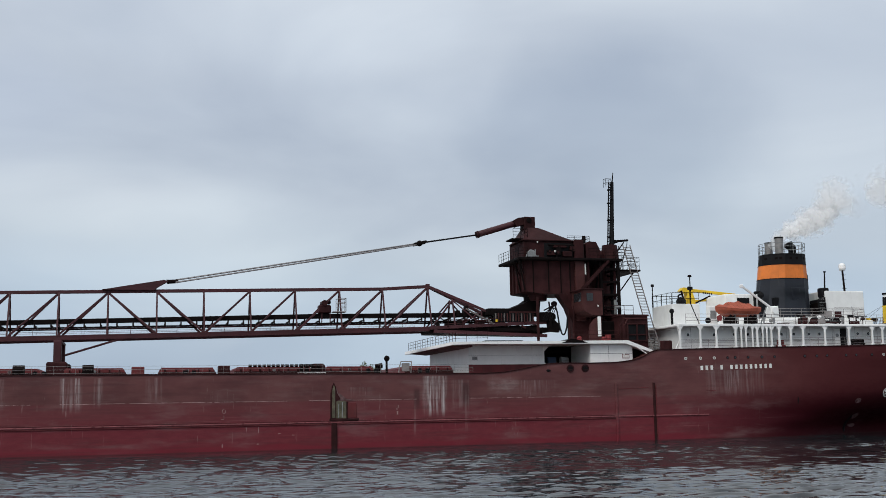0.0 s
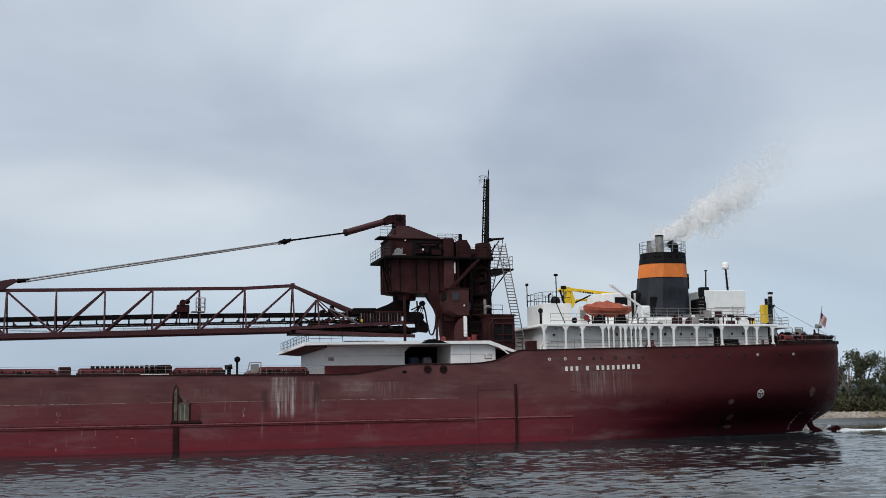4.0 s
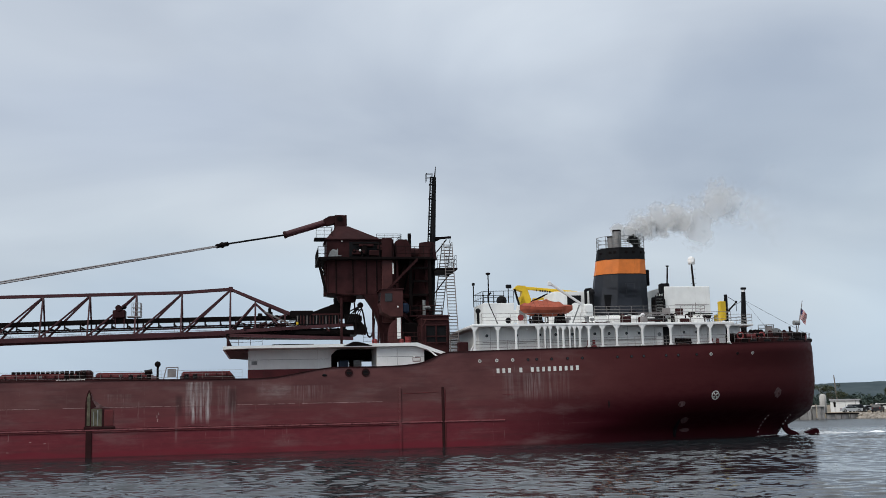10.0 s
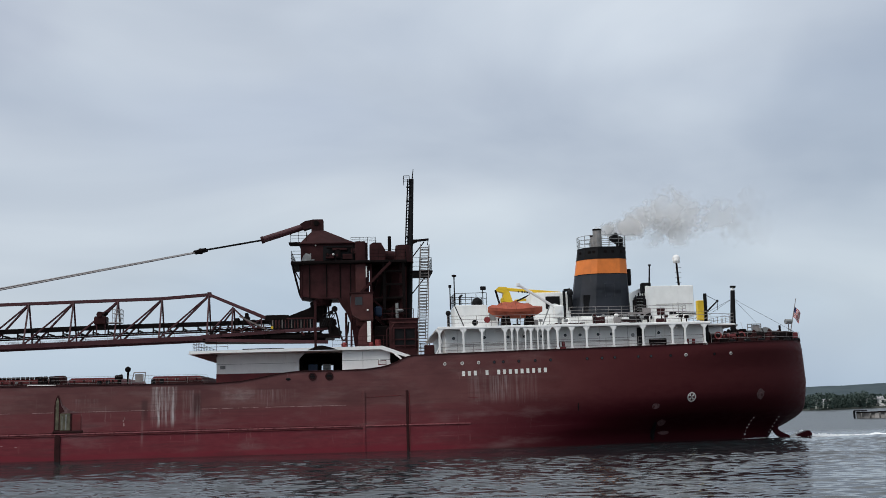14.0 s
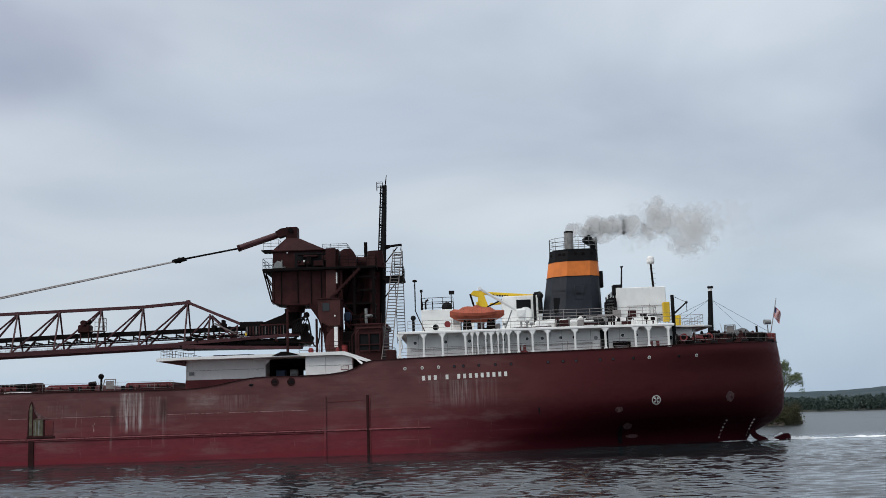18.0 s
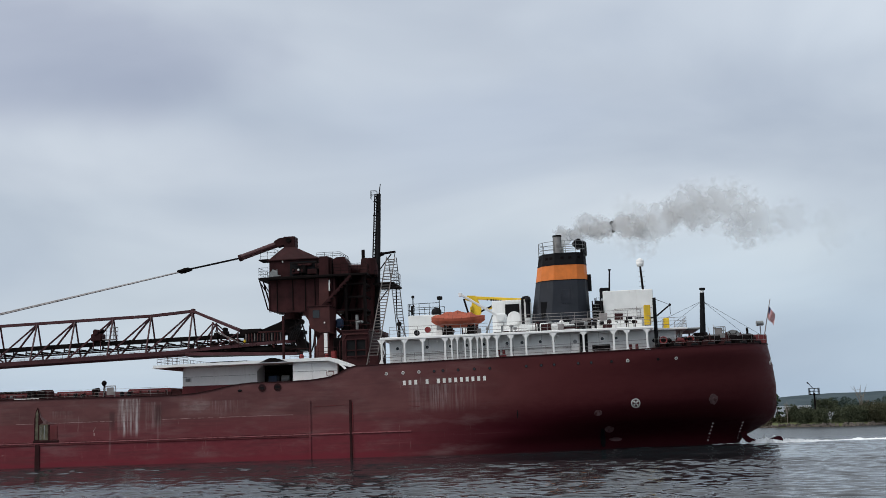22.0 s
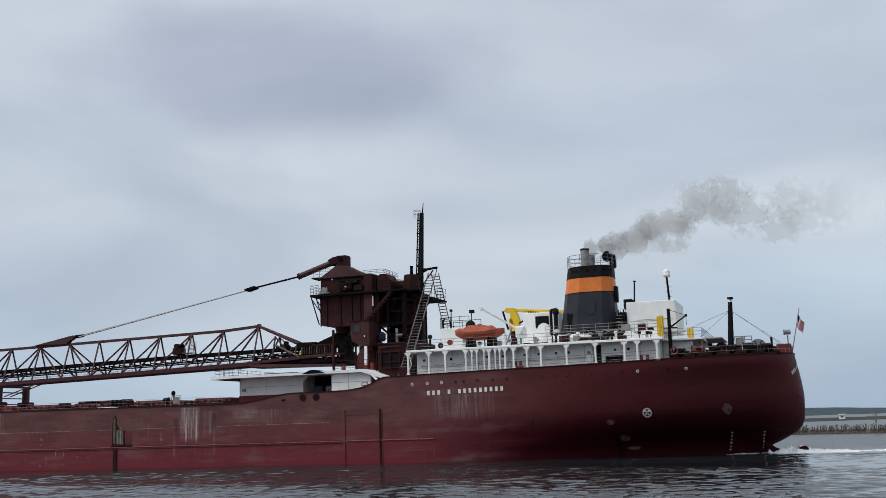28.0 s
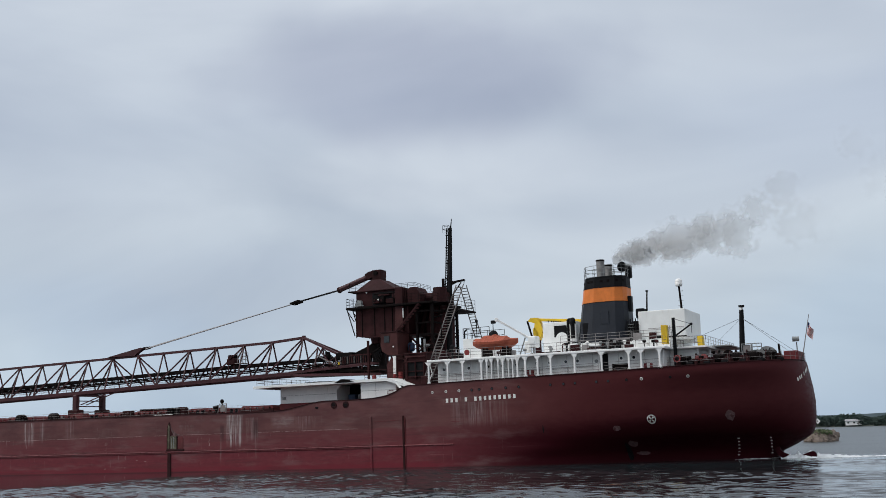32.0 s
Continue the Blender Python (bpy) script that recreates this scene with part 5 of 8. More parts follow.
part("sheave", Geo().tube((-7.25, 9.0, 14.95), (-7.25, 9.3, 14.95), 0.32, n=12), M_DARK, slew)
part("gland", Geo().loft([[(x, 9.2 + k, z) for x, z in ((-8.9, 13.0), (-7.4, 13.05), (-7.05, 13.35), (-7.1, 13.8), (-7.6, 14.05), (-8.9, 14.0))] for k in (0, 0.7)]), M_DARK, slew, "dark rounded cable gland")
for k in range(5):
    part("hose_loop", Geo().tube((-8.7 + 0.25 * k, 9.0, 13.1), (-8.3 + 0.3 * k, 8.9, 14.0 + 0.16 * k), 0.05, n=6).tube((-8.3 + 0.3 * k, 8.9, 14.0 + 0.16 * k), (-7.4, 9.0, 14.8 - 0.12 * k), 0.05, n=6), M_BLACK, slew)
part("hook_block", Geo().prism([(-7.9, 11.9), (-6.7, 11.8), (-6.5, 12.5), (-7.2, 13.2), (-8.0, 13.1)], 9.2, 9.8), M_DARK, slew)
part("yellow_guard", Geo().box(-14.05, 9.3, 12.95, -13.83, 9.5, 13.25, 0.04), M_YELLOW, slew, "small yellow guard plate")
part("heel_plate", Geo().prism([(-21.4, 11.75), (-21.3, 12.35), (-14.0, 12.55), (-8.8, 12.6), (-8.2, 12.1), (-8.4, 11.55), (-14.5, 11.65)], 10.2, 13.9), M_DARK, slew)
part("heel_rail", Geo().rail([(-19.5, 9.3, 12.25), (-13.0, 9.3, 12.4)], 0.95, 1.6, 0.025, 2), M_BROWN, slew)
part("roof_hatch", Geo().box(-16.6, 5.2, 10.4, -12.4, 6.6, 10.68, 0.05), M_BLACK, hroof, "low black hatch on the house roof")
for x, w, z, h in ((-19.6, 0.8, 12.45, 0.4), (-18.2, 0.5, 12.5, 0.6), (-16.9, 0.9, 12.45, 0.35), (-15.6, 0.5, 12.5, 0.55), (-20.6, 0.35, 12.3, 0.7)):
    part("roller_box", Geo().box(x, 9.9, z, x + w, 10.6, z + h, 0.06).tube((x - 0.2, 9.8, z + 0.1), (x + w + 0.2, 9.8, z + 0.16), 0.05, n=6), M_DARK, slew)
drape = [(-7.18, 9.0, 14.77), (-6.95, 9.0, 14.0), (-6.72, 9.0, 12.45), (-6.48, 9.0, 11.65), (-6.28, 9.0, 11.5), (-6.08, 9.0, 11.7), (-5.86, 9.0, 12.44), (-5.75, 9.0, 13.52)]
loop = Geo()
for p, q in zip(drape, drape[1:]):
    loop.tube(p, q, 0.09, n=7)
part("cable_loop", loop, M_BLACK, slew, "black cable hanging in a loop")
part("pale_strut", Geo().beam((-17.4, 9.5, 14.4), (-14.2, 9.5, 12.75), 0.16, 0.16), M_LADDER, slew, "pale worn strut")
part("drain_pipe", Geo().tube((-6.0, 7.9, 10.4), (-6.0, 7.9, 14.4), 0.13, n=8).tube((-5.5, 7.9, 10.4), (-5.4, 7.9, 15.4), 0.1, n=8), M_BROWN, slew)
part("hose_loop", Geo().tube((-7.7, 9.0, 12.5), (-7.9, 9.0, 15.2), 0.09, n=6).tube((-7.2, 8.8, 14.9), (-8.6, 8.8, 14.2), 0.08, n=6).tube((-7.4, 8.9, 13.0), (-8.6, 9.0, 13.9), 0.07, n=6), M_DARK, slew)
part("blue_cover", Geo().box(-3.0, 7.4, 13.9, -2.2, 8.2, 15.0, 0.2), M_BLUE, tower, "dark blue covered machine")
part("white_pipe", Geo().tube((-0.6, 7.5, 13.7), (-0.6, 7.5, 15.3), 0.16, n=8).ball((-0.3, 7.5, 14.5), 0.3, squash=(1.4, 1, 0.7)), M_GREY, tower)
part("landing", Geo().box(-2.3, 6.4, 13.45, 1.2, 8.4, 13.6, 0.03).rail([(-2.2, 6.5, 13.6), (1.1, 6.5, 13.6)], 1.0, 1.0, 0.03, 2), M_BROWN, tower)
for i in range(9):
    part("stair_tread", Geo().box(-4.4 + i * 0.36, 7.35, 16.5 + i * 0.36, -4.0 + i * 0.36, 8.05, 16.55 + i * 0.36, 0.01), M_DARK, tower)
part("lower_frame", Geo().rail([(-1.0, 4.6, 9.6), (2.6, 4.6, 9.6)], 1.2, 0.9, 0.04, 3), M_BROWN, tower)
for x, r in ((-6.2, 0.3), (-3.4, 0.25)):
    part("red_valve", Geo().ball((x, 4.65, 10.8), r).tube((x, 4.65, 10.3), (x, 4.65, 10.7), 0.1, n=8), M_RED, tower)
rnd = random.Random(5)
for i in range(60):
    x, z = rnd.uniform(-19, -8.6), rnd.uniform(12.1, 13.4)
    q = (x + rnd.uniform(-1.6, 1.6), rnd.uniform(9.4, 13.5), z + rnd.uniform(-0.35, 0.35))
    part("pipe_run", Geo().tube((x, rnd.uniform(9.2, 13.5), z), q, rnd.uniform(0.05, 0.12), n=6), M_DARK if i % 3 else M_BROWN, slew)

# ---- mast with its ladders ----
mast = part("mast", Geo().tube((0.74, 11.7, 12.5), (1.5, 11.75, 29.6), 0.40, 0.19, 14), M_BLACK, ship, "tall raked black mast with ladder")
part("mast_ladder", Geo().ladder((0.22, 11.6, 13.5), (1.16, 11.6, 29.6), 0.26, (1, 0, 0), 0.32, 0.05), M_BLACK, mast)
part("mast_tip", Geo().tube((1.5, 11.75, 29.5), (1.66, 11.78, 30.8), 0.09, 0.04, 6), M_BLACK, mast)
part("mast_cage", Geo().rail([(0.55, 11.4, 29.0), (1.2, 11.4, 29.0), (1.2, 12.1, 29.0), (0.55, 12.1, 29.0), (0.55, 11.4, 29.0)], 0.95, 0.7, 0.025, 2), M_BLACK, mast)
part("mast_lamp", Geo().ball((1.3, 11.5, 27.6), 0.14, 8, 5), M_BLACK, mast)
for z in (15.0, 17.0, 19.0, 21.0, 23.0, 25.0, 27.0, 28.6):
    x = 0.74 + (z - 12.5) * 0.0444
    part("mast_bracket", Geo().box(x - 0.62, 11.5, z, x, 11.8, z + 0.16, 0.03), M_BLACK, mast)
part("crossarm", Geo().beam((1.1, 11.75, 22.55), (3.2, 11.75, 22.75), 0.4, 0.22).beam((1.2, 11.75, 20.6), (2.7, 11.75, 22.5), 0.12, 0.12).prism([(1.0, 22.1), (1.9, 22.45), (1.9, 22.75), (1.0, 22.75)], 11.6, 11.9).tube((3.15, 11.75, 22.7), (3.05, 11.75, 22.1), 0.04), M_DARK, mast)
part("mast_brace", Geo().beam((-1.4, 11.6, 20.2), (0.95, 11.6, 22.3), 0.12, 0.12), M_DARK, mast)
plat = part("platform", Geo().box(1.0, 9.0, 18.75, 3.4, 14.6, 18.95, 0.03), M_DARK, mast, "dark grated mast platform")
part("platform_rail", Geo().rail([(1.2, 9.1, 18.95), (3.3, 9.1, 18.95), (3.3, 14.5, 18.95)], 1.4, 1.0), M_DARK, plat)
part("stay", Geo().beam((0.9, 10.0, 16.2), (3.0, 10.0, 18.8), 0.12, 0.12), M_DARK, plat)
near_l = part("access_ladder", Geo().ladder((1.8, 2.6, 9.5), (2.75, 11.2, 22.1), 0.95, (1, 0.1, 0), 0.42, 0.05), M_LADDER, ship, "long pale inclined access ladder")
far_l = part("access_ladder", Geo().ladder((2.5, 19.6, 12.2), (2.75, 12.2, 22.1), 0.95, (1, -0.1, 0), 0.42, 0.05), M_LADDER, ship, "long pale inclined access ladder")

# ---- poop house with its promenade ----
poop = part("poop_house", Geo().box(4.0, 1.25, 9.3, 30.4, 21.6, 11.9, 0.05), M_WHITE, ship, "long white deckhouse behind a row of posts")
bdeck = part("boat_deck", Geo().box(3.2, 0.05, 11.86, 30.9, 22.8, 12.12, 0.04), M_POST, ship, "white edged boat deck")
cant = M_POST
for x in (3.37, 5.76, 7.64, 9.95, 10.63, 11.19, 11.99, 12.55, 13.23, 13.73, 14.29, 15.23, 16.67, 18.19, 20.93, 23.96, 26.96, 28.28, 30.26):
    z0 = sheer(x) - 0.05
    wide = x not in (10.63, 11.19, 11.99, 13.23, 13.73)
    w = 0.10 if wide else 0.06
    p = part("promenade_post", Geo().box(x - w, 0.08, z0, x + w, 0.26, 11.9, 0.02), M_POST, ship, "white promenade post with flared head")
    h = 0.42 if wide else 0.28
    part("head", Geo().prism([(x - w, 11.45), (x + w, 11.45), (x + h, 11.88), (x - h, 11.88)], 0.09, 0.25), M_POST, p)
    if wide:
        part("foot", Geo().prism([(x - 0.26, z0), (x + 0.26, z0), (x + w, z0 + 0.32), (x - w, z0 + 0.32)], 0.06, 0.28), M_POST, p)
part("promenade_rail", Geo().rail([(3.4, 0.3, 9.4), (30.2, 0.3, 9.78)], 1.02, 3.4, 0.022, 3), M_RAIL, ship)
for x in (4.85, 7.96, 10.36, 12.04, 13.79, 16.19, 17.72, 19.58, 20.93, 25.83, 27.22):
    z = 11.0 + 0.006 * (x - 4)
    pw = part("porthole", Geo().tube((x, 1.20, z), (x, 1.28, z), 0.22, 0.23, 14), M_POST, poop, "round brass-rimmed porthole")
    part("pane", Geo().tube((x, 1.185, z), (x, 1.20, z), 0.165, 0.165, 14), M_GLASS, pw)
dr = part("doorway", Geo().box(23.58, 1.2, 9.68, 24.38, 1.3, 11.72, 0.02), M_BLACK, poop, "open dark doorway")
part("door", Geo().box(22.75, 1.1, 9.72, 23.5, 1.16, 11.7, 0.03), M_WHITE, poop, "white steel door hooked open")
part("door_ring", Geo().tube((23.1, 1.06, 10.95), (23.1, 1.1, 10.95), 0.2, 0.2, 12), M_GREY, poop)
part("bench", Geo().box(24.8, 0.95, 10.0, 26.6, 1.25, 10.08, 0.02).box(24.8, 1.18, 10.0, 26.6, 1.24, 10.55, 0.02).box(24.9, 1.0, 9.65, 25.0, 1.2, 10.0, 0.02).box(26.4, 1.0, 9.65, 26.5, 1.2, 10.0, 0.02), M_DARK, ship, "dark slatted deck bench")
for i in range(9):
    x = 5.2 + i * 2.9
    part("wall_seam", Geo().box(x, 1.235, 9.6, x + 0.03, 1.255, 11.85, 0.005), M_GREY, poop)
part("wall_pipe", Geo().tube((4.4, 1.15, 10.35), (23.3, 1.15, 10.5), 0.03, n=6), M_RAIL, poop)
for x in (21.4, 27.6, 9.0):
    part("lamp", Geo().ball((x, 1.1, 11.6), 0.1, 8, 5), M_POST, poop)
for x, w in ((15.6, 0.75), (28.9, 0.9)):
    bl = part("bitt_base", Geo().box(x - w * 0.7, 0.35, 9.55, x + w * 0.7, 0.85, 9.85, 0.05), M_HATCH, ship, "red base of twin mooring bitts")
    for d in (-0.3, 0.3):
        part("bitt", Geo().tube((x + d * w * 1.2, 0.6, 9.8), (x + d * w * 1.2, 0.6, 10.4), 0.17, 0.15, 10), M_HATCH, bl)
part("gate_box", Geo().box(1.9, 1.1, 9.4, 2.9, 2.0, 10.4, 0.05), M_BROWN, ship)
part("davit_pipe", Geo().tube((3.0, 0.6, 9.4), (3.6, 0.6, 10.6), 0.06).tube((3.6, 0.6, 10.6), (3.3, 0.6, 11.8), 0.06), M_POST, ship)

# boat deck: rails and houses
part("boat_rail", Geo().rail([(4.2, 0.3, 12.12), (30.7, 0.3, 12.12), (30.7, 10, 12.12)], 1.05, 1.5, 0.022, 3), M_RAIL, bdeck)
wb = part("winch_house", Geo().box(5.4, 5.6, 12.1, 8.8, 10.6, 14.75, 0.05), M_WHITE, ship, "white boat-deck house with a railed top")
part("rail", Geo().rail([(5.4, 5.7, 14.7), (5.4, 10.5, 14.75), (8.8, 10.5, 14.75)], 1.3, 1.2, 0.03, 2).rail([(5.5, 5.7, 14.7), (8.8, 5.7, 14.75)], 1.3, 1.2, 0.03, 2), M_DARK, wb)
part("side_pipe", Geo().tube((4.6, 4.2, 12.1), (4.6, 4.2, 13.7), 0.14, n=8).ball((4.6, 4.2, 13.8), 0.28), M_BLACK, wb)
part("vent_ball", Geo().ball((8.1, 8.6, 15.25), 0.58, 12, 8), M_BLACK, wb, "round black ventilator")
part("goose_vent", Geo().tube((5.9, 5.0, 14.75), (5.9, 5.0, 15.6), 0.1).tube((5.9, 5.0, 15.6), (6.2, 5.0, 15.75), 0.1), M_BLACK, wb)
part("lamp_post", Geo().tube((5.3, 10.1, 14.7), (5.3, 10.1, 17.2), 0.06).box(5.15, 9.95, 17.1, 5.45, 10.25, 17.4, 0.04), M_BLACK, ship, "thin lamp post with a black head")
part("lamp_post", Geo().tube((8.6, 7.4, 14.7), (8.6, 7.4, 16.6), 0.05).box(8.35, 7.25, 16.5, 8.95, 7.55, 16.9, 0.06), M_BLACK, ship)
for x, y, r in ((9.4, 4.4, 0.14),):
    part("vent_stack", Geo().tube((x, y, 12.1), (x, y, 13.6), r, r, 10).ball((x, y, 13.7), r * 1.5, squash=(1, 1, 0.7)), M_DARK, ship)
# service crane
part("crane_pedestal", Geo().tube((11.8, 14.05, 12.1), (11.8, 14.05, 14.7), 0.42, 0.38, 12), M_BROWN, ship, "brown crane pedestal")
crane = part("deck_crane", Geo().prism([(11.4, 14.7), (12.1, 14.7), (12.15, 15.0), (11.8, 16.2), (11.35, 16.2)], 13.6, 14.5), M_YELLOW, ship, "yellow hydraulic service crane at rest")
part("crane_knuckle", Geo().prism([(10.7, 17.1), (11.1, 17.5), (12.0, 17.45), (12.3, 16.9), (12.7, 15.7), (12.3, 15.0), (11.4, 15.4), (11.6, 16.8)], 13.6, 14.5), M_YELLOW, crane)
part("jib", Geo().beam((11.4, 14.0, 17.28), (18.2, 14.0, 16.66), 0.4, 0.34, 0.05), M_YELLOW, crane)
part("jib_inner", Geo().beam((12.9, 14.0, 15.9), (17.3, 14.0, 16.25), 0.36, 0.26, 0.05), M_YELLOW, crane)
part("jib_ram", Geo().tube((12.6, 13.6, 15.6), (14.6, 13.6, 16.5), 0.09), M_DARK, crane)
part("crane_hose", Geo().tube((10.7, 13.5, 17.1), (11.3, 13.5, 14.9), 0.12, n=6), M_DARK, crane)
jm = part("jib_marks", Geo().box(13.3, 13.765, 16.82, 13.4, 13.775, 17.02, 0.003), M_BLACK, crane, "dark maker's bars on the jib")
for i in range(5):
    part("bar", Geo().box(13.7 + i * 0.28, 13.76, 16.78 - i * 0.033, 13.88 + i * 0.28, 13.775, 16.98 - i * 0.033, 0.003), M_BLACK, jm)
part("crane_cab", Geo().box(10.4, 12.9, 13.2, 11.0, 13.6, 14.6, 0.08), M_WHITE, crane)
# lifeboat under its cover
BOAT_Y = 1.5
rings = []
for i in range(13):
    s = i / 12
    x = 8.45 + 5.55 * s
    w = 1.1 * (1 - abs(2 * s - 1) ** 3.4) + 0.06
    keel = 12.95 + 0.65 * abs(2 * s - 1) ** 3.5
    gun = 13.75 + 0.30 * (2 * s - 1) ** 2
    ridge = 14.02 + 0.62 * (1 - abs(2 * s - 0.9) ** 1.5) + 0.10 * math.sin(i * 2.3)
    rings.append([(x, BOAT_Y - w * 0.35, keel), (x, BOAT_Y - w, gun - 0.25), (x, BOAT_Y - w * 1.04, gun), (x, BOAT_Y - w * 0.5, (gun + ridge) / 2 + 0.03 * math.sin(i * 3)), (x, BOAT_Y, max(ridge, gun + 0.03)),
                  (x, BOAT_Y + w * 0.5, (gun + ridge) / 2), (x, BOAT_Y + w * 1.04, gun), (x, BOAT_Y + w, gun - 0.25), (x, BOAT_Y + w * 0.35, keel)])
lifeboat = part("lifeboat", Geo().loft([r[:3] + r[6:] for r in rings]), M_COVER, ship, "orange lifeboat under a tied cover")
part("boat_cover", Geo().loft([[Vector(p) + Vector((0, 0, 0.02)) for p in r[2:7]] for r in rings], close=False, caps=False), M_COVER, lifeboat, "faded orange canvas cover", smooth=False)
for i in range(2, 11):
    r = rings[i]
    part("lashing", Geo().tube(r[2], r[3], 0.02, n=5).tube(r[3], r[4], 0.02, n=5), M_BLACK, lifeboat)
for x in (10.2, 12.6):
    part("boat_chock", Geo().prism([(x - 0.5, 12.1), (x + 0.5, 12.1), (x + 0.35, 13.2), (x, 13.0), (x - 0.35, 13.2)], 0.9, 2.1), M_DARK, ship, "dark lifeboat chock")
dav = part("boat_davit", Geo().beam((11.55, 1.2, 16.35), (15.4, 1.6, 13.95), 0.16, 0.24, 0.03), M_POST, ship, "white sloping lifeboat davit")
part("davit_winch", Geo().box(15.2, 1.4, 12.9, 16.2, 2.6, 14.2, 0.12).tube((15.6, 1.2, 13.7), (15.6, 2.8, 13.7), 0.36, n=12), M_WHITE, dav, "grey-white davit winch")
part("davit_head", Geo().box(11.4, 1.1, 16.1, 11.75, 1.35, 16.5, 0.04), M_POST, dav)
part("davit_leg", Geo().beam((15.7, 1.8, 12.1), (15.7, 1.8, 13.9), 0.2, 0.2).beam((14.0, 1.8, 12.1), (14.8, 1.7, 14.1), 0.12, 0.12), M_GREY, dav)
cas = part("engine_casing", Geo().box(14.2, 9.2, 12.1, 18.4, 14, 16.3, 0.06), M_WHITE, ship, "white casing with a large dark opening")
part("casing_opening", Geo().box(15.65, 9.1, 14.5, 17.2, 9.25, 15.85, 0.03), M_BLACK, cas)
part("casing_vent", Geo().tube((18.2, 8.4, 14.2), (18.2, 8.4, 16.0), 0.25, 0.25, 10).ball((18.2, 8.2, 16.1), 0.36), M_BLACK, cas)
rnd = random.Random(8)
for i in range(26):
    x = rnd.uniform(14.5, 29)
    y = rnd.uniform(1.4, 6.0)
    if i % 3 == 0:
        part("deck_pipe", Geo().tube((x, y, 12.55), (min(30, x + rnd.uniform(1, 3)), y, 12.55), rnd.uniform(0.08, 0.2), n=8), rnd.choice((M_POST, M_GREY, M_BLACK)), ship)
    elif i % 3 == 1:
        part("deck_vent", Geo().tube((x, y, 12.1), (x, y, 13.0), 0.12, 0.12, 8).ball((x, y, 13.1), 0.24, squash=(1, 1, 0.7)), rnd.choice((M_POST, M_BLACK, M_GREY)), ship)
    else:
        part("deck_locker", Geo().box(x, y, 12.1, x + rnd.uniform(0.5, 1.3), y + 0.6, 12.1 + rnd.uniform(0.4, 1.0), 0.04), rnd.choice((M_WHITE, M_BROWN, M_BLACK, M_WHITE)), ship)
part("raised_deck", Geo().box(17.5, 5.5, 12.1, 30.2, 17, 13.3, 0.05), M_WHITE, ship, "white raised casing under the funnel")
part("casing_rail", Geo().rail([(17.6, 5.6, 13.3), (30.1, 5.6, 13.3), (30.1, 12, 13.3)], 1.0, 1.4, 0.025, 3), M_RAIL, ship)

for i in range(46):
    x, hi = rnd.uniform(9.5, 30.0), rnd.random() < 0.45 and i % 2
    y = rnd.uniform(5.7, 7.4) if hi else rnd.uniform(1.0, 5.2)
    z = 13.3 if hi and x > 17.6 else 12.12
    if hi and x <= 17.6:
        y -= 3.0
    m = (M_DARK, M_BROWN, M_GREY, M_BLACK, M_BROWN, M_RAIL)[i % 6]
    k = i % 4
    if k == 0:
        part("deck_pipe", Geo().tube((x, y, z), (x, y, z + 0.9), 0.07, n=6).tube((x, y, z + 0.9), (x + 0.25, y, z + 1.0), 0.07, n=6).tube((x + 0.25, y, z + 1.0), (x + 0.3, y, z + 0.8), 0.07, n=6), m, ship)
    elif k == 1:
        part("deck_locker", Geo().box(x, y, z, x + rnd.uniform(0.4, 1.0), y + 0.5, z + rnd.uniform(0.3, 0.9), 0.04), m, ship)
    elif k == 2:
        part("valve_stand", Geo().tube((x, y, z), (x, y, z + 0.7), 0.05, n=6).tube((x - 0.18, y - 0.02, z + 0.7), (x + 0.18, y + 0.02, z + 0.7), 0.16, n=10), m, ship)
    else:
        part("pipe_run", Geo().tube((x, y, z + 0.25), (x + rnd.uniform(0.8, 2.4), y, z + 0.25), 0.07, n=6), m, ship)
for x in (19.2, 20.6, 26.4):
    part("white_tank", Geo().tube((x, 5.0, 12.7), (x + 1.0, 5.0, 12.7), 0.38, n=14).box(x + 0.2, 4.7, 12.1, x + 0.8, 5.3, 12.5, 0.03), M_POST, ship, "small white horizontal tank")
part("black_skid", Geo().box(22.9, 4.6, 12.1, 24.6, 5.4, 13.1, 0.06).tube((23.2, 4.5, 12.8), (24.3, 4.5, 12.8), 0.3, n=12), M_BLACK, ship, "black machinery skid")
part("exhaust_pipe", Geo().tube((22.6, 4.9, 13.0), (26.2, 4.9, 13.0), 0.24, n=12).tube((22.6, 4.9, 13.0), (22.3, 4.9, 12.2), 0.24, n=12), M_BLACK, ship, "long black pipe abreast of the funnel")
part("exhaust_pipe", Geo().tube((18.6, 4.7, 12.95), (22.0, 4.7, 12.95), 0.3, n=12), M_POST, ship, "long white pipe abreast of the funnel")
gp = part("vent_bank", Geo().box(25.1, 7.3, 13.3, 26.3, 8.6, 15.2, 0.05), M_DARK, ship, "dark bank of vent trunks and ladders")
for k in range(4):
    part("trunk_pipe", Geo().tube((25.15 + 0.3 * k, 7.2, 13.3), (25.15 + 0.3 * k, 7.2, 15.6 + 0.25 * (k % 2)), 0.07, n=7), M_BLACK, gp)
for k in range(6):
    part("rung", Geo().beam((25.2, 7.1, 13.6 + 0.32 * k), (25.9, 7.1, 13.6 + 0.32 * k), 0.04, 0.04), M_GREY, gp)
part("goose_pipe", Geo().tube((17.6, 8.6, 13.0), (17.6, 8.6, 16.4), 0.16, n=10).tube((17.6, 8.6, 16.4), (18.3, 8.6, 16.5), 0.16, n=10).tube((18.3, 8.6, 16.5), (18.35, 8.6, 15.9), 0.18, n=10), M_BLACK, ship, "black swan-neck vent pipe")
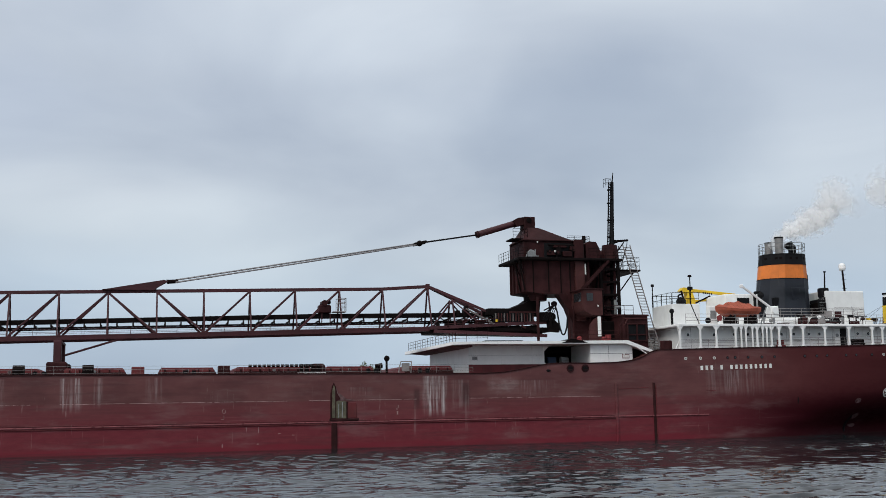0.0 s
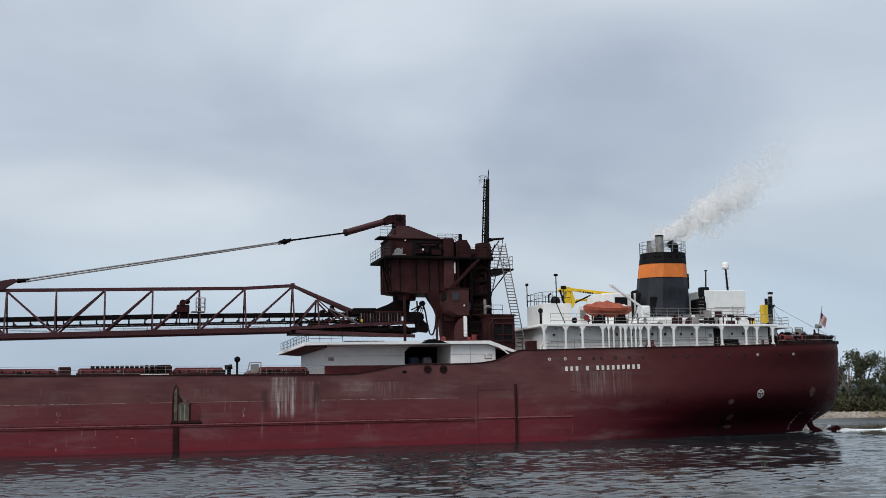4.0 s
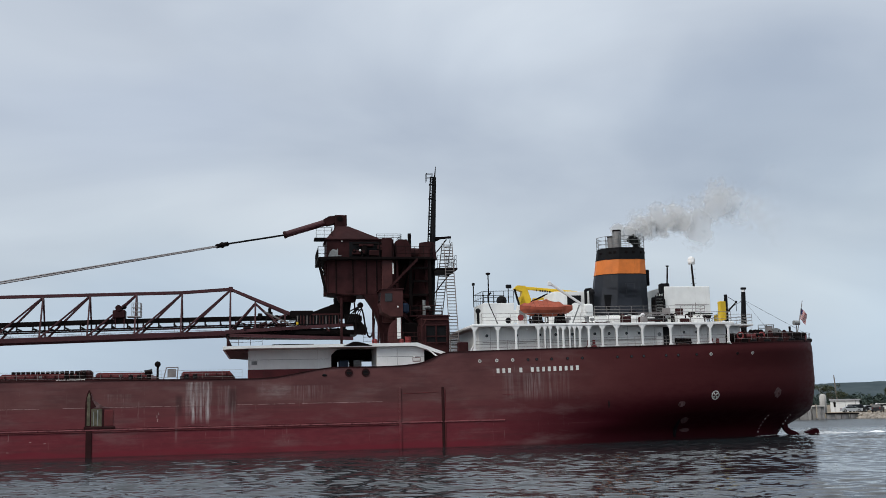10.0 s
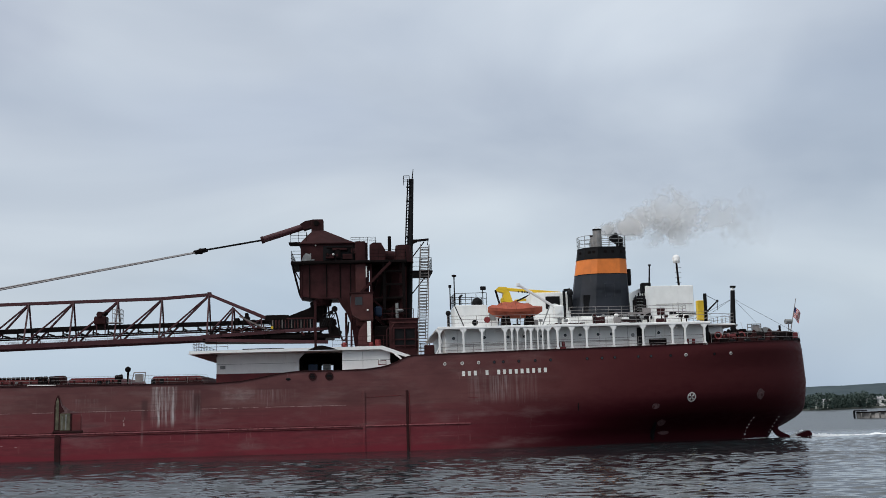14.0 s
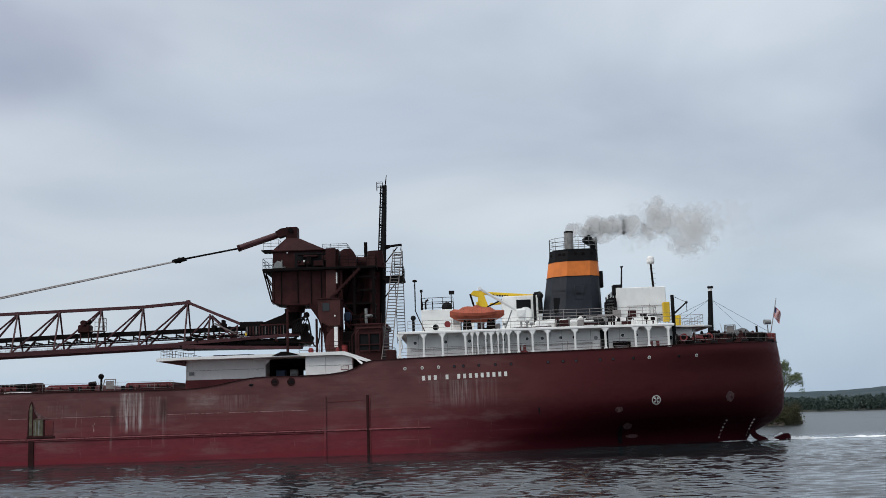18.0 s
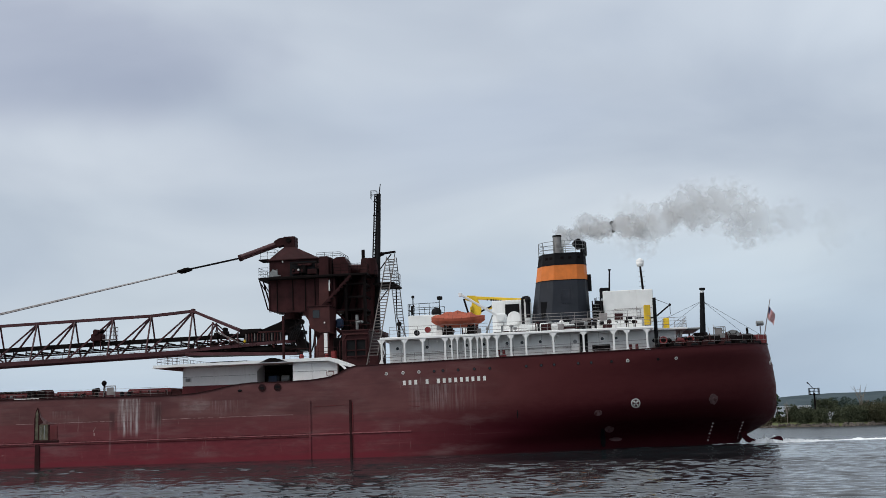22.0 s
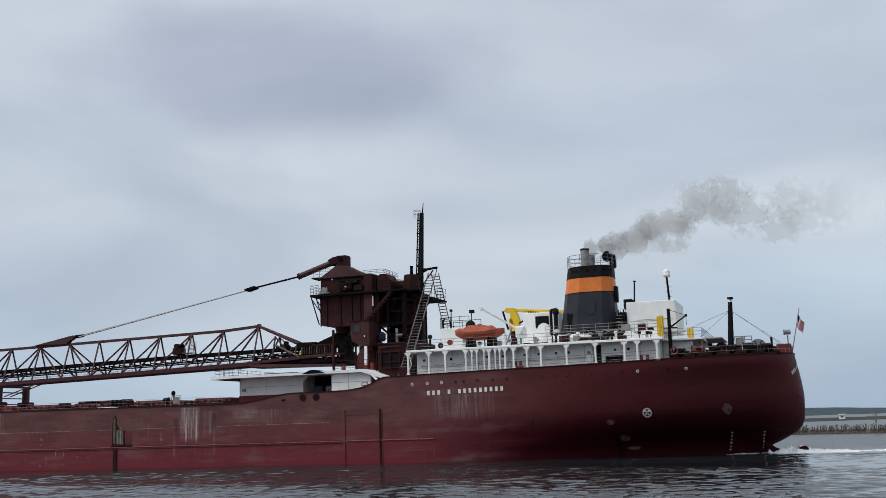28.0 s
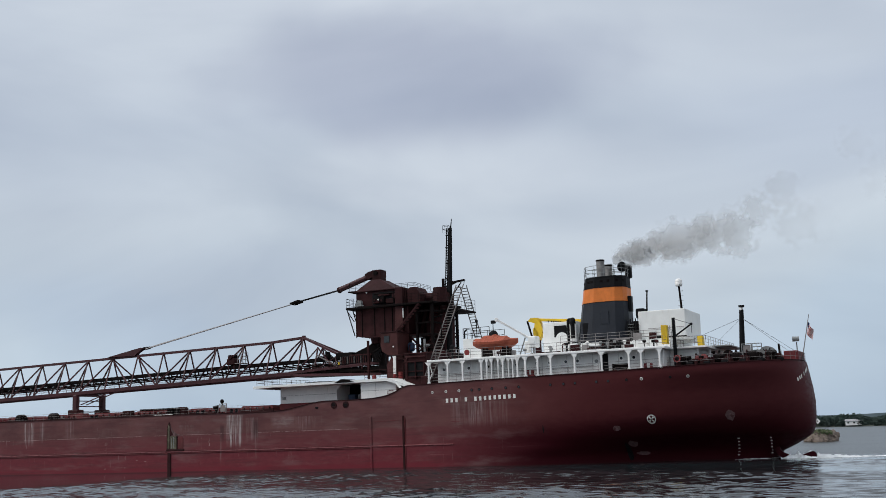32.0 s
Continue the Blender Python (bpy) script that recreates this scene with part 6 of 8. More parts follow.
part("round_plate", Geo().tube((16.6, 9.05, 14.3), (16.6, 9.15, 14.3), 0.75, n=20), M_WHITE, ship, "round white access plate")
part("radar_stand", Geo().box(8.6, 3.2, 12.1, 9.6, 3.9, 14.3, 0.08), M_WHITE, ship, "white switch cabinet with grimy panels")
part("cabinet_panel", Geo().box(8.75, 3.15, 12.9, 9.4, 3.22, 13.8, 0.02), M_GREY, ship)
part("mooring_lamp", Geo().tube((5.9, 0.5, 12.1), (5.0, 0.5, 14.2), 0.05).tube((5.0, 0.5, 14.2), (5.0, 0.5, 17.2), 0.06).ball((5.0, 0.5, 17.25), 0.2, squash=(1.3, 1, 0.7)), M_DARK, ship, "cranked dark lamp post on the boat deck")
part("hose_coil", Geo().tube((7.0, 0.55, 12.5), (7.0, 0.7, 12.5), 0.3, n=14), M_BLACK, ship, "coiled black hose on the rail")
part("lifebuoy", Geo().tube((8.2, 0.24, 12.75), (8.2, 0.3, 12.75), 0.32, n=16), M_RED, ship, "red ring lifebuoy on the rail")

# ---- funnel ----
FUNNEL_Y = 9.9


def funnel_ring(z):
    s = (z - 13.3) / (21.05 - 13.3)
    x0, x1 = 18.4 + 1.2 * s, 24.9 - 0.18 * s
    w = 2.5 - 0.3 * s
    mx = (x0 + x1) / 2
    ln = (x1 - x0) / 2
    out = []
    for u, v in ((-1, 0.15), (-0.8, 0.65), (-0.30, 1.0), (0.6, 1.0), (0.9, 0.75), (1.0, 0.4)):
        out.append((u, v))
    near = [(mx + ln * u, FUNNEL_Y - w * v, z) for u, v in out]
    far = [(mx + ln * u, FUNNEL_Y + w * v, z) for u, v in reversed(out)]
    return near + far


funnel = part("funnel", Geo().loft([funnel_ring(13.3), funnel_ring(18.05)]), M_NAVY, ship, "tapered dark blue-black funnel with an orange band")
part("orange_band", Geo().loft([[Vector(p) for p in funnel_ring(18.05)], funnel_ring(19.75)]), M_ORANGE, funnel, "orange painted band")
part("funnel_cap", Geo().loft([funnel_ring(19.75), funnel_ring(21.05)]), M_BLACK, funnel, "sooty black funnel top")
for z in (18.05, 19.75, 20.95):
    ring = [[Vector((p[0], p[1], p[2] + dz)) + (Vector(p) - Vector((21.9, FUNNEL_Y, z))).normalized() * 0.03 for p in funnel_ring(z)] for dz in (-0.03, 0.05)]
    part("band_lip", Geo().loft(ring), M_BLACK, funnel)
fr = funnel_ring(20.5)
for i in range(5):
    for j in range(2 if i in (1, 2) else 1):
        a, b = Vector(fr[i]), Vector(fr[i + 1])
        m = a.lerp(b, 0.35 + 0.35 * j)
        d = (b - a).normalized()
        nrm = d.cross(Vector((0, 0, 1)))
        part("vent_slot", Geo().oriented(m, (d * 0.17, Vector((0, 0, 0.14)), nrm * 0.05), 0.02), M_DARK, funnel)
part("funnel_door", Geo().box(21.9, 7.42, 15.5, 22.9, 7.6, 17.0, 0.03), M_NAVY, funnel, "small dark funnel hatch")
part("funnel_door", Geo().box(19.6, 7.8, 14.0, 20.4, 8.4, 15.8, 0.03), M_BLACK, funnel)
part("funnel_box", Geo().box(24.75, 9.0, 16.9, 25.2, 9.8, 18.7, 0.05), M_BLACK, funnel, "black louvre box on the funnel side")
part("funnel_rail", Geo().rail([(p[0], p[1], 21.05) for p in funnel_ring(21.05)] + [tuple(funnel_ring(21.05)[0])], 1.3, 1.0, 0.03, 3), M_GREY, funnel)
for x, y, z, r in ((21.9, 11.9, 22.9, 0.46), (21.7, 9.3, 23.2, 0.48)):
    up = part("uptake", Geo().tube((x, y, 20.8), (x, y, z), r, r, 18, caps=False).tube((x, y, z), (x, y, z - 0.15), r * 0.86, r * 0.86, 18, caps=True), M_STEELPIPE, funnel, "pale steel exhaust uptake")
    part("uptake_band", Geo().tube((x, y, z - 0.18), (x, y, z), r * 1.06, r * 1.06, 18, caps=False), M_DARK, up)
hn = part("whistle", Geo().tube((23.5, 10.9, 22.4), (24.0, 10.3, 22.3), 0.25, 0.62, 14), M_BLACK, funnel, "black flared whistle horn")
part("whistle_body", Geo().box(24.2, 10.6, 21.0, 24.9, 11.4, 22.5, 0.1).ball((24.6, 11.0, 22.4), 0.3), M_BLACK, hn)

# house abaft the funnel
box = part("after_house", Geo().box(26.3, 7.5, 13.2, 31.6, 15.4, 16.62, 0.06), M_WHITE, ship, "plain white house abaft the funnel")
part("house_rail", Geo().tube((27.4, 7.4, 14.6), (31.4, 7.4, 14.6), 0.03).tube((29.8, 7.4, 13.3), (29.8, 7.4, 14.8), 0.03), M_RAIL, box)
gr = Geo()
for i in range(7):
    gr.beam((25.6 + i * 0.3, 7.6, 13.3), (25.6 + i * 0.3, 7.6, 16.0), 0.05, 0.05)
part("grating", gr.box(25.4, 7.6, 14.0, 27.3, 9.4, 15.6, 0.1).box(26.0, 7.6, 15.9, 27.0, 8.6, 17.0, 0.1), M_BLACK, ship, "black piping and grating")
part("aerial", Geo().tube((27.05, 8.6, 16.5), (27.2, 8.6, 19.0), 0.1, 0.08, 8).box(27.05, 8.5, 18.95, 27.35, 8.7, 19.1, 0.02), M_BLACK, ship, "thin black aerial post")
dome = part("satellite_dome", Geo().tube((30.75, 9.9, 16.6), (30.6, 9.9, 19.4), 0.13, 0.11, 8), M_DARK, ship, "white satellite dome on a dark post")
part("dome", Geo().tube((30.6, 9.9, 19.4), (30.6, 9.9, 19.85), 0.36, 0.43, 14).ball((30.6, 9.9, 19.88), 0.43, 14, 8), M_POST, dome, smooth=True)
for i in range(4):
    part("step", Geo().beam((30.7 - 0.3, 9.9, 17.2 + i * 0.55), (30.7 + 0.35, 9.9, 17.2 + i * 0.55), 0.03, 0.03), M_DARK, dome)
part("yellow_locker", Geo().box(30.2, 1.7, 12.4, 30.85, 2.4, 14.4, 0.05), M_YELLOW, ship, "upright yellow locker")
part("yellow_locker", Geo().box(32.6, 8.2, 12.1, 33.2, 9.2, 13.5, 0.05), M_YELLOW, ship, "upright yellow locker")
kp = part("kingpost", Geo().tube((31.35, 2.8, 9.8), (31.35, 2.8, 15.2), 0.2, 0.18, 10), M_BLACK, ship, "black kingpost with a slanting derrick")
part("derrick", Geo().tube((31.5, 2.9, 13.3), (33.0, 3.9, 14.5), 0.09, 0.08, 8), M_BLACK, kp)
part("derrick_wire", Geo().tube((31.35, 2.8, 15.1), (33.0, 3.9, 14.5), 0.025, n=5), M_CABLE, kp)
part("derrick_head", Geo().ball((33.0, 3.9, 14.5), 0.15, 8, 6), M_BLACK, kp)
part("derrick_hook", Geo().tube((33.0, 3.9, 14.5), (33.0, 3.9, 13.5), 0.03, n=5), M_CABLE, kp)
aft = part("aft_house", Geo().box(30.4, 4.2, 9.4, 33.3, 18.7, 12.0, 0.05), M_WHITE, ship, "white after end of the deckhouse")
part("aft_deck", Geo().box(30.8, 3.4, 11.9, 34.6, 19.5, 12.1, 0.03), M_POST, aft)
part("aft_rail", Geo().rail([(30.9, 3.5, 12.1), (34.5, 3.5, 12.1), (34.5, 19.4, 12.1)], 1.05, 1.3), M_RAIL, aft)
part("canopy", Geo().box(33.0, 7.5, 12.12, 36.3, 15.0, 12.3, 0.04), M_GREY, ship, "grey canvas awning")
for x, y in ((33.4, 4.3), (34.2, 6.5), (34.2, 9.0)):
    part("aft_post", Geo().box(x - 0.1, y, 9.5, x + 0.1, y + 0.2, 11.9, 0.02), M_POST, aft)
for x, z in ((31.2, 10.9), (32.2, 10.9)):
    part("porthole", Geo().tube((x, 4.12, z), (x, 4.2, z), 0.2, 0.2, 12), M_GLASS, aft)
for x, y in ((31.9, 0.9), (34.6, 1.6)):
    ring = Geo()
    for i in range(14):
        a0, a1 = 2 * math.pi * i / 14, 2 * math.pi * (i + 1) / 14
        ring.tube((x + 0.33 * math.cos(a0), y, 10.7 + 0.33 * math.sin(a0)), (x + 0.33 * math.cos(a1), y, 10.7 + 0.33 * math.sin(a1)), 0.075, n=6)
    part("lifebuoy", ring, M_RED, ship, "red and white ring lifebuoy")

# ---- stern deck ----
fm = part("after_mast", Geo().tube((36.85, 11.0, 10.0), (37.15, 11.0, 16.3), 0.36, 0.24, 12), M_BLACK, ship, "black stern mast with a white collar")
part("collar", Geo().tube((37.15, 11.0, 16.25), (37.18, 11.0, 16.62), 0.2, 0.2, 10), M_POST, fm)
part("mast_cap", Geo().tube((37.18, 11.0, 16.6), (37.19, 11.0, 16.82), 0.32, 0.32, 10), M_BLACK, fm)
for q in ((31.8, 8.0, 13.0), (33.0, 14.0, 12.5), (42.4, 7.0, 11.2), (42.6, 15.0, 11.2)):
    part("stay_wire", Geo().tube((37.1, 11.0, 15.4), q, 0.018, n=4), M_CABLE, fm)
part("mast_foot", Geo().tube((36.8, 11, 10.0), (36.8, 11, 11.0), 0.75, 0.5, 12), M_DARK, fm)
rnd = random.Random(21)
for i in range(30):
    x = 31.9 + i * 0.34
    yn = hull_y(x, 9.9)
    y = yn + rnd.uniform(0.5, 3.0)
    z = sheer(x) - 0.07
    k = i % 5
    if k == 0:
        for d in (0, 0.7):
            part("mooring_bitt", Geo().tube((x, y + d, z), (x, y + d, z + 0.75), 0.2, 0.2, 10), M_BROWN, ship, "brown mooring bitt")
    elif k == 1:
        b = part("stern_winch", Geo().tube((x - 0.5, y + 1, z + 0.7), (x + 0.5, y + 1, z + 0.7), 0.55, n=14).box(x - 0.7, y + 0.6, z, x + 0.7, y + 1.5, z + 0.35), M_DARK, ship, "dark stern mooring winch")
        part("drum_flange", Geo().tube((x - 0.55, y + 1, z + 0.7), (x - 0.47, y + 1, z + 0.7), 0.72, n=16), M_BROWN, b)
        part("motor_case", Geo().box(x + 0.5, y + 0.7, z, x + 1.0, y + 1.4, z + 0.9, 0.08), M_BROWN, b)
    elif k == 2:
        part("deck_vent", Geo().tube((x, y, z), (x, y, z + 0.8), 0.14, 0.14, 8).ball((x, y, z + 0.9), 0.28, squash=(1, 1, 0.7)), M_DARK, ship, "dark mushroom ventilator")
    elif k == 3:
        part("deck_locker", Geo().box(x - 0.4, y, z, x + 0.4, y + 0.7, z + rnd.uniform(0.5, 1.0), 0.05), rnd.choice((M_HATCH, M_DARK, M_BROWN)), ship, "small deck locker")
    else:
        part("chock", Geo().box(x - 0.35, yn + 0.1, z, x + 0.35, yn + 0.45, z + 0.4, 0.1), M_BLACK, ship, "cast mooring chock")
reel = part("hawser_reel", Geo().tube((39.85, 9.0, 11.1), (39.85, 10.6, 11.1), 0.66, n=18), M_GREY, ship, "large grey hawser reel")
for y in (9.0, 10.6):
    part("flange", Geo().tube((39.85, y - 0.05, 11.1), (39.85, y + 0.05, 11.1), 0.88, n=24), M_GREY, reel)
    for k in range(6):
        a = k * math.pi / 3
        part("spoke", Geo().beam((39.85, y - 0.07, 11.1), (39.85 + 0.8 * math.cos(a), y - 0.07, 11.1 + 0.8 * math.sin(a)), 0.06, 0.08), M_DARK, reel)
part("axle", Geo().tube((39.85, 8.8, 11.1), (39.85, 9.0, 11.1), 0.2, n=12), M_DARK, reel)
part("reel_base", Geo().box(38.9, 9.2, 10.0, 41.0, 10.9, 10.4, 0.05), M_DARK, reel)
part("reel_hood", Geo().prism([(38.2, 10.3), (39.2, 10.3), (39.2, 11.5), (38.9, 11.7), (38.3, 11.4)], 8.9, 10.4), M_GREY, reel, "grey reel gearcase")
part("windlass", Geo().box(36.5, 7.6, 10.0, 38.3, 9.0, 10.9, 0.12).tube((36.9, 7.4, 11.0), (38.2, 7.4, 11.0), 0.46, n=12).box(37.2, 8.0, 10.9, 38.0, 8.8, 11.5, 0.1), M_DARK, ship, "dark windlass")
part("warping_head", Geo().tube((36.3, 7.5, 11.0), (36.75, 7.5, 11.0), 0.28, 0.34, 12), M_BROWN, ship, "brown warping head")
part("deck_engine", Geo().box(33.3, 3.2, 9.7, 34.7, 4.6, 10.9, 0.12).tube((33.4, 3.0, 10.7), (34.6, 3.0, 10.7), 0.36, n=12), M_HATCH, ship, "dark red mooring engine")
drum = part("mooring_drum", Geo().tube((35.1, 7.2, 11.0), (36.9, 7.2, 11.0), 0.42, n=16), M_BROWN, ship, "dark mooring drum between round cheeks")
for x in (35.1, 36.0, 36.9):
    part("cheek", Geo().tube((x - 0.05, 7.2, 11.0), (x + 0.05, 7.2, 11.0), 0.72, n=20), M_DARK, drum)
part("drum_bed", Geo().box(34.8, 6.6, 10.0, 37.2, 7.8, 10.35, 0.05), M_DARK, drum)
part("brake_ring", Geo().tube((36.2, 6.4, 11.05), (36.2, 6.55, 11.05), 0.62, n=20), M_DARK, drum, "dark round brake cover")
part("brake_hub", Geo().tube((36.2, 6.34, 11.05), (36.2, 6.4, 11.05), 0.28, n=14), M_BROWN, drum)
cab2 = part("gear_frame", Geo().beam((37.6, 6.9, 10.0), (37.6, 6.9, 12.2), 0.09, 0.09).beam((38.6, 6.9, 10.0), (38.6, 6.9, 12.2), 0.09, 0.09).beam((37.55, 6.9, 12.2), (38.65, 6.9, 12.2), 0.09, 0.09).beam((37.6, 6.9, 11.3), (38.6, 6.9, 11.3), 0.07, 0.07), M_GREY, ship, "grey upright frame on the stern deck")
part("gear_panel", Geo().box(37.7, 6.95, 11.35, 38.5, 7.0, 12.1, 0.01), M_RAIL, cab2)
for x, y, z, w, h in ((33.2, 6.5, 9.9, 0.7, 1.3), (34.3, 6.0, 9.9, 0.5, 1.0), (38.9, 6.6, 10.0, 0.6, 1.2), (40.7, 8.0, 10.0, 0.5, 0.9), (41.3, 8.4, 10.0, 0.7, 0.75), (32.4, 6.0, 9.8, 0.6, 1.1)):
    gb = part("deck_locker", Geo().box(x, y, z, x + w, y + 0.7, z + h, 0.08), M_BROWN, ship, "dark brown stern deck locker")
    part("lid", Geo().box(x - 0.04, y - 0.04, z + h, x + w + 0.04, y + 0.74, z + h + 0.06, 0.02), M_DARK, gb)
fw = part("hand_wheel", Geo().tube((34.0, 2.75, 10.6), (34.0, 2.85, 10.6), 0.46, n=16), M_DARK, ship, "dark spoked hand wheel")
for k in range(3):
    a = k * math.pi / 3 + 0.4
    part("spoke", Geo().beam((34.0 - 0.4 * math.cos(a), 2.7, 10.6 - 0.4 * math.sin(a)), (34.0 + 0.4 * math.cos(a), 2.7, 10.6 + 0.4 * math.sin(a)), 0.06, 0.06), M_HATCH, fw)
part("frame_stand", Geo().rail([(38.2, 9.9, 11.3), (39.2, 9.9, 11.3)], 1.1, 0.9, 0.05, 3), M_GREY, ship, "grey pipe stand")
part("stern_post", Geo().tube((41.3, 8.4, 10.1), (41.25, 8.4, 12.1), 0.13, 0.12, 10), M_DARK, ship, "dark stern mooring post")
part("stern_box", Geo().box(41.7, 8.2, 10.1, 43.2, 13.4, 11.3, 0.08), M_HATCH, ship, "dark red stern locker")
part("stern_light", Geo().tube((35.3, 3.2, 9.8), (35.3, 3.2, 11.2), 0.05).ball((35.3, 3.1, 11.3), 0.2, squash=(1.2, 1, 0.8)), M_DARK, ship, "dark deck floodlight on a post")
part("searchlight", Geo().tube((42.9, 10.0, 11.3), (42.9, 10.0, 12.3), 0.06).tube((42.5, 9.8, 12.6), (43.2, 9.9, 12.6), 0.28, 0.26, 14), M_GREY, ship, "grey stern searchlight")
ring = [(x, hull_y(x, 9.9) + 0.2, sheer(x) - 0.05) for x in (31.0, 33, 35, 37, 38.5, 40, 41, 41.9, 42.6, 43.0)] + [(43.25, 9.5, 10.15), (43.3, 11.4, 10.15), (43.25, 13.4, 10.15)]
part("stern_rail", Geo().rail(ring, 1.0, 1.5, 0.018, 2), M_RAIL, ship, "thin grey pipe stern rail")
part("antenna", Geo().tube((38.3, 12, 10), (37.6, 12, 12.6), 0.03).tube((38.9, 12, 10.2), (38.2, 12, 12.8), 0.03), M_POST, ship)
staff = part("ensign_staff", Geo().tube((43.15, 11.0, 10.1), (44.3, 10.9, 15.25), 0.06, 0.04, 8), M_RAIL, ship, "slanting grey ensign staff")

# ensign: rigid folds, hung from the staff
flag = new("ensign")
flag.parent = ship
flag["label"] = "striped red and white ensign with a blue canton"
flag.matrix_basis = pose(44.12, 10.9, 14.5)
M_CLOTHR = surface("red_bunting", (0.35, 0.03, 0.035), 0.15, 4, 0.9, bump=0.0)
M_CLOTHW = surface("white_bunting", (0.55, 0.54, 0.53), 0.1, 4, 0.9, bump=0.0)
M_CLOTHB = surface("blue_bunting", (0.02, 0.03, 0.10), 0.2, 4, 0.9, bump=0.0)


def cloth(u, v):
    """Drooping cloth: u along the fly, v down the hoist, both 0 to 1."""
    return Vector((-0.27 * v + 0.55 * u - 0.05 * math.sin(5 * u), 0.16 * math.sin(7 * u + 2 * v), -1.15 * v - 0.95 * u ** 1.1))


for i in range(13):
    gq = Geo()
    for j in range(6):
        u0 = (0.4 if i < 7 else 0.0)
        a, b = u0 + (1 - u0) * j / 6, u0 + (1 - u0) * (j + 1) / 6
        gq.add([cloth(a, i / 13), cloth(b, i / 13), cloth(b, (i + 1) / 13), cloth(a, (i + 1) / 13)], [(0, 1, 2, 3)])
    part("stripe", gq, M_CLOTHW if i % 2 else M_CLOTHR, flag)
gq = Geo()
for j in range(4):
    a, b = 0.4 * j / 4, 0.4 * (j + 1) / 4
    gq.add([cloth(a, 0), cloth(b, 0), cloth(b, 7 / 13), cloth(a, 7 / 13)], [(0, 1, 2, 3)])
part("canton", gq, M_CLOTHB, flag)

# ---- far bank; places by bearing in degrees and distance from the camera ----
def spot(b, d, z=0.0):
    return Vector((d * math.sin(radians(b)), d * math.cos(radians(b)), z))


def strip(points, back, height, bottom=-0.6):
    """Land behind a waterline of (bearing, distance), reaching back by so many metres."""
    geo = Geo()
    k = len(points)
    rows = []
    for dd, z in ((-0.5, bottom), (1.8, height * 0.6), (4.5, height), (back * 0.5, height), (back, height + 0.2)):
        rows.append([spot(b, d + dd, z) for b, d in points])
    verts = [p for r in rows for p in r]
    faces = [(r * k + i, r * k + i + 1, (r + 1) * k + i + 1, (r + 1) * k + i) for r in range(len(rows) - 1) for i in range(k - 1)]
    return geo.add(verts, [f[::-1] for f in faces])


def rocks(rnd, points, n, size, spread, z0, z1):
    """Loose angular stones along a waterline."""
    geo = Geo()
    for i in range(n):
        s = rnd.uniform(0, len(points) - 1.001)
        k = int(s)
        b = points[k][0] + (points[k + 1][0] - points[k][0]) * (s - k)
        d = points[k][1] + (points[k + 1][1] - points[k][1]) * (s - k)
        e = rnd.random()
        c = spot(b, d + e * spread, z0 + (z1 - z0) * e)
        r = size * rnd.uniform(0.5, 1.3)
        axes = [Vector((rnd.uniform(-1, 1), rnd.uniform(-1, 1), rnd.uniform(-1, 1))).normalized() for _ in range(2)]
        ax = axes[0]
        ay = ax.cross(axes[1]).normalized()
        az = ax.cross(ay)
        geo.oriented(c, (ax * r, ay * r * rnd.uniform(0.6, 0.9), az * r * rnd.uniform(0.4, 0.8)), r * 0.3)
    return geo


def leaves(geo, rnd, c, r, n, size, squash=(1, 1, 1)):
    """A clump of small leaf sprays round c."""
    for i in range(n):
        d = Vector((rnd.gauss(0, 1), rnd.gauss(0, 1), rnd.gauss(0, 1)))
        d.normalize()
        d *= r * rnd.random() ** 0.45
        p = Vector((c[0] + d.x * squash[0], c[1] + d.y * squash[1], c[2] + d.z * squash[2]))
        a = Vector((rnd.uniform(-1, 1), rnd.uniform(-1, 1), rnd.uniform(-1, 1))).normalized()
        b = a.cross(Vector((rnd.uniform(-1, 1), rnd.uniform(-1, 1), rnd.uniform(-1, 1)))).normalized()
        s = size * rnd.uniform(0.6, 1.4)
        geo.add([p - a * s, p + b * s * 0.55, p + a * s, p - b * s * 0.55], [(0, 1, 2, 3)])
    return geo


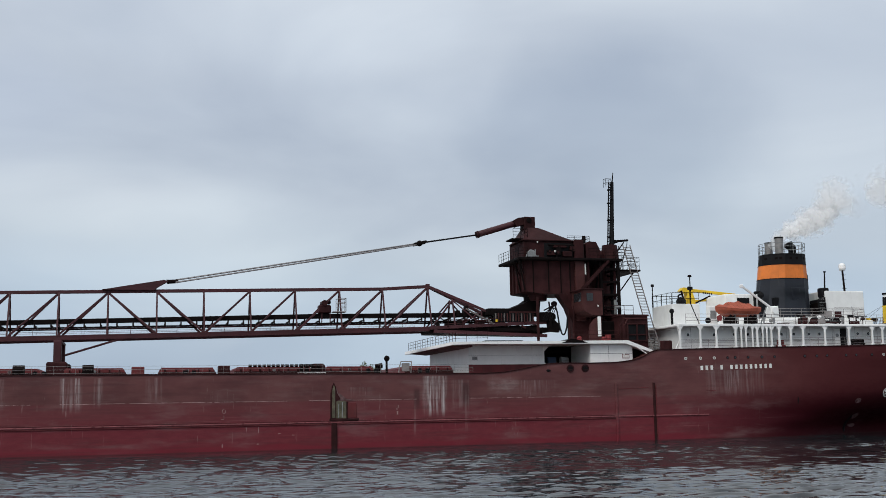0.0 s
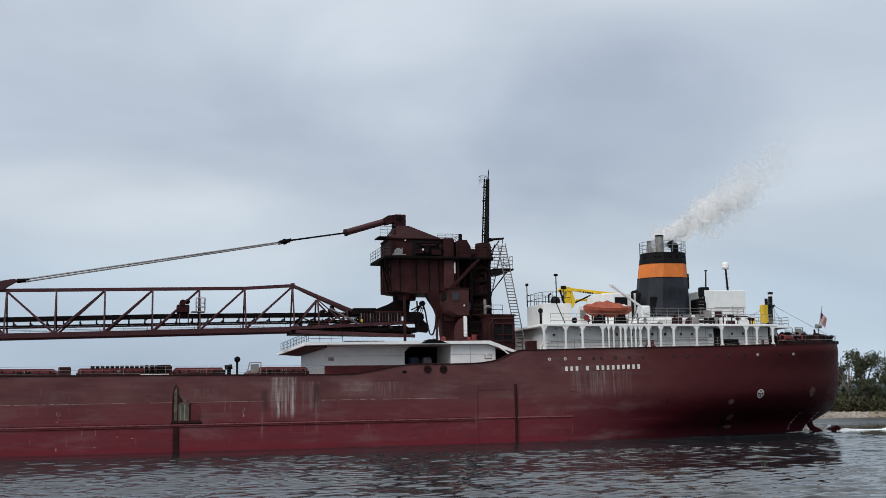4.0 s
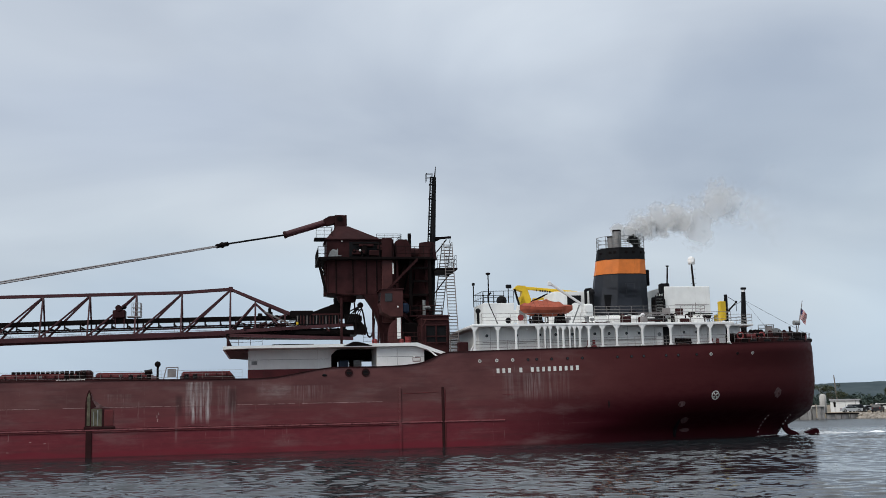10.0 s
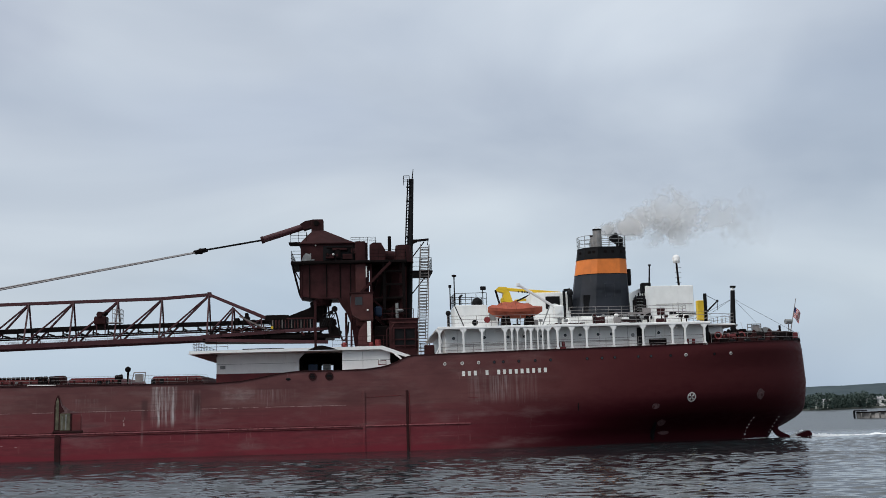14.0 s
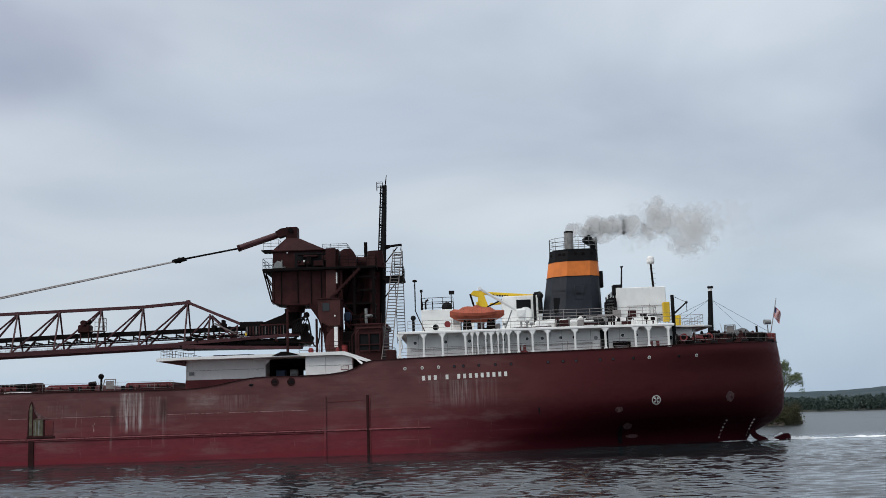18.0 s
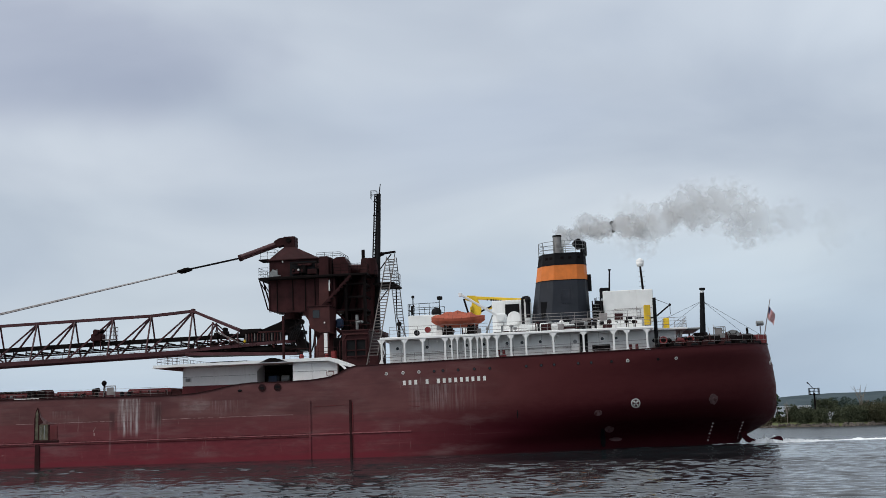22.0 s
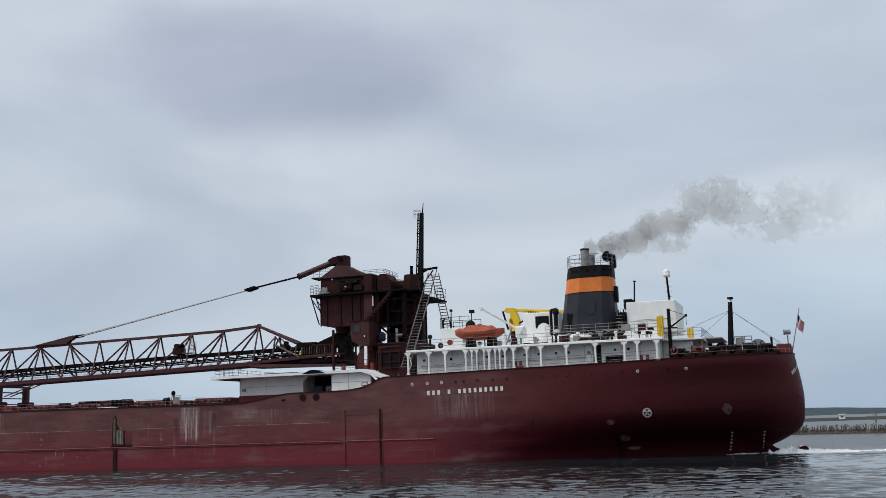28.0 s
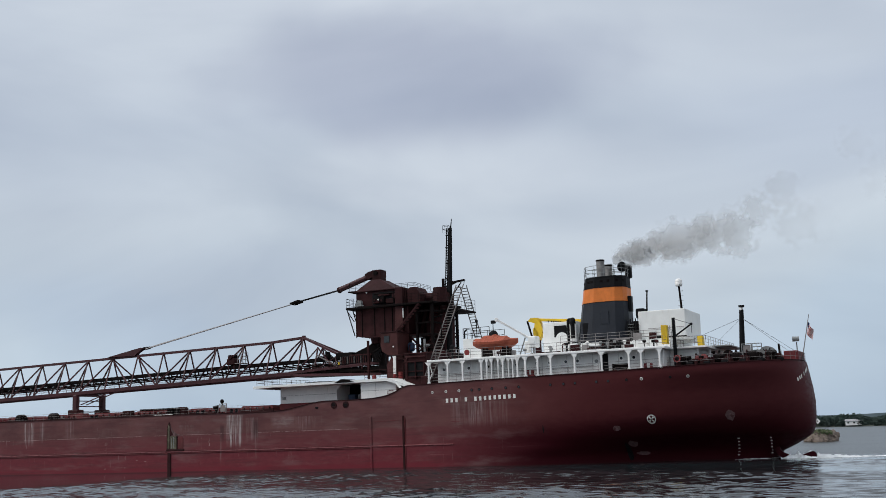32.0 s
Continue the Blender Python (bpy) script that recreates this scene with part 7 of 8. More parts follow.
def tree(kind, rnd, base, h, w, label, leaf=None, bare=False):
    """A tapered trunk with limbs and a ragged crown of leaf sprays."""
    t = thing(kind, label, "tree", Matrix.Translation(base), "trees on the far bank")
    wood, crown = Geo(), Geo()
    if kind == "conifer":
        wood.tube((0, 0, -0.3), (0, 0, h), 0.02 * h + 0.03, 0.02, 7)
        for i in range(int(h * 4.2)):
            s = rnd.uniform(0.12, 0.98)
            a = rnd.uniform(0, 6.28)
            l = w / 2 * (1 - s) ** 0.8 * rnd.uniform(0.55, 1.1) + 0.15
            e = Vector((math.cos(a) * l, math.sin(a) * l, h * s - 0.25 * l))
            for k in range(3):
                leaves(crown, rnd, Vector((0, 0, h * s)).lerp(e, 0.3 + 0.33 * k), 0.28 + 0.10 * l, 7, 0.22, (1, 1, 0.5))
        part("trunk", wood, M_BARK, t)
        part("crown", crown, leaf or M_PINE, t)
        return t
    top = h * 0.42
    lean = Vector((rnd.uniform(-0.04, 0.04), rnd.uniform(-0.04, 0.04), 1))
    wood.tube((0, 0, -0.3), lean * top, 0.022 * h, 0.014 * h, 8)
    n = 9 if not bare else 7
    for i in range(n):
        a = 6.28 * i / n + rnd.uniform(-0.3, 0.3)
        s = rnd.uniform(0.55, 1.0)
        p = lean * (top * s)
        reach = w / 2 * rnd.uniform(0.55, 1.0)
        q = p + Vector((math.cos(a) * reach, math.sin(a) * reach, (h - p.z) * rnd.uniform(0.35, 0.9)))
        m = p.lerp(q, 0.5) + Vector((0, 0, 0.07 * h))
        wood.tube(p, m, 0.010 * h, 0.007 * h, 6).tube(m, q, 0.007 * h, 0.003 * h, 5)
        for k in range(4):
            e = m.lerp(q, rnd.random()) + Vector((rnd.uniform(-1, 1), rnd.uniform(-1, 1), rnd.uniform(-0.3, 1))) * 0.11 * h
            wood.tube(m.lerp(q, rnd.uniform(0, 0.9)), e, 0.004 * h, 0.0015 * h, 4)
            if not bare:
                leaves(crown, rnd, e, 0.085 * h, 44, 0.013 * h + 0.05)
        if not bare:
            for k in range(3):
                leaves(crown, rnd, q + Vector((rnd.uniform(-1, 1), rnd.uniform(-1, 1), rnd.uniform(-0.6, 0.5))) * 0.09 * h, 0.095 * h, 56, 0.013 * h + 0.05)
    q = Vector((0, 0, h * 0.93))
    wood.tube(lean * top, q, 0.010 * h, 0.003 * h, 6)
    if not bare:
        for k in range(10):
            leaves(crown, rnd, Vector((rnd.uniform(-0.28, 0.28) * w, rnd.uniform(-0.28, 0.28) * w, h * rnd.uniform(0.7, 0.97))), 0.09 * h, 56, 0.013 * h + 0.05)
    part("trunk", wood, M_BARE if bare else M_BARK, t)
    if not bare:
        part("crown", crown, leaf or M_LEAF, t)
    return t


def wood_belt(rnd, points, n, hmin, hmax, depth, mat, z=0.6, size=0.5, per=26):
    """A far belt of trees as one ragged mass of clumps."""
    geo = Geo()
    for i in range(n):
        s = rnd.uniform(0, len(points) - 1.001)
        k = int(s)
        b = points[k][0] + (points[k + 1][0] - points[k][0]) * (s - k)
        d = points[k][1] + (points[k + 1][1] - points[k][1]) * (s - k) + rnd.random() * depth
        h = rnd.uniform(hmin, hmax) * (0.8 + 0.35 * noise.noise(Vector((b * 0.7, d * 0.01, 3))))
        r = rnd.uniform(0.22, 0.4) * h
        for m in range(3):
            leaves(geo, rnd, spot(b, d, z + h * (0.25 + 0.28 * m)), r * (1.1 - 0.24 * m), per // 3 + 2, size, (1, 1, 1.1))
    return geo


rnd = random.Random(11)
# wooded hills, their haze put into the colour
def hill(name, b0, b1, d, prof, label, mat, seed):
    geo = Geo()
    r2 = random.Random(seed)
    n = 150
    rows = []
    for j, (dd, f) in enumerate(((0, 0.0), (60, 0.55), (140, 0.9), (230, 1.0), (380, 0.7))):
        row = []
        for i in range(n):
            b = b0 + (b1 - b0) * i / (n - 1)
            h = float(np.interp(b, [q[0] for q in prof], [q[1] for q in prof]))
            h = h * f * (1 + 0.05 * noise.noise(Vector((b * 0.9, j, seed)))) + (1.3 * noise.noise(Vector((b * 6, j * 3, seed))) + 0.7 * noise.noise(Vector((b * 17, j * 3, seed)))) * (0 < j < 4)
            row.append(spot(b, d + dd, max(0.2, h) if j else -1.0))
        rows.append(row)
    verts = [p for r in rows for p in r]
    geo.add(verts, [(j * n + i, j * n + i + 1, (j + 1) * n + i + 1, (j + 1) * n + i) for j in range(4) for i in range(n - 1)])
    for i in range(2600):
        b = r2.uniform(b0, b1)
        f = r2.uniform(0.1, 1.0)
        h = float(np.interp(b, [q[0] for q in prof], [q[1] for q in prof]))
        c = spot(b, d + 30 + 190 * f, h * min(1, 0.25 + 0.78 * f))
        leaves(geo, r2, c - Vector((0, 0, 1.2)), 2.4, 9, 1.0, (1.6, 1, 0.5))
    return solid(name, geo, mat, label, "hill", "stuff")


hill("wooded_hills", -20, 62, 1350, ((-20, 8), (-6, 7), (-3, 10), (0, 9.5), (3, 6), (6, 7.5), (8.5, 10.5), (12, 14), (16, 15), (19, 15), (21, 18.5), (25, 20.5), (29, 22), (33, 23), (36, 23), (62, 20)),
     "low wooded hills beyond the river, haze in their blue-green colour", M_HILL, 3)
FAR = [(-20, 500), (-8, 520), (-4.6, 490), (-1.5, 505), (3, 520), (8, 520), (11, 480), (16, 410), (18, 395), (21, 400), (24, 395), (26, 430), (32, 445), (45, 450), (60, 450)]
M_SHORE = surface("dull_far_shore", (0.060, 0.066, 0.058), 0.3, 0.05, 0.95, bump=0.0, spec=0.0)
for reach in ([q for q in FAR if q[0] < 4], [q for q in FAR if q[0] >= 11]):
    solid("far_bank", strip(reach, 120, 0.6), M_SHORE, "low far shore of grass and mud", "shore", "structure")
solid("far_woods", wood_belt(rnd, [q for q in FAR if q[0] < 2], 1100, 3.0, 6.2, 26, M_FARWOOD, 0.3, 0.40, 72), M_FARWOOD, "belt of dark trees along the far shore", "woods", "stuff")
solid("far_woods", wood_belt(rnd, [q for q in FAR if q[0] >= 11], 1500, 2.6, 6.6, 40, M_FARWOOD, 0.3, 0.36, 66), M_FARWOOD, "belt of dark trees along the far shore", "woods", "stuff")


def cottage(b, d, w, dep, h, roof_h, wall, roofm, label, z=0.8):
    t = thing("cottage", label, "house", Matrix.Translation(spot(b, d, z)) @ Matrix.Rotation(-radians(b), 4, "Z"))
    part("wall", Geo().box(-w / 2, 0, -0.3, w / 2, dep, h, 0.05), wall, t)
    part("roof", Geo().loft([[(-w / 2 - 0.3, -0.3, h), (w / 2 + 0.3, -0.3, h), (w / 2 + 0.3, dep + 0.3, h), (-w / 2 - 0.3, dep + 0.3, h)],
                             [(-w / 2 - 0.1, dep / 2 - 0.1, h + roof_h), (w / 2 + 0.1, dep / 2 - 0.1, h + roof_h), (w / 2 + 0.1, dep / 2 + 0.1, h + roof_h), (-w / 2 - 0.1, dep / 2 + 0.1, h + roof_h)]]), roofm, t)
    n = max(1, int(w / 2.2))
    for i in range(n):
        x = -w / 2 + (i + 0.5) * w / n
        part("window", Geo().box(x - 0.4, -0.04, h * 0.35, x + 0.4, 0.06, h * 0.8, 0.02), M_GLASS, t)
    return t


M_ROOF = surface("grey_roofing", (0.30, 0.30, 0.31), 0.15, 1, 0.8)
cottage(-5.95, 500, 7.0, 4, 1.5, 0.8, M_POST, M_ROOF, "small white house among far trees")
cottage(-3.9, 500, 2.6, 3, 1.6, 0.7, M_WHITE, M_ROOF, "small pale far cottage")
cottage(-9.4, 505, 4.2, 4, 2.3, 1.0, M_WHITE, M_ROOF, "small pale far cottage")
cottage(26.35, 440, 17.0, 7, 2.5, 1.0, M_POST, M_ROOF, "long low white far building")
cottage(23.6, 400, 5.0, 4, 2.0, 0.8, M_WHITE, M_ROOF, "small pale far building")
for b in (0.6, 19.6):
    cottage(b, 521 if b < 12 else 421, 2.6, 3, 1.5, 0.6, M_WHITE, M_ROOF, "small pale far cottage")
sg = thing("channel_sign", "white diamond channel marker on a post", "sign", Matrix.Translation(spot(-7.62, 488, 0.5)) @ Matrix.Rotation(radians(7.6), 4, "Z"))
part("panel", Geo().prism([(0, 1.1), (1.15, 2.25), (0, 3.4), (-1.15, 2.25)], -0.05, 0.05), M_POST, sg)
part("post", Geo().tube((0, 0.1, -0.3), (0, 0.1, 3.0), 0.1), M_BARK, sg)
part("mark", Geo().prism([(0, 1.9), (0.35, 2.25), (0, 2.6), (-0.35, 2.25)], -0.07, -0.05), M_GREY, sg)

# ---- parking shore with riprap ----
SHORE = [(31.2, 221), (32.9, 216), (34.4, 214), (36.8, 218), (38.5, 221), (40, 224), (44, 232), (50, 245), (60, 262)]
solid("near_bank", strip([(29.0, 235), (30.2, 226)] + SHORE, 260, 1.0), M_LAND, "gravel parking ground behind a stone bank", "shore", "structure")
solid("riprap", rocks(rnd, SHORE[:6], 1500, 0.27, 3.4, -0.1, 0.95), M_STONE, "pale broken riprap stones along the bank", "stones", "stuff")
solid("riprap", rocks(rnd, SHORE[5:], 200, 0.36, 3.4, -0.1, 0.9), M_ROCK, "dark broken stones along the wooded bank", "stones", "stuff")


def car(b, d, rot, body, kind, label, z=1.02):
    """A parked car with body, glass and wheels."""
    t = thing("car", label, "car", Matrix.Translation(spot(b, d, z)) @ Matrix.Rotation(radians(rot - b), 4, "Z") @ Matrix.Scale(0.88, 4), "parked cars")
    L2, W2 = 2.3, 0.92
    if kind == "suv":
        low = [(-2.3, 0.35), (2.25, 0.35), (2.3, 0.8), (1.9, 1.0), (1.1, 1.08), (0.5, 1.68), (-1.9, 1.72), (-2.25, 1.1)]
        win = [(0.95, 1.1), (0.45, 1.58), (-1.75, 1.62), (-2.0, 1.12)]
    elif kind == "pickup":
        low = [(-2.6, 0.4), (2.4, 0.4), (2.45, 0.95), (1.2, 1.1), (0.7, 1.72), (-0.5, 1.75), (-0.7, 1.12), (-2.6, 1.12)]
        win = [(1.05, 1.15), (0.65, 1.64), (-0.4, 1.66), (-0.55, 1.15)]
    else:
        low = [(-2.25, 0.3), (2.25, 0.3), (2.25, 0.75), (1.3, 0.92), (0.6, 1.4), (-0.9, 1.42), (-1.7, 0.98), (-2.25, 0.9)]
        win = [(1.1, 0.95), (0.55, 1.34), (-0.85, 1.36), (-1.5, 0.98)]
    part("body", Geo().prism(low, -W2, W2), body, t)
    part("side_window", Geo().prism(win, -W2 - 0.012, -W2 + 0.02), M_GLASS, t)
    part("side_window", Geo().prism(win, W2 - 0.02, W2 + 0.012), M_GLASS, t)
    for x in (-1.45, 1.45):
        for s in (-1, 1):
            wh = part("wheel", Geo().tube((x, s * (W2 - 0.2), 0.34), (x, s * (W2 + 0.03), 0.34), 0.34, n=14), M_TYRE, t)
            part("rim", Geo().tube((x, s * (W2 + 0.03), 0.34), (x, s * (W2 + 0.045), 0.34), 0.2, n=10), M_GREY, wh)
    for s in (-1, 1):
        part("headlight", Geo().box(2.2, s * 0.7 - 0.15, 0.65, 2.32, s * 0.7 + 0.15, 0.82, 0.02), M_POST, t)
        part("tail_light", Geo().box(-2.32 if kind != "pickup" else -2.64, s * 0.75 - 0.1, 0.75, -2.2, s * 0.75 + 0.1, 0.98, 0.02), M_RED, t)
    return t


def paint(name, c):
    return surface(name, c, 0.06, 2, 0.3, bump=0.0)


P_WHITE, P_BLACK, P_BLUE, P_RED, P_SILVER = paint("car_white", (0.72, 0.72, 0.72)), paint("car_black", (0.02, 0.021, 0.024)), paint("car_dark_blue", (0.025, 0.05, 0.09)), paint("car_red", (0.25, 0.025, 0.02)), paint("car_silver", (0.36, 0.38, 0.4))
for b, d, rot, col, kind, lab in ((37.35, 231, 180, P_WHITE, "suv", "white estate car parked by riprap"), (36.85, 233, 180, P_WHITE, "suv", "white estate car parked by riprap"), (36.05, 229, 0, P_BLACK, "suv", "black utility car parked on gravel"),
                                  (35.35, 228, 0, P_BLUE, "suv", "dark blue parked utility car"), (34.85, 240, 0, P_BLACK, "pickup", "black pickup parked beside the shed"), (34.2, 236, 90, P_BLACK, "pickup", "black pickup seen from behind"),
                                  (33.65, 250, 20, P_SILVER, "suv", "grey utility car parked on gravel"), (33.1, 255, 20, P_BLACK, "suv", "black utility car parked on gravel"), (32.5, 256, 10, P_WHITE, "suv", "white utility car parked on gravel"),
                                  (32.2, 226, 80, P_BLACK, "suv", "black utility car facing the river"), (34.55, 254, 20, P_SILVER, "sedan", "grey saloon parked on gravel"), (31.75, 240, 30, P_SILVER, "sedan", "grey saloon parked on gravel"),
                                  (31.3, 236, 30, P_BLACK, "suv", "black utility car parked on gravel"), (33.9, 262, 200, P_RED, "sedan", "red saloon parked on gravel"), (31.0, 232, 10, P_SILVER, "sedan", "silver saloon parked near quay")):
    car(b, d, rot, col, kind, lab)
# open shed with white roof, orange stack and a red lorry
shed = thing("open_shed", "open shed with white roof over orange stores", "shed", Matrix.Translation(spot(35.55, 238, 1.1)) @ Matrix.Rotation(-radians(35.5), 4, "Z"))
part("roof", Geo().prism([(-3.6, 2.75), (3.6, 2.9), (3.6, 3.1), (-3.6, 3.15)], -1.5, 4.0), M_POST, shed, "flat white roof")
for x in (-3.3, -0.6, 1.0, 3.3):
    part("post", Geo().box(x - 0.08, -1.2, -0.2, x + 0.08, -1.05, 2.8, 0.02), M_DARK, shed)
part("store_stack", Geo().box(-0.7, -0.6, 0.0, 2.9, 2.2, 2.5, 0.1), surface("orange_sheeting", (0.48, 0.13, 0.03), 0.2, 1.5, 0.6), shed, "orange sheeted stack")
part("back_wall", Geo().box(-3.5, 3.6, -0.2, 3.5, 3.8, 2.8, 0.03), M_BROWN, shed)
lorry = thing("lorry", "red lorry parked beside the shed", "lorry", Matrix.Translation(spot(34.9, 235, 1.02)) @ Matrix.Rotation(radians(180 - 35), 4, "Z"))
part("cab", Geo().prism([(0.6, 0.5), (2.4, 0.5), (2.45, 1.5), (1.7, 1.7), (1.5, 2.5), (0.6, 2.5)], -1.1, 1.1), P_RED, lorry)
part("cab_window", Geo().prism([(0.85, 1.6), (1.55, 1.6), (1.4, 2.3), (0.85, 2.3)], -1.12, 1.12), M_GLASS, lorry)
part("bed", Geo().box(-2.6, -1.15, 0.7, 0.5, 1.15, 1.5, 0.05), M_RED, lorry)
for x in (-1.8, 1.5):
    for s in (-1, 1):
        part("wheel", Geo().tube((x, s * 0.85, 0.45), (x, s * 1.15, 0.45), 0.45, n=14), M_TYRE, lorry)


def pole(b, d, h, arms, lean=0.0, z=1.4):
    t = thing("utility_pole", "grey wooden utility pole with crossarm", "pole", Matrix.Translation(spot(b, d, z)))
    part("shaft", Geo().tube((0, 0, -0.4), (lean, 0, h), 0.2, 0.13, 8), M_BARE, t)
    if arms:
        part("crossarm", Geo().beam((lean - 1.5, 0, h - 0.5), (lean + 1.5, 0.4, h - 0.5), 0.16, 0.2), M_BARE, t)
        for x in (-1.3, 0.0, 1.3):
            part("insulator", Geo().tube((lean + x, 0, h - 0.4), (lean + x, 0, h - 0.1), 0.07, n=6), M_GREY, t)
        part("transformer", Geo().tube((lean + 0.35, 0, h - 2.6), (lean + 0.35, 0, h - 1.5), 0.35, n=10), M_GREY, t)


pole(34.0, 300, 7.4, True)
pole(30.4, 300, 8.2, False, -0.6)
# long white shed behind the quay
ws = thing("boat_shed", "long white metal shed behind the quay", "shed", Matrix.Translation(spot(30.72, 240, 0.75)) @ Matrix.Rotation(-radians(31), 4, "Z"))
part("wall", Geo().box(-2.8, 0, -0.3, 2.8, 8, 2.6, 0.05), M_POST, ws)
part("roof", Geo().prism([(-3.0, 2.55), (3.0, 2.55), (3.0, 2.8), (-3.0, 2.9)], -0.3, 8.3), M_ROOF, ws)
for i in range(3):
    part("wall_rib", Geo().box(-2.0 + i * 2.0, -0.05, -0.2, -1.92 + i * 2.0, 0.03, 2.6, 0.01), M_ROOF, ws)
# trees on the wooded bank
TREES = [(36.1, 258, 10.6, 6.5, 0), (36.7, 268, 11.2, 5.5, 1), (37.5, 262, 9.8, 6.5, 0), (38.1, 266, 11.4, 5.0, 1), (38.6, 256, 9.8, 6.0, 0), (39.2, 250, 11.8, 6.5, 2),
         (39.7, 262, 12.8, 5.0, 1), (39.9, 248, 12.0, 6.5, 0), (40.9, 255, 13.5, 6.0, 2), (41.5, 250, 12.6, 6.0, 0), (42.2, 262, 13.2, 5.0, 1), (42.9, 252, 12.2, 7.0, 0), (43.8, 258, 13.0, 6.5, 0),
         (36.4, 276, 12.4, 5.0, 2), (37.0, 272, 10.0, 4.0, 1), (36.9, 260, 8.0, 5.4, 0), (38.9, 274, 12.6, 6.0, 2), (45, 262, 13.0, 7, 0), (46.5, 266, 12.5, 6, 1), (41.1, 243, 7.5, 4.5, 0), (40.0, 241, 6.5, 4.5, 0)]
for b, d, h, w, k in TREES:
    if k == 1:
        tree("conifer", rnd, spot(b, d, 1.3), h, w * 0.75, "dark green conifer on the far bank")
    elif k == 2:
        tree("bare_tree", rnd, spot(b, d, 1.3), h, w, "leafless grey tree on the far bank", bare=True)
    else:
        tree("broadleaf_tree", rnd, spot(b, d, 1.3), h, w, "full dark green broadleaf tree on the far bank", M_LEAF)
tree("broadleaf_tree", rnd, spot(33.15, 285, 1.3), 6.2, 6.5, "round green tree behind the car park", M_LEAF)
tree("broadleaf_tree", rnd, spot(30.1, 290, 1.0), 6.0, 7.5, "round green tree behind the quay", M_LEAF)
solid("undergrowth", wood_belt(rnd, [(38.0, 236), (40, 231), (44, 238), (50, 250)], 150, 1.6, 3.6, 12, M_BUSH, 1.2, 0.3, 60), M_BUSH, "dense olive undergrowth on the bank", "bushes", "stuff")
solid("undergrowth", wood_belt(rnd, [(30.5, 300), (33, 292), (35, 285), (37.5, 285), (42, 290)], 130, 2.2, 4.5, 20, M_FARWOOD, 1.2, 0.45, 45), M_FARWOOD, "dark thicket behind the parking ground", "bushes", "stuff")

solid("undergrowth", wood_belt(rnd, [(36.0, 254), (38, 249), (41, 246), (45, 252), (50, 256)], 190, 3.0, 7.0, 10, M_LEAF, 1.1, 0.26, 110), M_LEAF, "dense dark green undergrowth under the trees", "bushes", "stuff")

# ---- sheet-pile quay ----
def quay(points, top, label):
    t = thing("quay_wall", label, "quay")
    core = Geo()
    a = [spot(b, d + 0.8, 0) for b, d in points]
    back = [spot(b, d + 9, 0) for b, d in points]
    for p, q, r, s, z0, z1 in zip(a, a[1:], back[1:], back, top, top[1:]):
        up0, up1, dn = Vector((0, 0, z0 - 0.05)), Vector((0, 0, z1 - 0.05)), Vector((0, 0, -1))
        core.add([p + dn, q + dn, r + dn, s + dn, p + up0, q + up1, r + up1, s + up0], [(0, 1, 5, 4), (1, 2, 6, 5), (2, 3, 7, 6), (3, 0, 4, 7), (4, 5, 6, 7)])
    part("fill", core, M_CONC, t)
    for (b0, d0), (b1, d1), z0, z1 in zip(points, points[1:], top, top[1:]):
        ln = (spot(b1, d1) - spot(b0, d0)).length
        n = max(2, int(ln / 0.85))
        for i in range(n):
            s = (i + 0.5) / n
            c = spot(b0 + (b1 - b0) * s, d0 + (d1 - d0) * s)
            z = z0 + (z1 - z0) * s
            dirn = (spot(b1, d1) - spot(b0, d0)).normalized()
            nrm = Vector((-dirn.y, dirn.x, 0))
            if nrm.dot(c) < 0:
                nrm = -nrm
            off = nrm * (0.18 if i % 2 else -0.12)
            part("pile", Geo().oriented(c + off + Vector((0, 0, (z - 1) / 2)), (dirn * ln / n * 0.46, nrm * 0.12, Vector((0, 0, (z + 1) / 2))), 0.04), M_PILE, t)
        part("cap", Geo().beam(spot(b0, d0 - 0.1, z0 + 0.05), spot(b1, d1 - 0.1, z1 + 0.05), 0.6, 0.22), M_CONC if z0 > 2 else M_DARK, t)


quay([(25.12, 231), (26.6, 228.5), (27.3, 227)], (1.05, 1.2, 1.7), "low rusty sheet-pile quay end")
quay([(27.95, 221), (29.0, 219), (29.35, 218.5)], (2.3, 2.4, 2.4), "tall weathered sheet-pile quay")
quay([(29.42, 217.5), (29.78, 218.0)], (2.45, 2.4), "tall weathered sheet-pile quay")
quay([(29.82, 218.5), (30.5, 219.5), (31.3, 222)], (1.0, 0.95, 0.9), "low concrete-capped quay beside the shed")
mid = thing("quay_recess", "recess between quay walls, its shadow built as a black block", "quay")
# solid black block stands for the shadow inside the recess
part("fender_wall", Geo().oriented(spot(27.8, 229, 0.5), ((spot(28.2, 229) - spot(27.4, 229)) / 2, Vector((0.4, 0.8, 0)), Vector((0, 0, 1.4))), 0.1), M_BLACK, mid)
for i in range(5):
    part("timber", Geo().tube(spot(27.3 + 0.14 * i, 225, -1), spot(27.3 + 0.14 * i, 225, 1.5 + 0.15 * (i % 2)), 0.22, n=8), M_BLACK, mid)
part("end_frame", Geo().beam(spot(25.02, 230, -0.5), spot(25.02, 230, 1.5), 0.3, 0.3).beam(spot(25.02, 230, 1.45), spot(25.6, 229, 1.45), 0.3, 0.25), M_BLACK, mid)
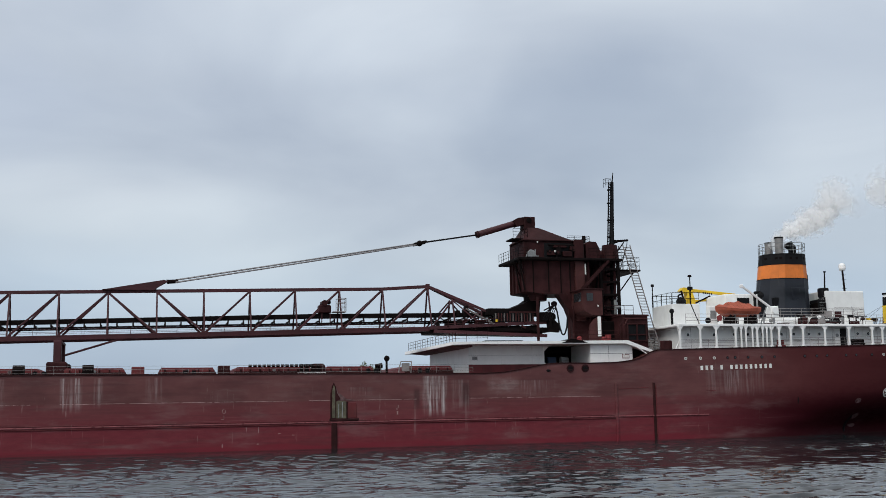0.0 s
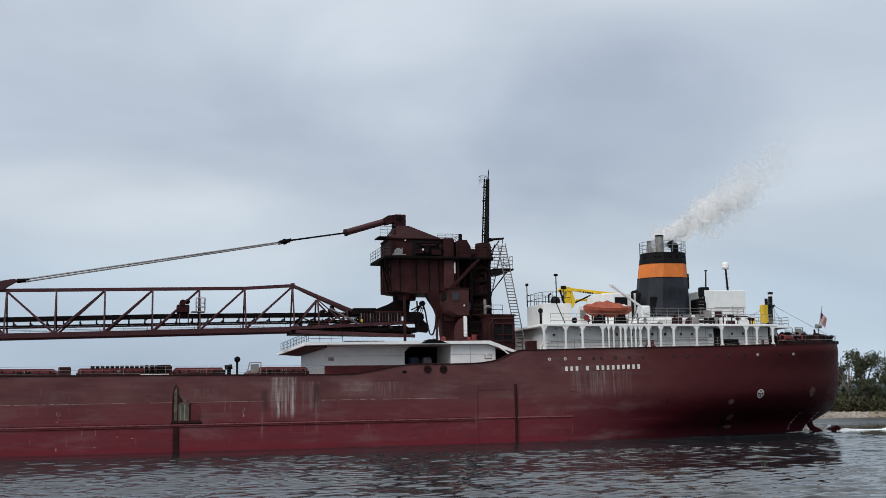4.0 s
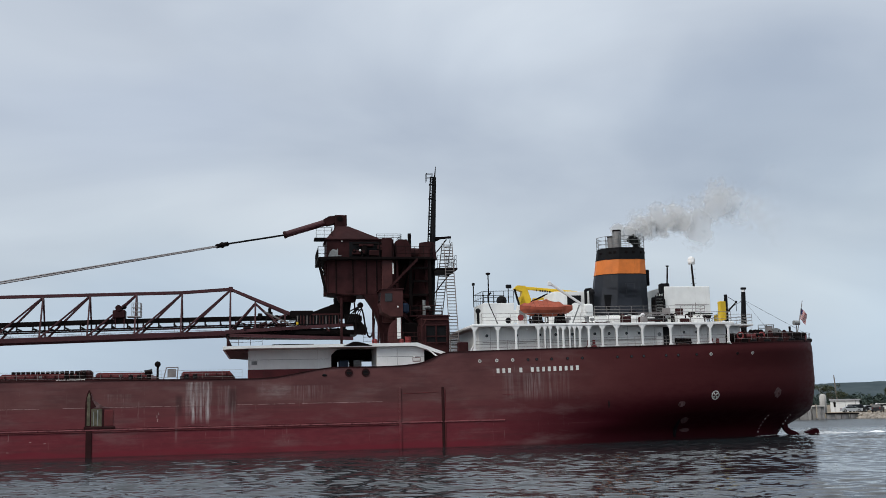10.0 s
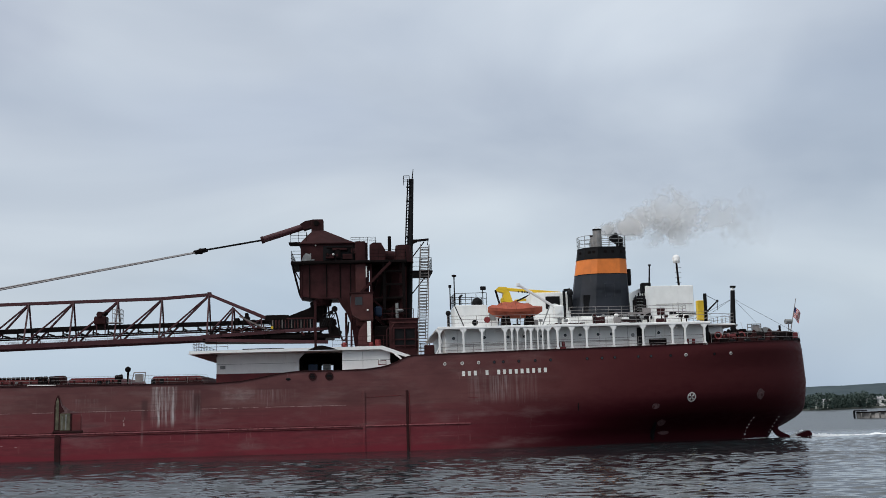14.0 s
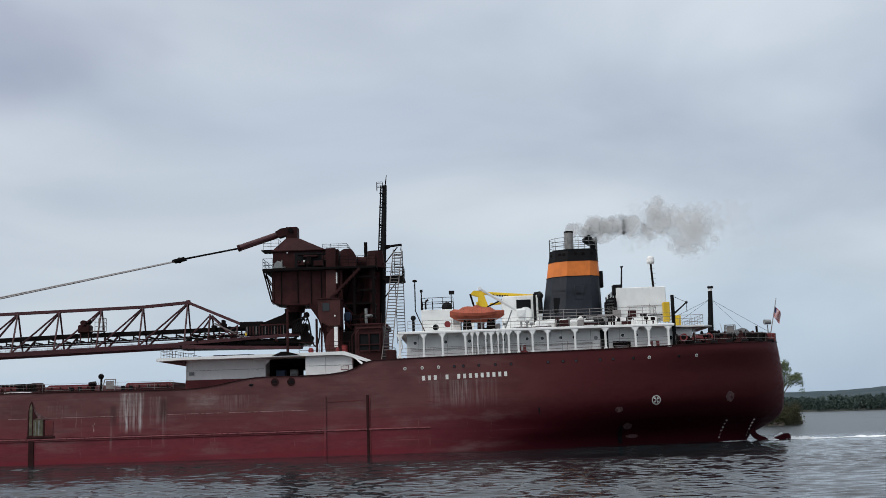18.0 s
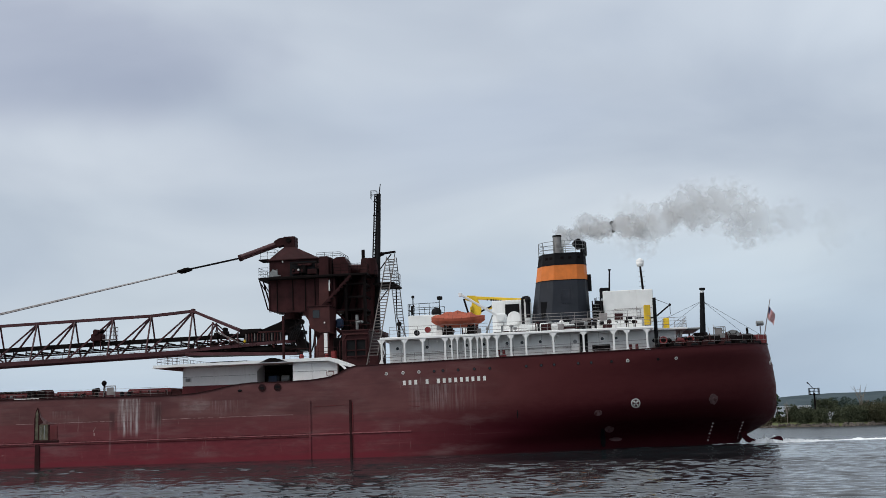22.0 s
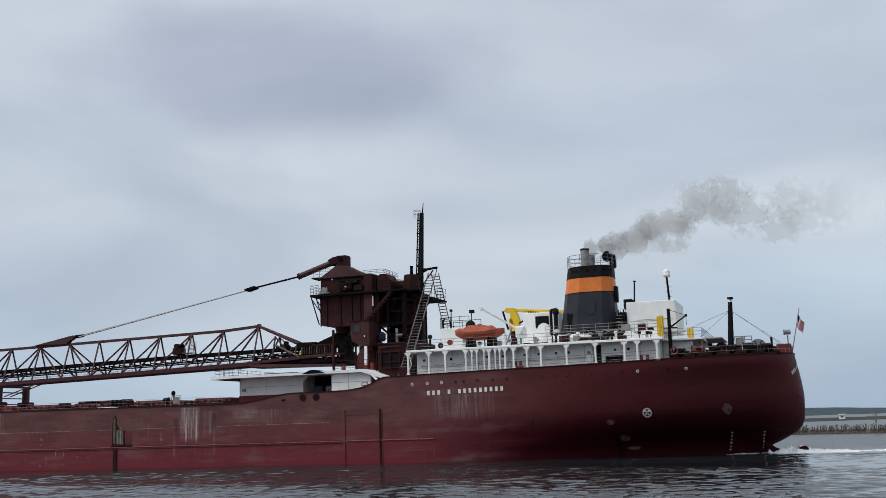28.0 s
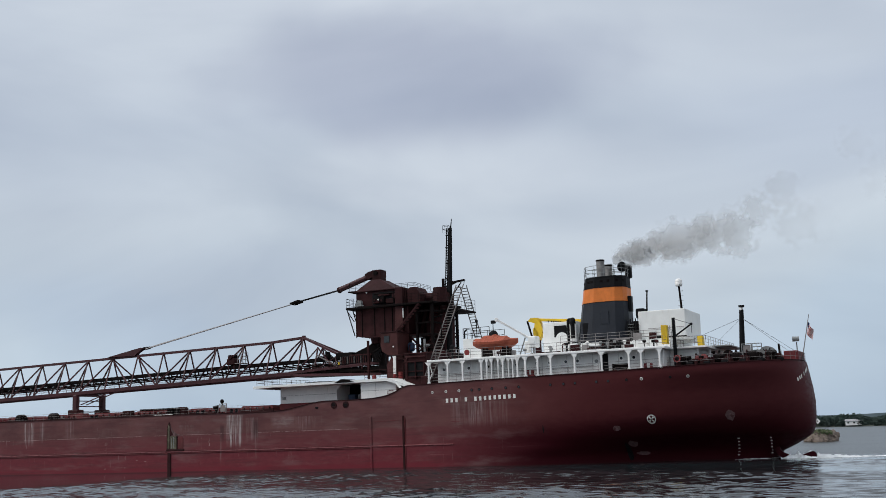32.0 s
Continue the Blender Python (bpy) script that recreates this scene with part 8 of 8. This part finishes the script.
for b, d, z, h in ((29.72, 219.5, 2.4, 2.3), (27.9, 230, 1.3, 2.7)):
    t = thing("mooring_tower", "pale rounded concrete mooring post", "post", Matrix.Translation(spot(b, d, z)))
    rr = [(0.62, -1.2), (0.62, h * 0.72), (0.56, h * 0.86), (0.4, h * 0.95), (0.12, h)]
    part("shaft", Geo().loft([[(r * math.cos(k * math.pi / 8), r * math.sin(k * math.pi / 8), q) for k in range(16)] for r, q in rr]), M_CONC, t, smooth=True)
    part("lamp", Geo().tube((-0.5, 0, h * 0.8), (-0.5, 0, h + 1.0), 0.05).tube((-0.5, 0, h + 1.0), (0.1, 0, h + 1.15), 0.05), M_GREY, t)
for b in (28.2, 28.65, 29.1, 30.25):
    part("bollard", Geo().tube(spot(b, 220, 2.2), spot(b, 220, 3.1), 0.18, 0.22, 8), M_DARK, mid)

# ---- island with the lone tree, and the reed spit ----
ISLE = [(16.95, 200), (16.5, 194), (15.2, 191), (14.0, 192), (12.8, 187), (11.5, 189), (10.5, 191), (9.0, 193)]
SPIT = [(9.0, 193), (7.7, 196), (6.4, 198), (4.5, 205), (1.9, 212), (-1.0, 218), (-3.15, 216)]
solid("island", strip(ISLE, 16, 0.75), M_LAWN, "low grassy island with rocky edge", "island", "structure")
solid("spit", strip(SPIT, 9, 0.4), M_MUD, "low muddy spit joining the island", "spit", "structure")
solid("island_rocks", rocks(rnd, ISLE, 420, 0.22, 1.6, -0.1, 0.42), M_MUDROCK, "brown broken rocks round the island", "rocks", "stuff")
solid("island_rocks", rocks(rnd, SPIT, 200, 0.17, 1.6, -0.1, 0.22), M_MUDROCK, "low brown stones along the spit", "rocks", "stuff")
solid("island_bushes", wood_belt(rnd, [(16.75, 196), (16.3, 193.5), (15.2, 191.5), (14.2, 193), (13.2, 192)], 170, 1.6, 5.0, 6, M_BUSH, 0.1, 0.11, 300), M_BUSH, "dense olive bushes on the island", "bushes", "stuff")
solid("island_bushes", wood_belt(rnd, [(13.4, 192), (12.4, 189.5), (11.2, 191), (10.3, 193)], 130, 1.6, 4.0, 6, M_BUSH, 0.3, 0.11, 280), M_LEAF, "dense green bushes on the island", "bushes", "stuff")
solid("island_bushes", wood_belt(rnd, [(10.3, 194), (9.0, 197), (7.0, 200)], 60, 0.8, 1.8, 5, M_BUSH, 0.4, 0.2, 80), M_BUSH, "low olive scrub on the spit", "bushes", "stuff")


def lone_tree(base):
    """Round-crowned tree, its trunk forking low into many upright limbs."""
    r = random.Random(4)
    t = thing("lone_tree", "round-crowned pale green tree on the island", "tree", Matrix.Translation(base))
    wood, crown = Geo(), Geo()
    wood.tube((0, 0, -0.3), (0.1, 0, 3.2), 0.30, 0.22, 10)
    for i in range(15):
        a = 6.28 * i / 15 + r.uniform(-0.2, 0.2)
        out = r.uniform(0.25, 1.0)
        tip = Vector((math.cos(a) * 4.6 * out, math.sin(a) * 4.0 * out, 9.9 - 4.6 * out ** 2 + r.uniform(-0.6, 0.5)))
        p = Vector((0.1, 0, r.uniform(2.4, 3.3)))
        m = p.lerp(tip, 0.5) + Vector((0, 0, 0.7))
        wood.tube(p, m, 0.11, 0.07, 6).tube(m, tip, 0.07, 0.02, 5)
        for k in range(7):
            s = r.uniform(0.35, 1.05)
            e = m.lerp(tip, s) + Vector((r.uniform(-1, 1), r.uniform(-1, 1), r.uniform(-0.5, 0.9))) * 0.95
            wood.tube(m.lerp(tip, s * 0.8), e, 0.03, 0.012, 4)
            leaves(crown, r, e, 0.62, 52, 0.125)
    for k in range(40):
        a, q = r.uniform(0, 6.28), r.random() ** 0.5
        leaves(crown, r, (math.cos(a) * 4.4 * q, math.sin(a) * 4 * q, 10.2 - 5.2 * q * q + r.uniform(-1.2, 0.3)), 0.6, 46, 0.125)
    part("trunk", wood, M_BARK, t)
    part("crown", crown, M_PALELEAF, t)


lone_tree(spot(15.85, 199, 1.3))
tree("bare_tree", rnd, spot(13.25, 198, 0.7), 6.3, 2.6, "thin leafless tree on the island", bare=True)
tree("bare_tree", rnd, spot(9.75, 196, 0.5), 4.2, 1.2, "thin leafless sapling on the island", bare=True)
tree("bare_tree", rnd, spot(8.6, 198, 0.4), 4.4, 1.0, "thin leafless sapling on the spit", bare=True)
tree("bare_tree", rnd, spot(5.43, 203, 0.3), 6.6, 1.3, "thin leafless sapling on the spit", bare=True)
tree("bare_tree", rnd, spot(2.1, 214, 0.3), 4.2, 1.8, "thin leafless sapling on the spit", bare=True)
tree("conifer", rnd, spot(9.3, 198, 0.5), 5.2, 2.6, "small dark conifer on the island", M_PINE)
tree("broadleaf_tree", rnd, spot(11.6, 197, 0.5), 4.0, 4.0, "low green broadleaf tree on the island", M_LEAF)
nav = thing("navigation_stand", "grey steel navigation stand with caged top", "beacon", Matrix.Translation(spot(11.1, 194, 0.6)))
part("pole", Geo().tube((0, 0, -0.2), (0, 0, 4.9), 0.16, 0.14, 8), M_DARK, nav)
part("cage", Geo().rail([(-0.75, -0.6, 4.7), (0.75, -0.6, 4.7), (0.75, 0.6, 4.7), (-0.75, 0.6, 4.7), (-0.75, -0.6, 4.7)], 0.95, 0.75, 0.05, 2).box(-0.8, -0.65, 4.6, 0.8, 0.65, 4.72), M_DARK, nav)
part("lamp", Geo().tube((-0.1, 0, 5.6), (-0.9, 0, 6.6), 0.06).ball((-0.95, 0, 6.6), 0.15), M_DARK, nav)
reeds = Geo()
for i in range(1700):
    s = rnd.uniform(0, 5.999)
    k = int(s)
    (b0, d0), (b1, d1) = SPIT[k], SPIT[k + 1]
    b, d = b0 + (b1 - b0) * (s - k), d0 + (d1 - d0) * (s - k) + 1.2 + rnd.random() * 6
    p = spot(b, d, 0.1)
    h = rnd.uniform(0.5, 1.5) * (0.55 if b > 3.5 else 1.0)
    q = p + Vector((rnd.uniform(-0.25, 0.25), rnd.uniform(-0.2, 0.2), h))
    w = rnd.uniform(0.03, 0.06)
    reeds.add([p - Vector((w, 0, 0)), p + Vector((w, 0, 0)), q + Vector((w * 0.5, 0, 0)), q - Vector((w * 0.5, 0, 0))], [(0, 1, 2, 3)])
    if i % 3 == 0:
        leaves(reeds, rnd, q, 0.25, 3, 0.13)
solid("reeds", reeds, M_REED, "tall dry reeds and stalks on the spit", "reeds", "stuff")
ROCKISLE = [(-8.3, 206), (-7.75, 201), (-7.3, 202), (-6.75, 206)]
solid("rock_islet", strip(ROCKISLE, 7, 0.9), M_ROCK, "small rocky islet in the river", "islet", "structure")
solid("islet_rocks", rocks(rnd, ROCKISLE, 190, 0.42, 4.0, -0.1, 1.6), M_ROCK, "heaped brown rocks of the islet", "rocks", "stuff")
solid("islet_scrub", leaves(Geo(), rnd, spot(-7.5, 205, 1.6), 1.5, 700, 0.16, (1.4, 1, 0.42)), M_PALELEAF, "low grey-green scrub on the islet", "bushes", "stuff")

solid("island_bushes", wood_belt(rnd, [(10.9, 194), (10.2, 195), (9.75, 197)], 60, 1.8, 4.6, 5, M_LEAF, 0.3, 0.11, 280), M_LEAF, "dense green bushes at the end of the island", "bushes", "stuff")

# ---- wake at the stern ----
wake = thing("wake", "white churned foam trailing astern of the ship", "foam", kind="stuff")


def foam_sheet(name, x0, x1, nx, middle, width, ny, high, low, label):
    """A ragged low sheet of foam whose lumps alone stand out of the water."""
    geo = Geo()
    for i in range(nx):
        q = i / (nx - 1)
        x = x0 + (x1 - x0) * q
        for j in range(ny):
            v = 2 * j / (ny - 1) - 1
            y = middle(x) + v * width(q)
            n = noise.noise(Vector((x * 1.1, y * 2.3, 1))) + 0.6 * noise.noise(Vector((x * 3.1, y * 5.5, 4))) + 0.35 * noise.noise(Vector((x * 8, y * 12, 7)))
            edge = (1 - v * v) * min(1.0, 12 * q, 6 * (1 - q) + 0.15)
            geo.v.append((x, y, -low + (low + high(q) * (0.34 + 0.85 * n)) * edge))
    geo.f += [(i * ny + j, (i + 1) * ny + j, (i + 1) * ny + j + 1, i * ny + j + 1) for i in range(nx - 1) for j in range(ny - 1)]
    return part(name, geo, M_FOAM, wake, label, smooth=True)


foam_sheet("wash", 40.6, 50.0, 120, lambda x: 9.6 + 0.05 * (x - 41), lambda q: 1.2 + 0.7 * q, 30, lambda q: 0.78 * max(0.2, 1 - abs(q - 0.30) * 2.0), 0.10, "churned white wash by the rudder")
foam_sheet("foam", 46.0, 118.0, 560, lambda x: 10.3 - 0.02 * (x - 46), lambda q: 0.9 + 2.4 * min(1, 3 * q), 22, lambda q: 0.20 * (1 - 0.45 * q), 0.06, "broken white foam")
foam_sheet("quarter_wave", 35.6, 40.6, 110, lambda x: hull_y(min(x, 39.6), 0.0) - 0.12, lambda q: 0.30, 9, lambda q: 0.13, 0.08, "thin foam line under the counter")

surge = foam_sheet("surge", 40.4, 49.0, 140, lambda x: 8.6 + 0.10 * (x - 40), lambda q: 1.3 + 0.9 * q, 34, lambda q: 0.85 * max(0.2, 1 - abs(q - 0.24) * 1.7), 0.06, "high white churn thrown up by the propeller")

# ---- exhaust smoke, in drifting puffs ----
sm = random.Random(17)
plume = thing("smoke_plume", "pale grey exhaust smoke drifting astern from the funnel", "smoke", kind="stuff")


def smoke_puff(r, n, size, mat):
    """A lumpy drift of soft flakes that lie much one way, so that it thins as it turns."""
    verts, faces, density = [], [], []
    for i in range(n):
        p = Vector((sm.gauss(0, 0.52), sm.gauss(0, 0.4), sm.gauss(0, 0.36))) * r
        s = size * sm.uniform(0.75, 1.25)
        q = sm.uniform(0, 6.28)
        k = len(verts)
        verts.append(tuple(p))
        density.append(1.0)
        for ring, level in ((0.34, 0.78), (0.68, 0.36), (1.0, 0.0)):
            for a in range(15):
                e = s * ring * sm.uniform(0.88, 1.12)
                u = q + a * 6.283 / 15
                verts.append((p.x + math.cos(u) * e, p.y, p.z + math.sin(u) * e))
                density.append(level)
        for a in range(15):
            b = (a + 1) % 15
            faces += [(k, k + 1 + a, k + 1 + b), (k + 1 + a, k + 16 + a, k + 16 + b, k + 1 + b), (k + 16 + a, k + 31 + a, k + 31 + b, k + 16 + b)]
    me = bpy.data.meshes.new("smoke_puff")
    me.from_pydata(verts, [], faces)
    me.attributes.new("thickness", "FLOAT", "POINT").data.foreach_set("value", density)
    me.materials.append(mat)
    return me


# radius, flakes, flake size, first, step, age of opening, spread, opacity, and its reach astern of the funnel
KINDS = ((0.30, 1, 1.20, -2.6, 0.32, (-0.3, 0.0), 0.15, 0.92, (-3.0, -2.0, 2.2, 5.5)),
         (0.60, 1, 2.00, -5.6, 0.38, (0.2, 0.6), 0.44, 0.82, (0.8, 3.0, 7.0, 15.0)),
         (1.0, 1, 2.9, -10.6, 0.54, (1.2, 1.7), 0.66, 0.56, (5.0, 8.5, 9.5, 26.0)))
# tone of the smoke and length of the drift, by the time of leaving the funnel
SPELLS = ((5.5, "pale", 0.97, 0.85), (13.5, "grey", 0.80, 0.85), (25.0, "grey", 0.78, 1.3), (40.0, "grey", 0.78, 1.05))
RISE_T, RISE = (-4, 0, 3, 5, 8, 10, 15, 19, 22, 24, 27, 29, 32), (0.50, 0.46, 0.34, 0.18, 0.12, 0.07, 0.06, 0.06, 0.14, 0.22, 0.12, 0.13, 0.17)
PUFF_ROWS = []
for rad, count, size, first, step, ages, spread, dense, reach in KINDS:
    shapes = []
    for until, word, tone, length in SPELLS:
        far_off = tuple(22.2 + (q * length if q > 5 else q) for q in reach)
        mat = smoke_material(word + "_exhaust_smoke", tone, dense, far_off, plume)
        shapes.append([smoke_puff(rad, count, size, mat) for _ in range(6)])
    te = first
    while te < 31.8:
        t0 = te + sm.uniform(-0.3, 0.3) * step
        spell = [q[0] > t0 for q in SPELLS].index(True)
        end = reach[3] * (SPELLS[spell][3] if reach[3] > 5 else 1)
        last = (-2.7 + math.sqrt(2.7 ** 2 + 0.48 * (end + 1))) / 0.24
        src = Vector((22.2, 10.4, 18.6 if rad < 0.9 else 16.8))
        ob = share("smoke_puff", sm.choice(shapes[spell]), plume, pose(*src))
        up, side, quick = sm.gauss(0, spread), sm.gauss(0, spread), sm.gauss(0, 0.15)
        rise = float(np.interp(t0, RISE_T, RISE)) * sm.uniform(0.9, 1.1)
        roll = sm.uniform(-25, 25)
        flip = sm.choice((0, 180))

        def drift(t, src=src, up=up, side=side, t0=t0, quick=quick, rise=rise, ages=ages, last=last, roll=roll, flip=flip):
            a = t - t0
            turn = float(np.interp(a, (*ages, last, last + 0.5), (90, 0, 0, -90)))
            lift = max(0.0, min(1.0, (a + 0.35) / 0.35))
            go = max(0.0, a)
            far = (2.7 + quick) * go + 0.12 * go * go
            wide = min(1.0, go / 2.5) + 0.10 * go + 0.2 * max(0.0, go - 2.2)
            z = 23.15 + 0.25 * (1 - math.exp(-0.5 * far)) + rise * (far if far < 14 else 14 + 0.6 * (far - 14)) + 0.28 * math.sin(0.55 * far - 1.1 * t0) * wide + up * wide
            ahead, abeam = src.x + far + 51.5 - 3.44 * t, 117 + 0.27 * t
            facing, rise_to = math.degrees(math.atan2(ahead, abeam)), math.degrees(math.atan2(z - 4.1, math.hypot(ahead, abeam)))
            return pose(src.x + far, src.y + side * wide, src.z + (z - src.z) * lift, 0, 0, -facing) @ pose(0, 0, 0, turn + rise_to, 0, 0) @ pose(0, 0, 0, 0, roll, flip)
        times = sorted({0.0, 32.0, *[round(min(32.0, max(0.0, t0 + q)), 3) for q in (-0.35, -0.1, 0, 0.3, 0.8, 1.6, 2.4, 3.4, 4.6, 6.0, 7.5, last, last + 0.5, last + 4, last + 10, last + 18)]})
        PUFF_ROWS.append((ob, [(t, drift(t)) for t in times]))
        te += step

# ---- a small fly that crosses before the lens ----
fly = thing("insect", "small dark flying insect in the air over the bank", "insect")
part("body", Geo().ball((0, 0, 0), 0.0022, 8, 6, (1.7, 0.8, 0.8)), M_BLACK, fly)
for side in (-1, 1):
    part("wing", Geo().prism([(-0.001, 0.0), (0.0012, 0.0), (0.0018, 0.0045), (-0.0012, 0.0050)], 0.0, 0.0002), M_GREY, fly).matrix_basis = pose(0, 0, 0.001, 40 * side, 0, 0)


def motions():
    """The ship under way with its smoke and wake, the drifting water and the stirring ensign."""
    course = [(t, pose(x, y, 0, 0, 0, a)) for t, x, y, a in SHIP_ROWS]
    for moving in (ship, wake, plume):
        walk(moving, course)
    for ob, rows in PUFF_ROWS:
        walk(ob, rows)
    walk(surge, [(t, pose(0, 0, z)) for t, z in ((0, -0.9), (15, -0.9), (19, -0.62), (22, 0.0), (24.5, 0.2), (28, 0.05), (32, -0.1))])
    walk(flag, [(t, pose(44.12, 10.9, 14.5, 0, 0, -14 + 16 * math.sin(1.1 * t) + 6 * math.sin(2.7 * t))) for t in range(0, 33)])
    fx, fy, fz = 0.240, 1.368, 4.607
    way = [(t, pose(fx - 2.009 * (t - 8), fy - 3.307 * (t - 8), fz - 1.012 * (t - 8), 0, 0, 59)) for t in (0, 6.5, 7.2, 7.4, 7.6, 7.8, 8.0, 8.2, 8.4)]
    walk(fly, way + [(9.5, pose(-3.0, -4.5, 3.6, 0, 0, 59)), (32, pose(-6, -12, 3.6, 0, 0, 59))])
    walk(water, [(0, pose(0, 0, 0)), (16, pose(-5, -6, 0)), (32, pose(-10, -12, 0))])


motions()
